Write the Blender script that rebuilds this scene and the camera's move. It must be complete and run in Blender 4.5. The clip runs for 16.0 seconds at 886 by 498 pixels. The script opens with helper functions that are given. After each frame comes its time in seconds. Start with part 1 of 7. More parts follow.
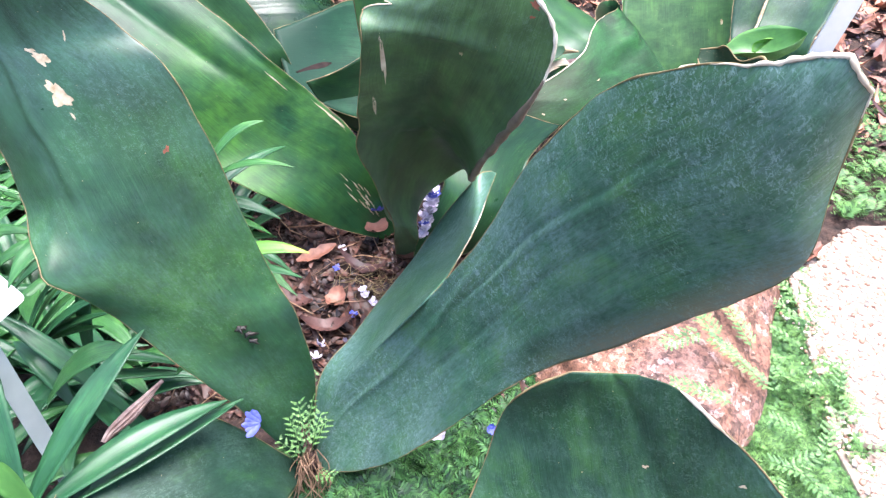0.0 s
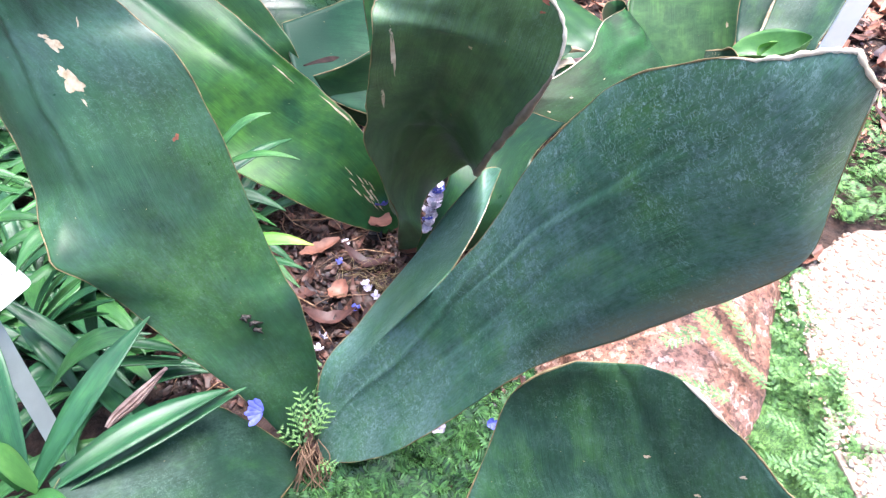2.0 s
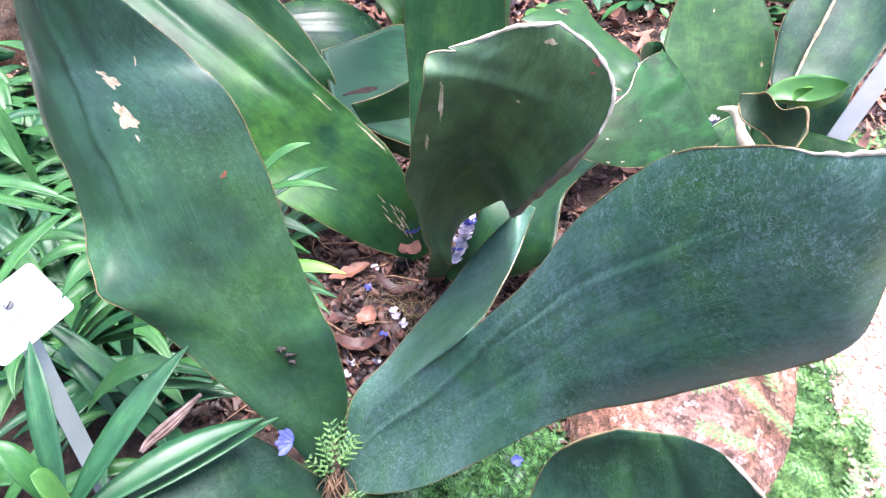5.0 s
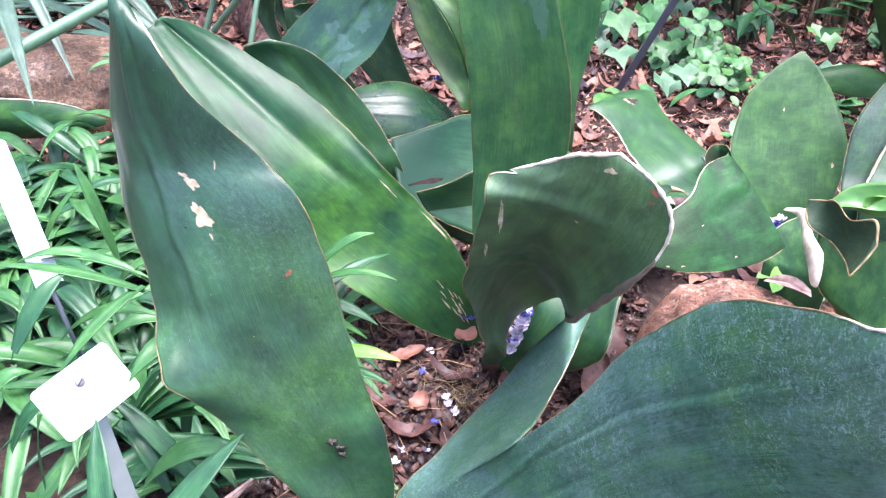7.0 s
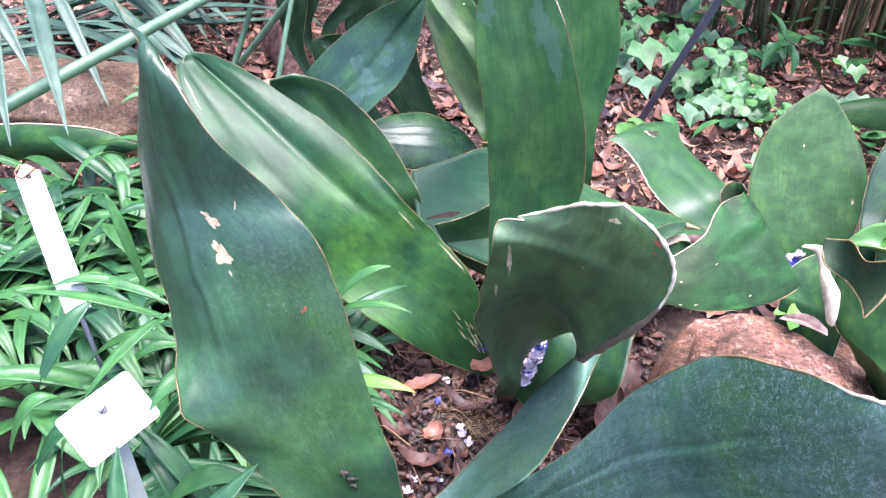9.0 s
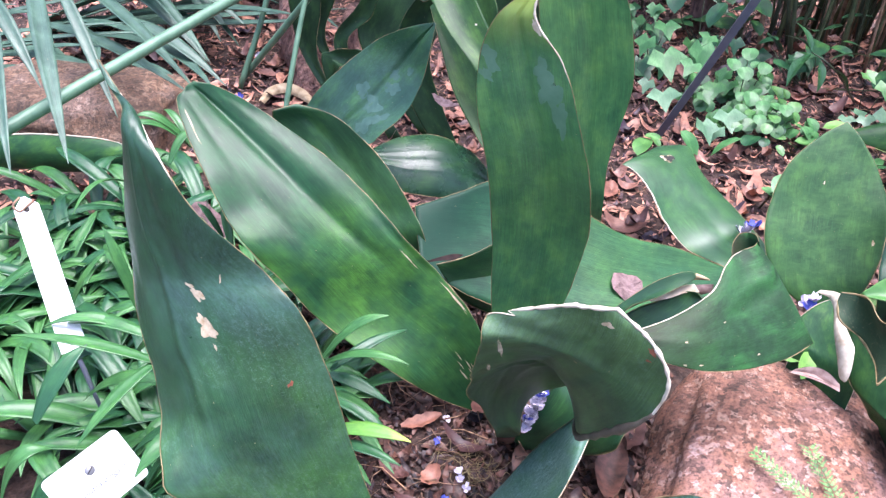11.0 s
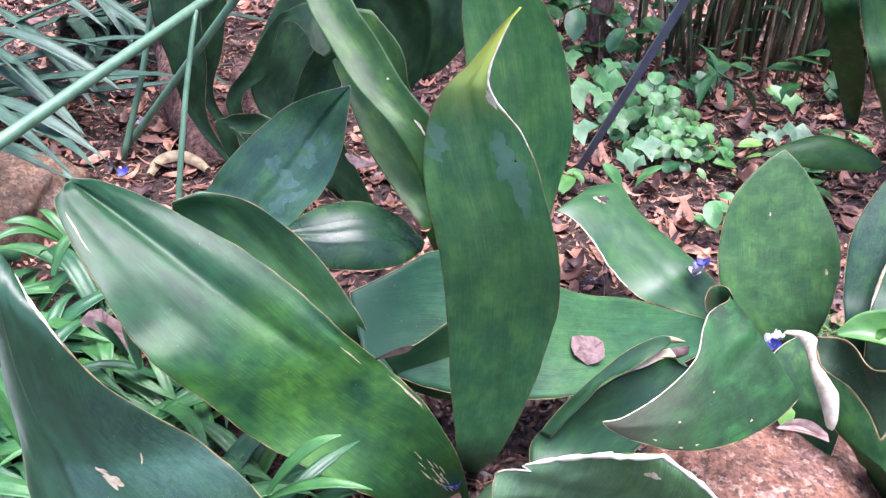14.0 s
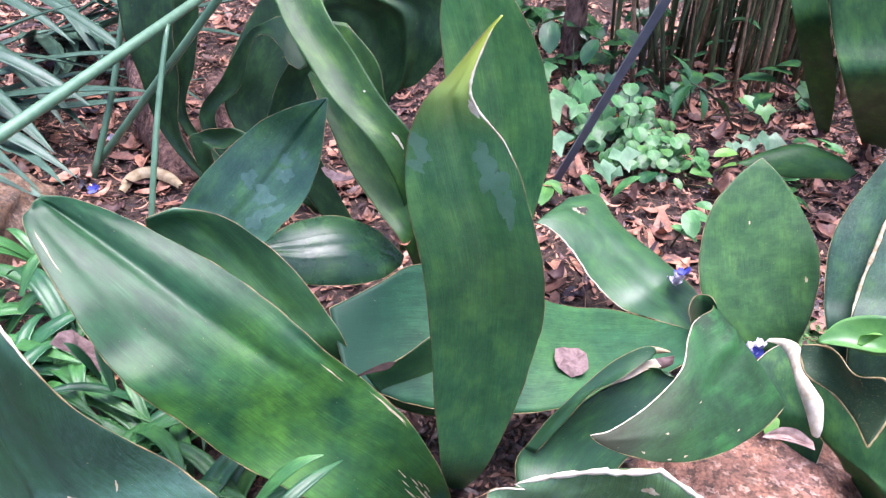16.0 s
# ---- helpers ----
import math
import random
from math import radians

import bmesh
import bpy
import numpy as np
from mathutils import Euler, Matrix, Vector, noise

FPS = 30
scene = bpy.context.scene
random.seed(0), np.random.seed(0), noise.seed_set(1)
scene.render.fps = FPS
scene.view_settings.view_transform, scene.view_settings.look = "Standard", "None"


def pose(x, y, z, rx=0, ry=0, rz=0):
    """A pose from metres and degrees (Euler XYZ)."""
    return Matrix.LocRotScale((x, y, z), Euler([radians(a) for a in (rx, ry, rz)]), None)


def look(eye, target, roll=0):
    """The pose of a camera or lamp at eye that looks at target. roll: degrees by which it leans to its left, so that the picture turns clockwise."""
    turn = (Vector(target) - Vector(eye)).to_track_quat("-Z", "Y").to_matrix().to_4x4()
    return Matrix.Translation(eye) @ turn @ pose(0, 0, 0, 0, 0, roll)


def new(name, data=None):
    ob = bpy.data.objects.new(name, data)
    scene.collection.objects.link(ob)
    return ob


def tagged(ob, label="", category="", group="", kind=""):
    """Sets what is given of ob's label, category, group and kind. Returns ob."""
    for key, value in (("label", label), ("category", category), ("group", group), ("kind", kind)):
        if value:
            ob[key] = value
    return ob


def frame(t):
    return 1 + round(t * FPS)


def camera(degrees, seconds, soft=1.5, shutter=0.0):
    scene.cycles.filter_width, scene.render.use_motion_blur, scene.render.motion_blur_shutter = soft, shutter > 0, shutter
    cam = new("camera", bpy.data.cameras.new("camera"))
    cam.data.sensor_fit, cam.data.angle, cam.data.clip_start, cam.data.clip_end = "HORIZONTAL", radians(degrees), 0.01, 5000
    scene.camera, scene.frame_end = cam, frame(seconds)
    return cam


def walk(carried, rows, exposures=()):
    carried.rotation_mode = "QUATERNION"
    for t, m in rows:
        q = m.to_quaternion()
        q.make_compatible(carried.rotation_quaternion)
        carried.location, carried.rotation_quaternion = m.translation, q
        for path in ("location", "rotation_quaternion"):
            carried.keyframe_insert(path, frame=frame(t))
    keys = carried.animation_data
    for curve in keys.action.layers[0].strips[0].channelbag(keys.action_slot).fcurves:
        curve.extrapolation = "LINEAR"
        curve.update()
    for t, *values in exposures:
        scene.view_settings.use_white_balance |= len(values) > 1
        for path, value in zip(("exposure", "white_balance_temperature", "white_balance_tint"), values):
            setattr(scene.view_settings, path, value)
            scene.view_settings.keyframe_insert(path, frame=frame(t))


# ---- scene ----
cam = camera(60.0, 16.0, 1.35)
METRES, EYE, TILT, LEAN, TURN = 0.5, 0.83, -42.0, 0.0, 0.0
ROWS = [
    (0.0, 0.0, 0.0, 0.0, -0.0, 0.0, -0.0),
    (0.5, 0.0044, 0.0009, -0.0029, -0.07, -0.03, -0.22),
    (1.0, 0.0022, -0.0112, -0.0116, -0.15, -0.03, -0.39),
    (1.5, 0.0008, -0.0164, -0.0164, -0.11, -0.0, -0.75),
    (2.0, -0.0114, -0.0122, -0.0157, -0.06, 0.05, -1.11),
    (2.5, -0.0161, -0.0089, -0.0186, -0.03, 0.14, -1.43),
    (3.0, -0.0264, -0.005, -0.0174, -0.07, 0.17, -1.74),
    (3.5, -0.0297, 0.0052, -0.0073, -0.03, 0.17, -2.03),
    (6.0, -0.0768, -0.0522, 0.1028, 2.98, 1.6, -5.23),
    (6.5, -0.0684, -0.0456, 0.1259, 4.45, 3.17, -6.27),
    (7.0, -0.0591, -0.0666, 0.1581, 5.41, 4.15, -6.73),
    (7.5, -0.055, -0.0669, 0.1665, 6.04, 4.84, -6.75),
    (8.0, -0.0502, -0.087, 0.174, 6.55, 5.25, -6.94),
    (8.5, -0.0387, -0.0948, 0.1827, 6.95, 5.36, -7.35),
    (11.0, -0.0055, -0.0639, 0.4199, 8.94, 3.0, -9.19),
    (11.5, -0.0359, -0.0056, 0.4711, 8.41, 2.87, -8.62),
    (12.0, -0.0582, 0.0231, 0.5179, 6.27, 3.29, -7.02),
    (12.5, -0.0928, 0.0501, 0.5582, 4.79, 3.77, -5.68),
    (13.0, -0.1269, 0.0826, 0.5607, 3.75, 4.76, -4.6),
    (13.5, -0.1417, 0.1297, 0.5744, 2.94, 5.23, -3.46),
    (14.0, -0.1717, 0.1701, 0.5891, 2.02, 5.58, -2.19),
    (14.5, -0.1884, 0.1792, 0.5831, 1.29, 5.78, -1.37),
    (15.0, -0.1967, 0.1812, 0.579, 0.69, 6.0, -1.31),
    (15.5, -0.1999, 0.1886, 0.5749, 0.42, 6.39, -1.29),
    (16.0, -0.1876, 0.2011, 0.5894, 0.3, 6.68, -1.1),
]
walk(cam, [(t, pose(0, 0, EYE, TILT, LEAN, TURN) @ pose(METRES * x, METRES * y, METRES * z, 90 + pitch, roll, yaw)) for t, x, y, z, yaw, pitch, roll in ROWS],
     [(0.0, 2.48, 6400, 15), (3.5, 2.48, 6400, 15), (6.5, 2.56, 6300, 22), (8.5, 2.54, 6300, 22), (11.0, 2.23, 6220, 23), (16.0, 2.25, 6220, 23)])

# ---- world, sun, sky ----
world = bpy.data.worlds.new("sky")
scene.world = world
world.use_nodes = True
wn = world.node_tree
sky = wn.nodes.new("ShaderNodeTexSky")
sky.sky_type, sky.sun_disc = "NISHITA", False
sky.sun_elevation, sky.sun_rotation = radians(80), radians(60)
sky.air_density, sky.dust_density = 1.0, 3.0
wn.nodes["Background"].inputs[1].default_value = 0.125
wn.links.new(sky.outputs[0], wn.nodes["Background"].inputs[0])

sun_data = bpy.data.lights.new("sun", "SUN")
sun_data.energy, sun_data.angle, sun_data.color = 1.7, radians(42), (0.94, 0.97, 1.0)
sun = new("sun", sun_data)
sun.matrix_world = look((0.53, 1.005, 3.47), (0, 0.7, 0))


# ---- materials ----
def nodes_of(name):
    m = bpy.data.materials.new(name)
    m.use_nodes = True
    t = m.node_tree
    return m, t, t.nodes["Principled BSDF"]


def ramp(t, fac, stops):
    r = t.nodes.new("ShaderNodeValToRGB")
    while len(r.color_ramp.elements) < len(stops):
        r.color_ramp.elements.new(0.5)
    for e, (p, c) in zip(r.color_ramp.elements, stops):
        e.position, e.color = p, (*c, 1)
    t.links.new(fac, r.inputs[0])
    return r.outputs[0]


def noise_tex(t, vec, scale, detail=3.0, rough=0.55, stretch=None):
    if stretch:
        k = t.nodes.new("ShaderNodeVectorMath")
        k.operation = "MULTIPLY"
        k.inputs[1].default_value = stretch
        t.links.new(vec, k.inputs[0])
        vec = k.outputs[0]
    n = t.nodes.new("ShaderNodeTexNoise")
    n.inputs["Scale"].default_value, n.inputs["Detail"].default_value, n.inputs["Roughness"].default_value = scale, detail, rough
    t.links.new(vec, n.inputs["Vector"])
    return n.outputs["Fac"]


def blend(t, fac, a, b, how="MIX"):
    m = t.nodes.new("ShaderNodeMix")
    m.data_type, m.blend_type = "RGBA", how
    for sock, v in ((m.inputs[0], fac), (m.inputs[6], a), (m.inputs[7], b)):
        if hasattr(v, "is_linked"):
            t.links.new(v, sock)
        else:
            sock.default_value = v if isinstance(v, (int, float)) else (*v, 1)
    return m.outputs[2]


def bump(t, bsdf, height, strength, distance):
    b = t.nodes.new("ShaderNodeBump")
    b.inputs["Strength"].default_value, b.inputs["Distance"].default_value = strength, distance
    t.links.new(height, b.inputs["Height"])
    t.links.new(b.outputs[0], bsdf.inputs["Normal"])


def attribute(t, name):
    a = t.nodes.new("ShaderNodeAttribute")
    a.attribute_name = name
    return a.outputs["Fac"]


def leaf_material(name, deep, mid, pale, gloss=0.33, dust=0.0, bands=0.0, tip=None, spots=0.0, blotch=0.6, spec=0.5, streak=0.22, patch=None, fade=None, side=None, tail=None, fibre=1.0):
    """Thick smooth leaf skin: cloudy mottling along the blade, fine fibres, a worn waxy bloom with scratches, whose
    grey veil also imitates sky sheen, and specks.
    patch: how far up the blade the pale clouds reach; side: an edge zone of another tint."""
    m, t, b = nodes_of(name)
    uv = t.nodes.new("ShaderNodeTexCoord").outputs["UV"]
    ob = t.nodes.new("ShaderNodeTexCoord").outputs["Object"]
    mott = noise_tex(t, uv, 5, 5, 0.62, (1.5, 0.8, 1))
    fine = noise_tex(t, uv, 30, 6, 0.7, (1.2, 0.8, 1))
    lines = noise_tex(t, uv, 34, 4, 0.6, (8, 0.12, 1))
    wide = noise_tex(t, uv, 7, 5, 0.7, (3.0, 0.22, 1))
    big = noise_tex(t, ob, 7.0, 4, 0.62)
    col = ramp(t, mott, [(0.36, deep), (0.50, mid), (0.66, [1.35 * c for c in mid] if patch else pale)])
    spread = ramp(t, big, [(0.36 if patch else 0.45, (0, 0, 0)), (0.62 if patch else 0.70, (blotch, blotch, blotch))])
    if patch:
        zone = attribute(t, "along")
        spread = blend(t, 1.0, spread, ramp(t, zone, [(0.0, (0.25,) * 3), (patch[0], (1, 1, 1)), (patch[1], (0.0,) * 3)]), "MULTIPLY")
    cloud = ramp(t, noise_tex(t, uv, 9, 5, 0.66, (1.0, 1.0, 1)), [(0.34, (0.45,) * 3), (0.56, (1, 1, 1))])
    col = blend(t, blend(t, 1.0, spread, cloud, "MULTIPLY"), col, pale)
    if fade:
        sep = t.nodes.new("ShaderNodeSeparateXYZ")
        t.links.new(uv, sep.inputs[0])
        col = blend(t, ramp(t, sep.outputs[1], [(fade[0], (0, 0, 0)), (fade[1], (1, 1, 1))]), col, fade[2])
    col = blend(t, 0.28, col, ramp(t, fine, [(0.30, (0.55, 0.6, 0.62)), (0.7, (1.4, 1.35, 1.25))]), "MULTIPLY")
    col = blend(t, streak, col, ramp(t, lines, [(0.35, (0.55, 0.6, 0.55)), (0.65, (1.3, 1.3, 1.2))]), "MULTIPLY")
    col = blend(t, 0.12 + 0.4 * streak, col, ramp(t, wide, [(0.36, (0.62, 0.68, 0.66)), (0.64, (1.3, 1.25, 1.2))]), "MULTIPLY")
    if bands:
        bn = noise_tex(t, uv, 5, 6, 0.68, (0.8, 1.9, 1))
        col = blend(t, ramp(t, bn, [(0.44, (0, 0, 0)), (0.62, (bands, bands, bands))]), col, [c * 1.25 for c in pale])
    if side:
        edge = ramp(t, attribute(t, "across"), [(side[0], (0, 0, 0)), (side[1], (0.85,) * 3)])
        reach = ramp(t, attribute(t, "along"), [(side[3][0], (0,) * 3), (side[3][1], (1,) * 3), (side[3][2], (1,) * 3), (side[3][3], (0,) * 3)])
        col = blend(t, blend(t, 1.0, edge, reach, "MULTIPLY"), col, side[2])
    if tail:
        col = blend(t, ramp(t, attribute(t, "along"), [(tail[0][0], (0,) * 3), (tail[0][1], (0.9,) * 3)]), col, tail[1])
    if dust:
        # Grey-blue veil: part waxy bloom, part sky reflection put into the colour.
        veil = ramp(t, noise_tex(t, ob, 6, 6, 0.72), [(0.42, (0.05 * dust,) * 3), (0.60, (0.46 * dust,) * 3)])
        grain = ramp(t, noise_tex(t, uv, 50, 6, 0.8, (1.6, 0.5, 1)), [(0.40, (0.3,) * 3), (0.58, (1.6,) * 3)])
        col = blend(t, blend(t, 1.0, veil, grain, "MULTIPLY"), col, (0.105, 0.180, 0.165))
        curl = t.nodes.new("ShaderNodeTexNoise")
        curl.inputs["Scale"].default_value, curl.inputs["Detail"].default_value, curl.inputs["Distortion"].default_value = 60, 4, 1.0
        t.links.new(uv, curl.inputs["Vector"])
        thread = ramp(t, curl.outputs["Fac"], [(0.44, (0,) * 3), (0.50, (min(1, 0.62 * dust),) * 3), (0.56, (0,) * 3)])
        broken = ramp(t, noise_tex(t, uv, 36, 6, 0.85), [(0.44, (0,) * 3), (0.56, (0.8,) * 3)])
        zone = ramp(t, noise_tex(t, ob, 7, 4, 0.7), [(0.42, (0.10,) * 3), (0.56, (1,) * 3)])
        col = blend(t, blend(t, 1.0, blend(t, 1.0, thread, broken, "MULTIPLY"), zone, "MULTIPLY"), col, (0.26, 0.37, 0.355))
    sp = ramp(t, noise_tex(t, uv, 130 if spots else 90, 2, 0.5), [(0.66 if spots else 0.745, (0, 0, 0)), (0.70 if spots else 0.755, (max(spots, 0.5),) * 3)])
    col = blend(t, sp, col, (0.42, 0.32, 0.18))
    if tip:
        col = blend(t, ramp(t, attribute(t, "along"), [(tip[0], (0, 0, 0)), (tip[1], (1, 1, 1))]), col, (0.34, 0.40, 0.05))
    t.links.new(col, b.inputs["Base Color"])
    rr = ramp(t, noise_tex(t, ob, 18, 6, 0.7), [(0.3, (gloss - 0.03,) * 3), (0.7, (gloss + 0.10,) * 3)])
    t.links.new(rr, b.inputs["Roughness"])
    b.inputs["Specular IOR Level"].default_value = spec
    bump(t, b, blend(t, 0.15, blend(t, 0.3, lines, fine), wide), min(1.0, 0.2 * fibre), 0.0025)
    return m


def plain_material(name, a, b_col, scale=30.0, rough=0.6, relief=0.3, depth=0.002, metal=0.0, by_object=0.0, by_island=0.0, stretch=None):
    """A two-tone grained surface, with a tint that varies from piece to piece where wanted."""
    m, t, b = nodes_of(name)
    ob = t.nodes.new("ShaderNodeTexCoord").outputs["Object"]
    f = noise_tex(t, ob, scale, 5, 0.6, stretch)
    col = ramp(t, f, [(0.32, a), (0.68, b_col)])
    if by_object or by_island:
        if by_object:
            rnd = t.nodes.new("ShaderNodeObjectInfo").outputs["Random"]
        else:
            rnd = t.nodes.new("ShaderNodeNewGeometry").outputs["Random Per Island"]
        k = by_object or by_island
        col = blend(t, 1.0, col, ramp(t, rnd, [(0.0, (1 - k, 1 - k, 1 - k * 0.8)), (1.0, (1 + k, 1 + k * 0.85, 1 + k * 0.6))]), "MULTIPLY")
    t.links.new(col, b.inputs["Base Color"])
    b.inputs["Roughness"].default_value, b.inputs["Metallic"].default_value = rough, metal
    bump(t, b, f, relief, depth)
    return m


M_DARK = leaf_material("leaf_dark", (0.0085, 0.0330, 0.0190), (0.0135, 0.0470, 0.0255), (0.0300, 0.0900, 0.0290), 0.36, dust=0.30, blotch=0.9, spec=0.24, streak=0.35)
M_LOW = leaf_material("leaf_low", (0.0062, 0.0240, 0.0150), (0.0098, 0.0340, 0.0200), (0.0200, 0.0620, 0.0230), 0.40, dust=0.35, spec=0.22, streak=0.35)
M_WAXY = leaf_material("leaf_waxy", (0.0095, 0.0400, 0.0200), (0.0148, 0.0580, 0.0260), (0.0480, 0.1450, 0.0290), 0.30, dust=0.36, blotch=1.0, spec=0.45, streak=0.45, patch=(0.24, 0.56))
# Brown lower-edge tint stands in for light bounced off boulder and path.
M_BLUE = leaf_material("leaf_blue_green", (0.0190, 0.0730, 0.0435), (0.0315, 0.1060, 0.0610), (0.0500, 0.1420, 0.0460), 0.38, dust=1.5, blotch=0.95, spec=0.5, streak=0.8, side=(0.70, 0.97, (0.240, 0.185, 0.120), (0.36, 0.46, 0.66, 0.78)))
M_LOBE = leaf_material("leaf_blue_lobe", (0.0190, 0.0730, 0.0435), (0.0315, 0.1060, 0.0610), (0.0500, 0.1420, 0.0460), 0.38, dust=1.5, blotch=0.95, spec=0.5, streak=0.8)
M_GREEN = leaf_material("leaf_green", (0.0130, 0.0500, 0.0260), (0.0220, 0.0760, 0.0320), (0.0560, 0.1500, 0.0350), 0.40, blotch=0.5, spec=0.14)
M_BROAD = leaf_material("leaf_broad", (0.0085, 0.0410, 0.0175), (0.0130, 0.0570, 0.0225), (0.0780, 0.2200, 0.0330), 0.31, blotch=1.0, spec=0.29, streak=0.65, patch=(0.42, 0.60), fibre=1.5)
M_GLOSS = leaf_material("leaf_glossy", (0.0070, 0.0300, 0.0165), (0.0110, 0.0410, 0.0215), (0.0260, 0.0760, 0.0240), 0.24, spec=0.45, streak=0.6, fibre=1.3)
M_SMOOTH = leaf_material("leaf_smooth", (0.0105, 0.0430, 0.0210), (0.0160, 0.0580, 0.0265), (0.0330, 0.1000, 0.0300), 0.30, spec=0.5, streak=0.6, fibre=1.3)
M_SHEEN = leaf_material("leaf_sheen", (0.0190, 0.0660, 0.0300), (0.0280, 0.0880, 0.0380), (0.0480, 0.1350, 0.0420), 0.33, spec=0.5, streak=0.55, fibre=1.6)
M_BACK = leaf_material("leaf_back", (0.0100, 0.0400, 0.0150), (0.0170, 0.0580, 0.0200), (0.0340, 0.0950, 0.0230), 0.42, spec=0.18)
# Darker copy of leaf_back: the back clump's shade is put into the colour.
M_BACKSHADE = leaf_material("leaf_back_shade", (0.0060, 0.0230, 0.0100), (0.0105, 0.0350, 0.0140), (0.0220, 0.0640, 0.0190), 0.42, spec=0.3, streak=0.5)
M_LONG = leaf_material("leaf_long", (0.0110, 0.0440, 0.0120), (0.0180, 0.0620, 0.0150), (0.0420, 0.1050, 0.0200), 0.40, spec=0.28, streak=0.6)
# Paler base and darker far end imitate how the blade tilts to the light.
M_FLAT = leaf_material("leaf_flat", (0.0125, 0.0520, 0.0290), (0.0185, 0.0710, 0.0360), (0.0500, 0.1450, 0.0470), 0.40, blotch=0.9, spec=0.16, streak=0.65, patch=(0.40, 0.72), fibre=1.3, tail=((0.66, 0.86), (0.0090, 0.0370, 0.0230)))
M_DULL = leaf_material("leaf_dull", (0.0140, 0.0340, 0.0160), (0.0160, 0.0450, 0.0195), (0.0290, 0.1100, 0.0330), 0.46, dust=0.10, blotch=1.0, spec=0.13, streak=0.4, tail=((0.42, 0.85), (0.044, 0.042, 0.026)))
M_WET = leaf_material("leaf_wet", (0.0105, 0.0440, 0.0290), (0.0170, 0.0620, 0.0350), (0.0340, 0.1050, 0.0360), 0.3, dust=0.2, spec=0.4, streak=0.45)
M_TALL = leaf_material("leaf_tall", (0.0380, 0.1400, 0.0600), (0.0560, 0.1850, 0.0680), (0.1100, 0.2750, 0.0800), 0.36, dust=0.2, bands=0.12, tip=(0.62, 0.88), blotch=0.45, spec=0.45, streak=0.5, fibre=1.5)
M_UP = leaf_material("leaf_upright", (0.0560, 0.1900, 0.0800), (0.0900, 0.2600, 0.0960), (0.1500, 0.3400, 0.1050), 0.38, blotch=0.5, streak=0.5)
M_BAND = leaf_material("leaf_banded", (0.0170, 0.0580, 0.0210), (0.0235, 0.0760, 0.0265), (0.0480, 0.1250, 0.0330), 0.42, bands=0.4, blotch=0.3, spec=0.28, streak=0.45)
M_OLIVE = leaf_material("leaf_olive", (0.0330, 0.0660, 0.0290), (0.0500, 0.0990, 0.0390), (0.0720, 0.1580, 0.0540), 0.38, dust=0.28, blotch=0.8, spec=0.40, streak=0.6)
M_SPOT = leaf_material("leaf_spotted", (0.0150, 0.0340, 0.0200), (0.0210, 0.0460, 0.0250), (0.0320, 0.0620, 0.0310), 0.5, spots=0.9, spec=0.2)
M_LIGHT = leaf_material("leaf_young", (0.0460, 0.1466, 0.0386), (0.0747, 0.2053, 0.0515), (0.1265, 0.2835, 0.0773), 0.33)
M_YOUNG = leaf_material("leaf_yellow_green", (0.1000, 0.2600, 0.0500), (0.1600, 0.3600, 0.0700), (0.2200, 0.4200, 0.0900), 0.4)
M_STRAP = leaf_material("leaf_strap", (0.0240, 0.0960, 0.0300), (0.0400, 0.1400, 0.0420), (0.0760, 0.2200, 0.0580), 0.34, blotch=0.4, spec=0.45, streak=0.75)
M_STRAP2 = leaf_material("leaf_strap_dark", (0.0110, 0.0560, 0.0260), (0.0200, 0.0880, 0.0370), (0.0410, 0.1420, 0.0500), 0.32, blotch=0.4, spec=0.42, streak=0.7)
M_GREY = leaf_material("leaf_grey_green", (0.0230, 0.0600, 0.0410), (0.0400, 0.0880, 0.0610), (0.0720, 0.1380, 0.1000), 0.4, streak=0.6)
M_IVY = leaf_material("leaf_ivy", (0.0330, 0.1250, 0.0400), (0.0600, 0.1900, 0.0620), (0.1200, 0.2950, 0.1100), 0.34, spec=0.35, streak=0.4)
M_PALEIVY = leaf_material("leaf_pale_ivy", (0.0550, 0.1350, 0.0700), (0.0950, 0.2000, 0.1050), (0.1600, 0.2900, 0.1700), 0.4)
M_SHADE = leaf_material("leaf_shade", (0.0140, 0.0640, 0.0240), (0.0260, 0.0940, 0.0320), (0.0470, 0.1400, 0.0460), 0.26)
M_FILM = plain_material("dried_film", (0.028, 0.078, 0.058), (0.052, 0.110, 0.088), 60, 0.5, 0.05, 0.0005)
M_FILM2 = plain_material("pale_film", (0.085, 0.195, 0.115), (0.130, 0.255, 0.165), 40, 0.45, 0.05, 0.0005)
M_TAN = plain_material("margin_tan", (0.10, 0.060, 0.022), (0.30, 0.23, 0.11), 60, 0.6)
M_PALE = plain_material("margin_bleached", (0.40, 0.31, 0.21), (0.70, 0.62, 0.50), 60, 0.7)
M_HUSK = plain_material("dry_husk", (0.24, 0.16, 0.08), (0.46, 0.36, 0.23), 50, 0.6, 0.4, 0.002)
M_SCAR = plain_material("scar_tissue", (0.28, 0.19, 0.10), (0.54, 0.45, 0.32), 120, 0.75)
M_DEAD = plain_material("dead_leaf_grey", (0.10, 0.058, 0.056), (0.25, 0.165, 0.16), 90, 0.8, 0.8, 0.003)
M_TWIG = plain_material("twig", (0.12, 0.065, 0.04), (0.32, 0.20, 0.125), 60, 0.8, by_island=0.5)
M_DRYSTRAP = plain_material("dry_strap", (0.22, 0.13, 0.11), (0.50, 0.36, 0.31), 60, 0.7, 0.6, 0.002)
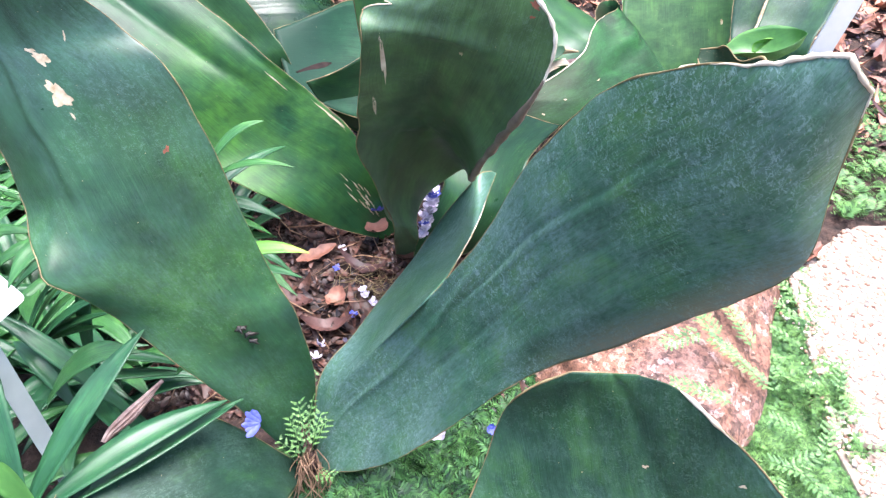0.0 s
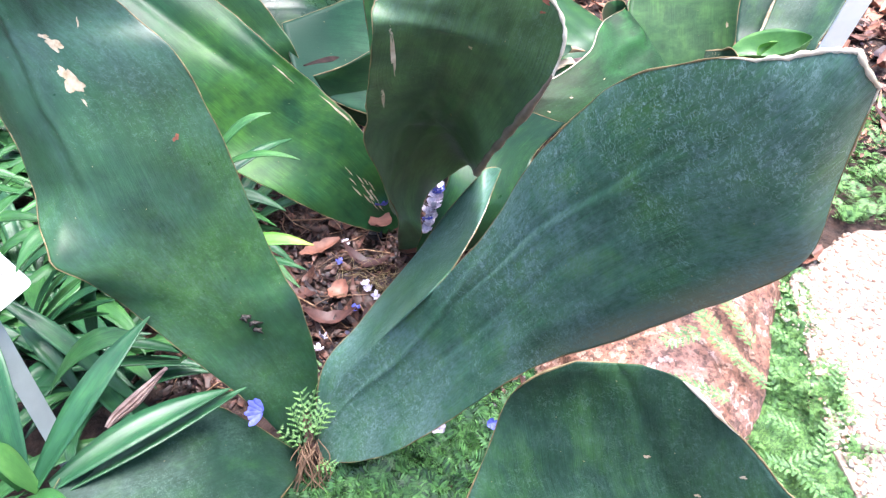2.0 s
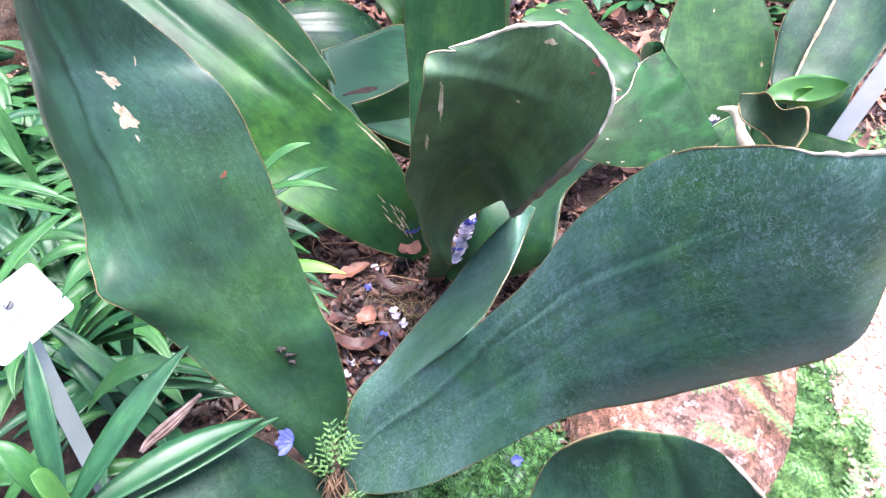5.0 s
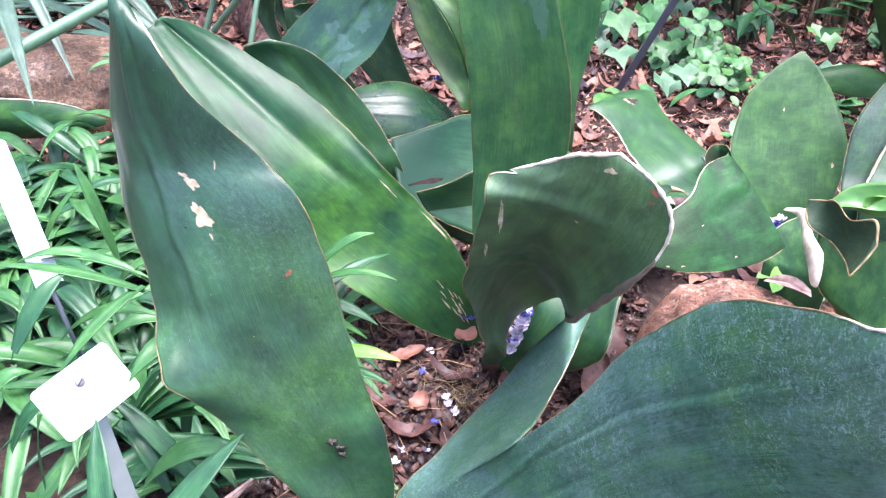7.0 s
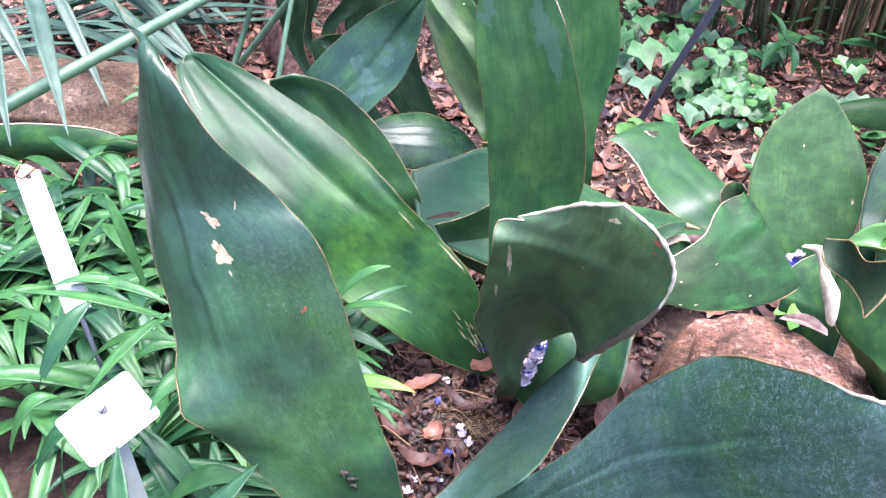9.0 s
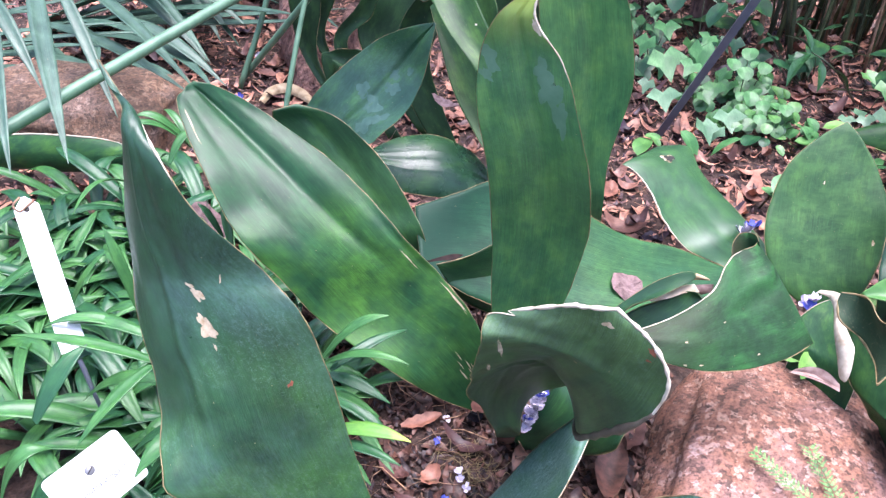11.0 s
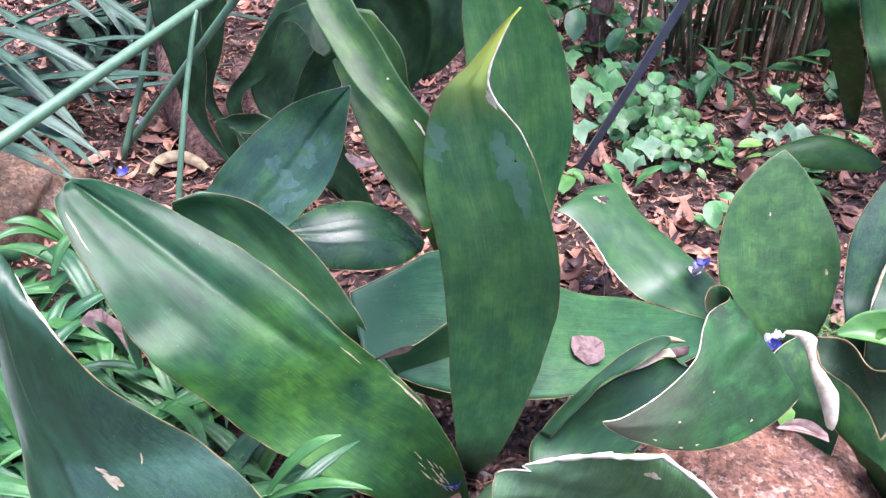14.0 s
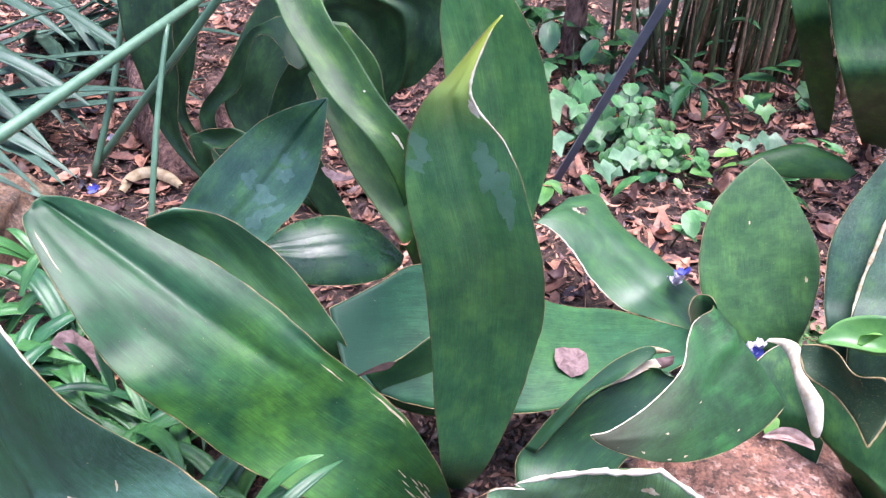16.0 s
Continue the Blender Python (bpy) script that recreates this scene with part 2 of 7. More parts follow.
M_CURL = plain_material("curled_underside", (0.085, 0.062, 0.045), (0.17, 0.125, 0.095), 50, 0.6, 0.3, 0.001)
M_CAVE = plain_material("gap_shade", (0.006, 0.003, 0.002), (0.026, 0.011, 0.009), 90, 1.0, 0.5, 0.002)
M_RUST = plain_material("scar_rust", (0.16, 0.045, 0.025), (0.30, 0.10, 0.05), 200, 0.7)
M_SOIL = plain_material("soil", (0.016, 0.010, 0.008), (0.085, 0.048, 0.037), 60, 0.95, 1.0, 0.012)
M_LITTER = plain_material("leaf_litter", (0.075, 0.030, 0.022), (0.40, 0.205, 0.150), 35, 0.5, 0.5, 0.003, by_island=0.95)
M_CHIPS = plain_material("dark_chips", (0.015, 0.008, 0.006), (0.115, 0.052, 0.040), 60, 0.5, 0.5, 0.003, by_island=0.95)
M_DRY = plain_material("dry_leaf", (0.090, 0.036, 0.027), (0.27, 0.125, 0.090), 45, 0.5, 0.5, 0.002, by_object=0.6)
M_BARK = plain_material("bark", (0.045, 0.020, 0.017), (0.33, 0.175, 0.14), 70, 0.9, 1.0, 0.03, stretch=(1, 1, 0.35))
M_STEM = plain_material("rush_stem", (0.075, 0.16, 0.095), (0.13, 0.24, 0.15), 40, 0.42, 0.1, 0.001, stretch=(1, 1, 0.1))
M_CANE = plain_material("cane_stem", (0.024, 0.038, 0.017), (0.085, 0.105, 0.046), 20, 0.5, by_object=0.5)
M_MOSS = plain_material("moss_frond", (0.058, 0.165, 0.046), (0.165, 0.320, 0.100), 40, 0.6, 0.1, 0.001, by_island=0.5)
# Darker copy of the moss: shade under the leaves is put into the colour.
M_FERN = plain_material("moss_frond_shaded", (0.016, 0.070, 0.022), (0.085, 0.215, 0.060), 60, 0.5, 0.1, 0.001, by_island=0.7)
M_WHITE = plain_material("white_plastic", (0.80, 0.80, 0.79), (0.86, 0.86, 0.85), 12, 0.35, 0.03, 0.0005)
M_PRINT = plain_material("faded_print", (0.11, 0.12, 0.19), (0.24, 0.25, 0.33), 200, 0.7)
M_ALU = plain_material("dull_metal", (0.16, 0.16, 0.17), (0.27, 0.27, 0.28), 25, 0.45, 0.1, 0.001, metal=0.3)
M_STAKE = plain_material("grey_paint", (0.075, 0.082, 0.11), (0.11, 0.12, 0.15), 25, 0.5, 0.15, 0.001)
M_STAKEPALE = plain_material("weathered_strip", (0.40, 0.45, 0.44), (0.52, 0.57, 0.56), 15, 0.45, 0.1, 0.001)
M_STRIP = plain_material("pale_strip", (0.66, 0.71, 0.74), (0.80, 0.84, 0.86), 15, 0.4, 0.05, 0.001)
M_PETAL = plain_material("petal_blue", (0.045, 0.055, 0.33), (0.125, 0.150, 0.53), 120, 0.55, 0.1, 0.001, by_object=0.2)
M_PETAL2 = plain_material("petal_faded", (0.36, 0.32, 0.42), (0.70, 0.65, 0.74), 160, 0.6, 0.1, 0.001, by_object=0.35)
M_YELLOW = leaf_material("leaf_yellow", (0.05, 0.18, 0.03), (0.09, 0.26, 0.04), (0.16, 0.34, 0.05), 0.4, fade=(0.35, 0.62, (0.62, 0.62, 0.08)))
M_HEDGE = plain_material("shrub_mass", (0.010, 0.028, 0.010), (0.045, 0.10, 0.03), 7, 0.8, 0.6, 0.05)
M_BUG = plain_material("dark_debris_holes", (0.012, 0.010, 0.008), (0.04, 0.03, 0.025), 200, 0.6)


def granite(name, base, pale, dark, scale):
    """Coarse granite: crystals of three tones, with stains of lichen and weathering."""
    m, t, b = nodes_of(name)
    ob = t.nodes.new("ShaderNodeTexCoord").outputs["Object"]
    cells = t.nodes.new("ShaderNodeTexVoronoi")
    cells.inputs["Scale"].default_value, cells.inputs["Randomness"].default_value = scale, 1.0
    warp = t.nodes.new("ShaderNodeTexNoise")
    warp.inputs["Scale"].default_value, warp.inputs["Detail"].default_value = scale * 1.3, 4
    t.links.new(ob, warp.inputs["Vector"])
    off = t.nodes.new("ShaderNodeVectorMath")
    off.operation = "MULTIPLY_ADD"
    off.inputs[1].default_value = (2.2 / scale,) * 3
    t.links.new(warp.outputs["Color"], off.inputs[0])
    t.links.new(ob, off.inputs[2])
    t.links.new(off.outputs[0], cells.inputs["Vector"])
    tone = t.nodes.new("ShaderNodeSeparateColor")
    t.links.new(cells.outputs["Color"], tone.inputs[0])
    col = ramp(t, tone.outputs[0], [(0.0, dark), (0.22, [0.5 * (p + q) for p, q in zip(dark, base)]), (0.36, base), (0.80, base), (0.88, pale), (1.0, pale)])
    g = noise_tex(t, ob, scale * 1.6, 5, 0.7)
    col = blend(t, 0.22, col, base)
    col = blend(t, 0.9, col, ramp(t, g, [(0.34, (0.28, 0.26, 0.26)), (0.5, (1, 1, 1)), (0.66, (1.45, 1.4, 1.35))]), "MULTIPLY")
    f = noise_tex(t, ob, 8, 6, 0.65)
    col = blend(t, 0.8, col, ramp(t, f, [(0.32, (0.40, 0.34, 0.26)), (0.48, (0.95, 0.78, 0.58)), (0.58, (1.0, 0.98, 0.98)), (0.72, (1.3, 1.25, 1.25))]), "MULTIPLY")
    t.links.new(col, b.inputs["Base Color"])
    b.inputs["Roughness"].default_value = 0.75
    bump(t, b, g, 0.7, 0.006)
    return m


M_GRANITE = granite("pink_granite", (0.30, 0.160, 0.130), (0.50, 0.36, 0.33), (0.05, 0.035, 0.03), 105)
M_ROCK = granite("brown_rock", (0.150, 0.095, 0.068), (0.25, 0.18, 0.14), (0.05, 0.035, 0.025), 90)


def pebble_material():
    """River pebbles, each of its own tone: tan, pink, cream, grey or rust."""
    m, t, b = nodes_of("pebble")
    ob = t.nodes.new("ShaderNodeTexCoord").outputs["Object"]
    rnd = t.nodes.new("ShaderNodeNewGeometry").outputs["Random Per Island"]
    col = ramp(t, rnd, [(0.0, (0.22, 0.115, 0.08)), (0.12, (0.40, 0.23, 0.165)), (0.35, (0.54, 0.39, 0.305)), (0.6, (0.62, 0.50, 0.42)), (0.85, (0.66, 0.58, 0.52)), (1.0, (0.26, 0.22, 0.20))])
    col = blend(t, 0.5, col, ramp(t, noise_tex(t, ob, 160, 4, 0.6), [(0.35, (0.6, 0.55, 0.5)), (0.65, (1.2, 1.2, 1.2))]), "MULTIPLY")
    t.links.new(col, b.inputs["Base Color"])
    b.inputs["Roughness"].default_value = 0.55
    return m


M_PEBBLE = pebble_material()
M_MORTAR = plain_material("mortar", (0.20, 0.145, 0.115), (0.38, 0.30, 0.245), 60, 0.9, 0.6, 0.003)


# ---- builders ----
def thing(name, loc, label, category, group="", kind=""):
    ob = new(name)
    ob.empty_display_size = 0.02
    ob.location = loc
    return tagged(ob, label, category, group, kind)


def origin(ob):
    p = Vector((0, 0, 0))
    while ob:
        p = p + ob.location
        ob = ob.parent
    return p


def part(name, geo, material, parent=None, label="", smooth=True):
    """One mesh object out of (vertices, faces) in world metres, under its thing or part."""
    verts, faces = geo
    o = origin(parent) if parent else Vector((0, 0, 0))
    me = bpy.data.meshes.new(name)
    me.from_pydata([(v[0] - o.x, v[1] - o.y, v[2] - o.z) for v in verts], [], faces)
    me.materials.append(material)
    if smooth:
        me.polygons.foreach_set("use_smooth", [True] * len(me.polygons))
    ob = new(name, me)
    ob.parent = parent
    if label:
        ob["label"] = label
    return ob


def join(*geos):
    verts, faces = [], []
    for v, f in geos:
        k = len(verts)
        verts.extend(v)
        faces.extend([tuple(i + k for i in q) for q in f])
    return verts, faces


def spline(points, steps):
    """A smooth curve through the given rows of numbers."""
    p = np.array(points, float)
    p = np.vstack([2 * p[0] - p[1], p, 2 * p[-1] - p[-2]])
    out = []
    for i in range(1, len(p) - 2):
        for s in np.linspace(0, 1, steps, endpoint=False):
            a, b, c, d = p[i - 1:i + 3]
            out.append(0.5 * (2 * b + (c - a) * s + (2 * a - 5 * b + 4 * c - d) * s * s + (3 * b - a - 3 * c + d) * s ** 3))
    out.append(p[-2])
    return np.array(out)


def tube(points, radii, sides=6, closed_ends=True):
    """A round rod along a path."""
    pts = np.array(points, float)
    n = len(pts)
    radii = np.interp(np.linspace(0, 1, n), np.linspace(0, 1, len(radii)), radii)
    tan = np.gradient(pts, axis=0)
    tan /= np.linalg.norm(tan, axis=1)[:, None] + 1e-12
    ref = np.array([0.31, 0.17, 0.93]) if abs(tan[0][2]) < 0.9 else np.array([0.9, 0.3, 0.1])
    verts, faces = [], []
    for i in range(n):
        a = np.cross(tan[i], ref)
        a /= np.linalg.norm(a) + 1e-12
        b = np.cross(tan[i], a)
        ref = np.cross(a, tan[i])
        for k in range(sides):
            w = 2 * math.pi * k / sides
            verts.append(pts[i] + radii[i] * (math.cos(w) * a + math.sin(w) * b))
    for i in range(n - 1):
        for k in range(sides):
            j = (k + 1) % sides
            faces.append((i * sides + k, i * sides + j, (i + 1) * sides + j, (i + 1) * sides + k))
    if closed_ends:
        faces.append(tuple(range(sides))[::-1])
        faces.append(tuple(range((n - 1) * sides, n * sides)))
    return verts, faces


SURFACES = {}


def leaf(plant, label, material, margin, ribs, flutes=(), flutes_from=0.0, ribbing=0.0, thick=0.004, rim=0.0006, wave=0.0, name="leaf", creases=(), bulges=(), cuts=(), bare=()):
    """A thick blade. Each rib: the blade's middle, the half span to one edge, and how deep it is cupped.
    creases: (along, across) pairs, then width and depth; bulges: along, across, their two spreads, height; cuts: along, side, spread, depth of a bite in the edge; bare: side and reach of an edge that has no margin."""
    steps, across = (10, 80) if creases else (7, 44 if flutes else 20)
    r = spline(ribs, steps)
    n = len(r)
    mid, half, cup = r[:, :3], r[:, 3:6], r[:, 6]
    tan = np.gradient(mid, axis=0)
    nrm = np.cross(half, tan)
    nrm /= np.linalg.norm(nrm, axis=1)[:, None] + 1e-12
    for i in range(1, n):
        if np.dot(nrm[i], nrm[i - 1]) < 0 and np.linalg.norm(half[i]) < 0.006:
            nrm[i] = nrm[i - 1]
    arc = np.concatenate([[0], np.cumsum(np.linalg.norm(np.diff(mid, axis=0), axis=1))])
    us = np.linspace(-1, 1, across + 1)
    rnd = random.Random(len(ribs) * 31 + int(abs(mid[0][0]) * 1000))
    ph = [rnd.uniform(0, 6.28) for _ in range(6)]
    wide = np.linalg.norm(half, axis=1)

    # Which side of each rib faces the camera's rough position.
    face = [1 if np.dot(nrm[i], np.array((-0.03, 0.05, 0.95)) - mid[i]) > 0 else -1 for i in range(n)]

    def relief(f, u):
        off = 0.0
        for points, w, d in creases:
            vs = [q[0] for q in points]
            if vs[0] - 0.08 < f < vs[-1] + 0.08:
                fade = min(1.0, max(0.0, (f - vs[0] + 0.08) / 0.16)) * min(1.0, max(0.0, (vs[-1] + 0.08 - f) / 0.16))
                off -= d * fade * fade * (3 - 2 * fade) * math.exp(-((u - float(np.interp(f, vs, [q[1] for q in points]))) / w) ** 2)
        for v0, u0, sv, su, h in bulges:
            off += h * math.exp(-((f - v0) / sv) ** 2 - ((u - u0) / su) ** 2)
        return off

    def held(f, u):
        """How far a point is from an edge that joins another blade."""
        return min([1.0] + [1 - max(0.0, u * side) ** 4 for side, lo, hi in bare if lo - 0.03 <= f <= hi + 0.03])

    def bite(f, u):
        return sum(d * math.exp(-((f - v0) / sv) ** 2) * max(0.0, u * side) ** 6 for v0, side, sv, d in cuts)

    def place(i, u):
        s = max(wide[i], 1e-4)
        v = arc[i]
        f = i / (n - 1)
        off = cup[i] * (1 - u * u)
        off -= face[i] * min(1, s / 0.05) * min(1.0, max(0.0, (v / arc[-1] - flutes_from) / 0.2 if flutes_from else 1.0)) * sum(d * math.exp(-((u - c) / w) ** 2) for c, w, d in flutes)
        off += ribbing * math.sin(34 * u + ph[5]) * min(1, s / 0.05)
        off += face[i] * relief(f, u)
        free = held(f, u)
        off += free * min(1, s / 0.06) * (0.0022 * math.sin(v * 21 + ph[0] + 2 * u) * u + 0.0018 * math.sin(v * 37 + ph[1]) * abs(u) ** 3)
        off += wave * math.sin(v * 60 + ph[2]) * abs(u) ** 4 * min(1, s / 0.05)
        e = 1 + free * (0.004 * math.sin(v * 55 + ph[3] + 3 * u) + 0.004 * math.sin(v * 131 + ph[4])) - bite(f, u)
        return mid[i] + half[i] * u * e + nrm[i] * off

    top, bot, uvs, along = [], [], [], []
    for i in range(n):
        for u in us:
            p = place(i, u)
            t = 0.5 * thick * (1 - abs(u) ** 5 * (1 if held(i / (n - 1), u) == 1.0 else 0.85)) * min(1, wide[i] / 0.02) + 0.0002
            top.append(p + nrm[i] * t)
            bot.append(p - nrm[i] * t)
            uvs.append((u * wide[i] * 4, arc[i] * 4))
            along.append(i / (n - 1))
    w = across + 1
    m = n * w
    faces = []
    for i in range(n - 1):
        for k in range(across):
            a = i * w + k
            faces.append((a, a + 1, a + w + 1, a + w))
            faces.append((m + a, m + a + w, m + a + w + 1, m + a + 1))
        for k in (0, across):
            a = i * w + k
            q = (a, a + w, m + a + w, m + a)
            faces.append(q if k == 0 else q[::-1])
    for row, flip in ((0, 1), (n - 1, 0)):
        for k in range(across):
            a = row * w + k
            q = (a, a + 1, m + a + 1, m + a)
            faces.append(q[::-1] if flip else q)
    ob = part(name, (top + bot, faces), material, plant, label)
    me = ob.data
    lay = me.uv_layers.new(name="UVMap")
    idx = np.zeros(len(me.loops), dtype=np.int32)
    me.loops.foreach_get("vertex_index", idx)
    uv2 = np.array(uvs + uvs)
    lay.data.foreach_set("uv", uv2[idx].ravel())
    att = me.attributes.new("along", "FLOAT", "POINT")
    att.data.foreach_set("value", np.array(along + along, dtype=np.float32))
    att = me.attributes.new("across", "FLOAT", "POINT")
    att.data.foreach_set("value", np.tile(us, 2 * n).astype(np.float32))
    if margin is not None and margin is not material:
        loop = [place(i, -1) for i in range(n)]
        if wide[-1] > 0.006:
            loop += [place(n - 1, u) for u in us[1:-1]]
        loop += [place(i, 1) for i in range(n - 1, -1, -1)]
        thin = [rim * (0.25 + 1.1 * max(0.0, 0.5 + noise.noise(Vector(q) * 26 + Vector((n, 0, 0))) + 0.5 * noise.noise(Vector(q) * 90))) for q in loop]
        for side, lo, hi in bare:
            for k in range(n):
                if lo <= k / (n - 1) <= hi:
                    thin[k if side < 0 else len(loop) - 1 - k] = 0.00002
        part("margin", tube(loop, thin, 5), margin, ob)

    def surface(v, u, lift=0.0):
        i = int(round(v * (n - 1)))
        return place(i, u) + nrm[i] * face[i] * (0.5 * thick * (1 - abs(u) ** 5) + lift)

    SURFACES[ob.name] = (surface, arc, wide, n)
    return ob


def scar(blade, v, u, length, width, material=None, name="scar", label="", lift=0.0004, turn=0.0):
    """An irregular patch of dead tissue on the blade's camera-side face; length runs along the blade."""
    surface, arc, wide, n = SURFACES[blade.name]
    i = int(round(v * (n - 1)))
    full, s = arc[-1], max(wide[i], 0.01)
    rnd = random.Random(int(v * 977) + int(u * 313))
    verts, faces = [], []
    rings = 30
    lump = [rnd.uniform(0, 6.28) for _ in range(4)]
    c = surface(v, u, lift)
    def at(a, b):
        vv = min(max(v + (a * math.cos(turn) - b * math.sin(turn)) / full, 0), 1)
        uu = min(max(u + (a * math.sin(turn) + b * math.cos(turn)) / s, -0.99), 0.99)
        lo = int(vv * (n - 1))
        f = vv * (n - 1) - lo
        hi = min(lo + 1, n - 1)
        p = surface(lo / (n - 1), uu, lift) * (1 - f) + surface(hi / (n - 1), uu, lift) * f
        return p
    verts.append(at(0, 0))
    for ring in (0.6, 1.0):
        for k in range(rings):
            w = 2 * math.pi * k / rings
            j = ring * (1 + (0.20 * math.sin(2 * w + lump[0]) + 0.20 * math.sin(3 * w + lump[1]) + 0.15 * math.sin(5 * w + lump[2]) + 0.10 * math.sin(8 * w + lump[3]) if ring == 1.0 else 0))
            verts.append(at(0.5 * length * math.cos(w) * j, 0.5 * width * math.sin(w) * j))
    for k in range(rings):
        j = (k + 1) % rings
        faces.append((0, 1 + k, 1 + j))
        faces.append((1 + k, 1 + rings + k, 1 + rings + j, 1 + j))
    return part(name, (verts, faces), material or M_SCAR, blade, label)


def rim_strip(blade, v0, v1, side, radius, material=None, label=""):
    """Dead thickened edge along part of a blade."""
    surface, arc, wide, n = SURFACES[blade.name]
    a, b = int(v0 * (n - 1)), int(v1 * (n - 1))
    rnd = random.Random(a * 7 + b)
    pts = [surface(i / (n - 1), side * rnd.uniform(0.988, 1.0), 0.0003) for i in range(a, b + 1)]
    return part("dead_edge", tube(pts, [radius * rnd.uniform(0.6, 1.25) * (0.25 + 0.75 * min(1, 4 * min(k, len(pts) - 1 - k) / len(pts) + (0.6 if b == n - 1 and k > len(pts) / 2 else 0))) for k in range(len(pts))], 6), material or M_PALE, blade, label)


def rim_loop(blade, v0, v1, radius, material=None, label=""):
    """Dead thickened edge that runs up one side of a blade, over its end and down the other."""
    surface, arc, wide, n = SURFACES[blade.name]
    rnd = random.Random(n)
    pts = [surface(i / (n - 1), -rnd.uniform(0.992, 1.0), 0.0003) for i in range(int(v0 * (n - 1)), n)]
    pts += [surface(1.0, u, 0.0003) for u in np.linspace(-0.85, 0.85, 7)]
    pts += [surface(i / (n - 1), rnd.uniform(0.992, 1.0), 0.0003) for i in range(n - 1, int(v1 * (n - 1)) - 1, -1)]
    m = len(pts)
    return part("dead_edge", tube(pts, [radius * rnd.uniform(0.6, 1.3) * (0.2 + 0.8 * min(1, 5 * min(k, m - 1 - k) / m)) for k in range(m)], 6), material or M_PALE, blade, label)


def lie_on(blade, x, y):
    """The place on a blade's camera-side face straight below or above a point of the plan."""
    surface, arc, wide, n = SURFACES[blade.name]
    return min((surface(i / (n - 1), u, 0.001) for i in range(n) for u in np.linspace(-0.95, 0.95, 30)), key=lambda q: (q[0] - x) ** 2 + (q[1] - y) ** 2)


# ---- ground, path, rocks ----
def soil_height(x, y):
    near = math.exp(-((x - 0.1) ** 2 + (y - 1.1) ** 2) / 9)
    return near * (0.016 * noise.noise((x * 3.1, y * 3.1, 0.3)) + 0.007 * noise.noise((x * 14, y * 14, 2.0))) - 0.006


def build_ground():
    def axis(lo, hi, fine_lo, fine_hi, step):
        a = list(np.arange(fine_lo, fine_hi, step))
        d, k = step, fine_hi
        while k < hi:
            a.append(k)
            d *= 1.35
            k += d
        a.append(hi)
        d, k, b = step, fine_lo, []
        while k > lo:
            d *= 1.35
            k -= d
            b.append(max(k, lo))
        return sorted(b) + a
    xs = axis(-900, 900, -1.8, 1.9, 0.035)
    ys = axis(-900, 900, 0.0, 3.6, 0.035)
    verts = [(x, y, soil_height(x, y)) for y in ys for x in xs]
    w = len(xs)
    faces = [(j * w + i, j * w + i + 1, (j + 1) * w + i + 1, (j + 1) * w + i) for j in range(len(ys) - 1) for i in range(w - 1)]
    g = part("ground", (verts, faces), M_SOIL)
    tagged(g, "dark brown garden soil strewn with leaf litter", "soil", kind="structure")


build_ground()


def slab(name, outline, low, high, material, label):
    """A cast slab with a rounded, slightly ragged edge."""
    rnd = random.Random(5)
    pts = []
    for i, (x, y) in enumerate(outline):
        x2, y2 = outline[(i + 1) % len(outline)]
        k = max(1, int(math.hypot(x2 - x, y2 - y) / 0.03)) if math.hypot(x2 - x, y2 - y) < 1 else 4
        for s in range(k):
            f = s / k
            pts.append((x + (x2 - x) * f + rnd.uniform(-0.004, 0.004), y + (y2 - y) * f + rnd.uniform(-0.004, 0.004)))
    n = len(pts)
    cx, cy = sum(p[0] for p in pts) / n, sum(p[1] for p in pts) / n
    verts, faces = [], []
    for z, inset in ((low, 0.0), (high - 0.006, 0.0), (high - 0.001, 0.004), (high, 0.012)):
        for x, y in pts:
            d = math.hypot(cx - x, cy - y)
            verts.append((x + (cx - x) / d * inset, y + (cy - y) / d * inset, z))
    for r in range(3):
        for k in range(n):
            j = (k + 1) % n
            faces.append((r * n + k, r * n + j, (r + 1) * n + j, (r + 1) * n + k))
    faces.append(tuple(range(3 * n, 4 * n)))
    ob = part(name, (verts, faces), material, None, "", False)
    return tagged(ob, label, "path", kind="structure")


path = slab("path", [(0.527, 0.845), (0.515, 0.76), (0.503, 0.70), (0.492, 0.62), (0.487, 0.545), (0.62, 0.54), (1.85, 0.52), (1.85, 1.03), (0.9, 0.985), (0.68, 0.965), (0.58, 0.90)],
            -0.03, 0.012, M_MORTAR, "pale exposed-aggregate concrete path slab with ragged edge")
path_front = slab("path", [(0.483, 0.539), (0.488, 0.45), (0.50, 0.35), (0.49, -6.2), (1.85, -6.2), (1.85, 0.513), (0.62, 0.534)],
                  -0.03, 0.013, M_MORTAR, "pale exposed-aggregate concrete path slab beside a narrow joint")


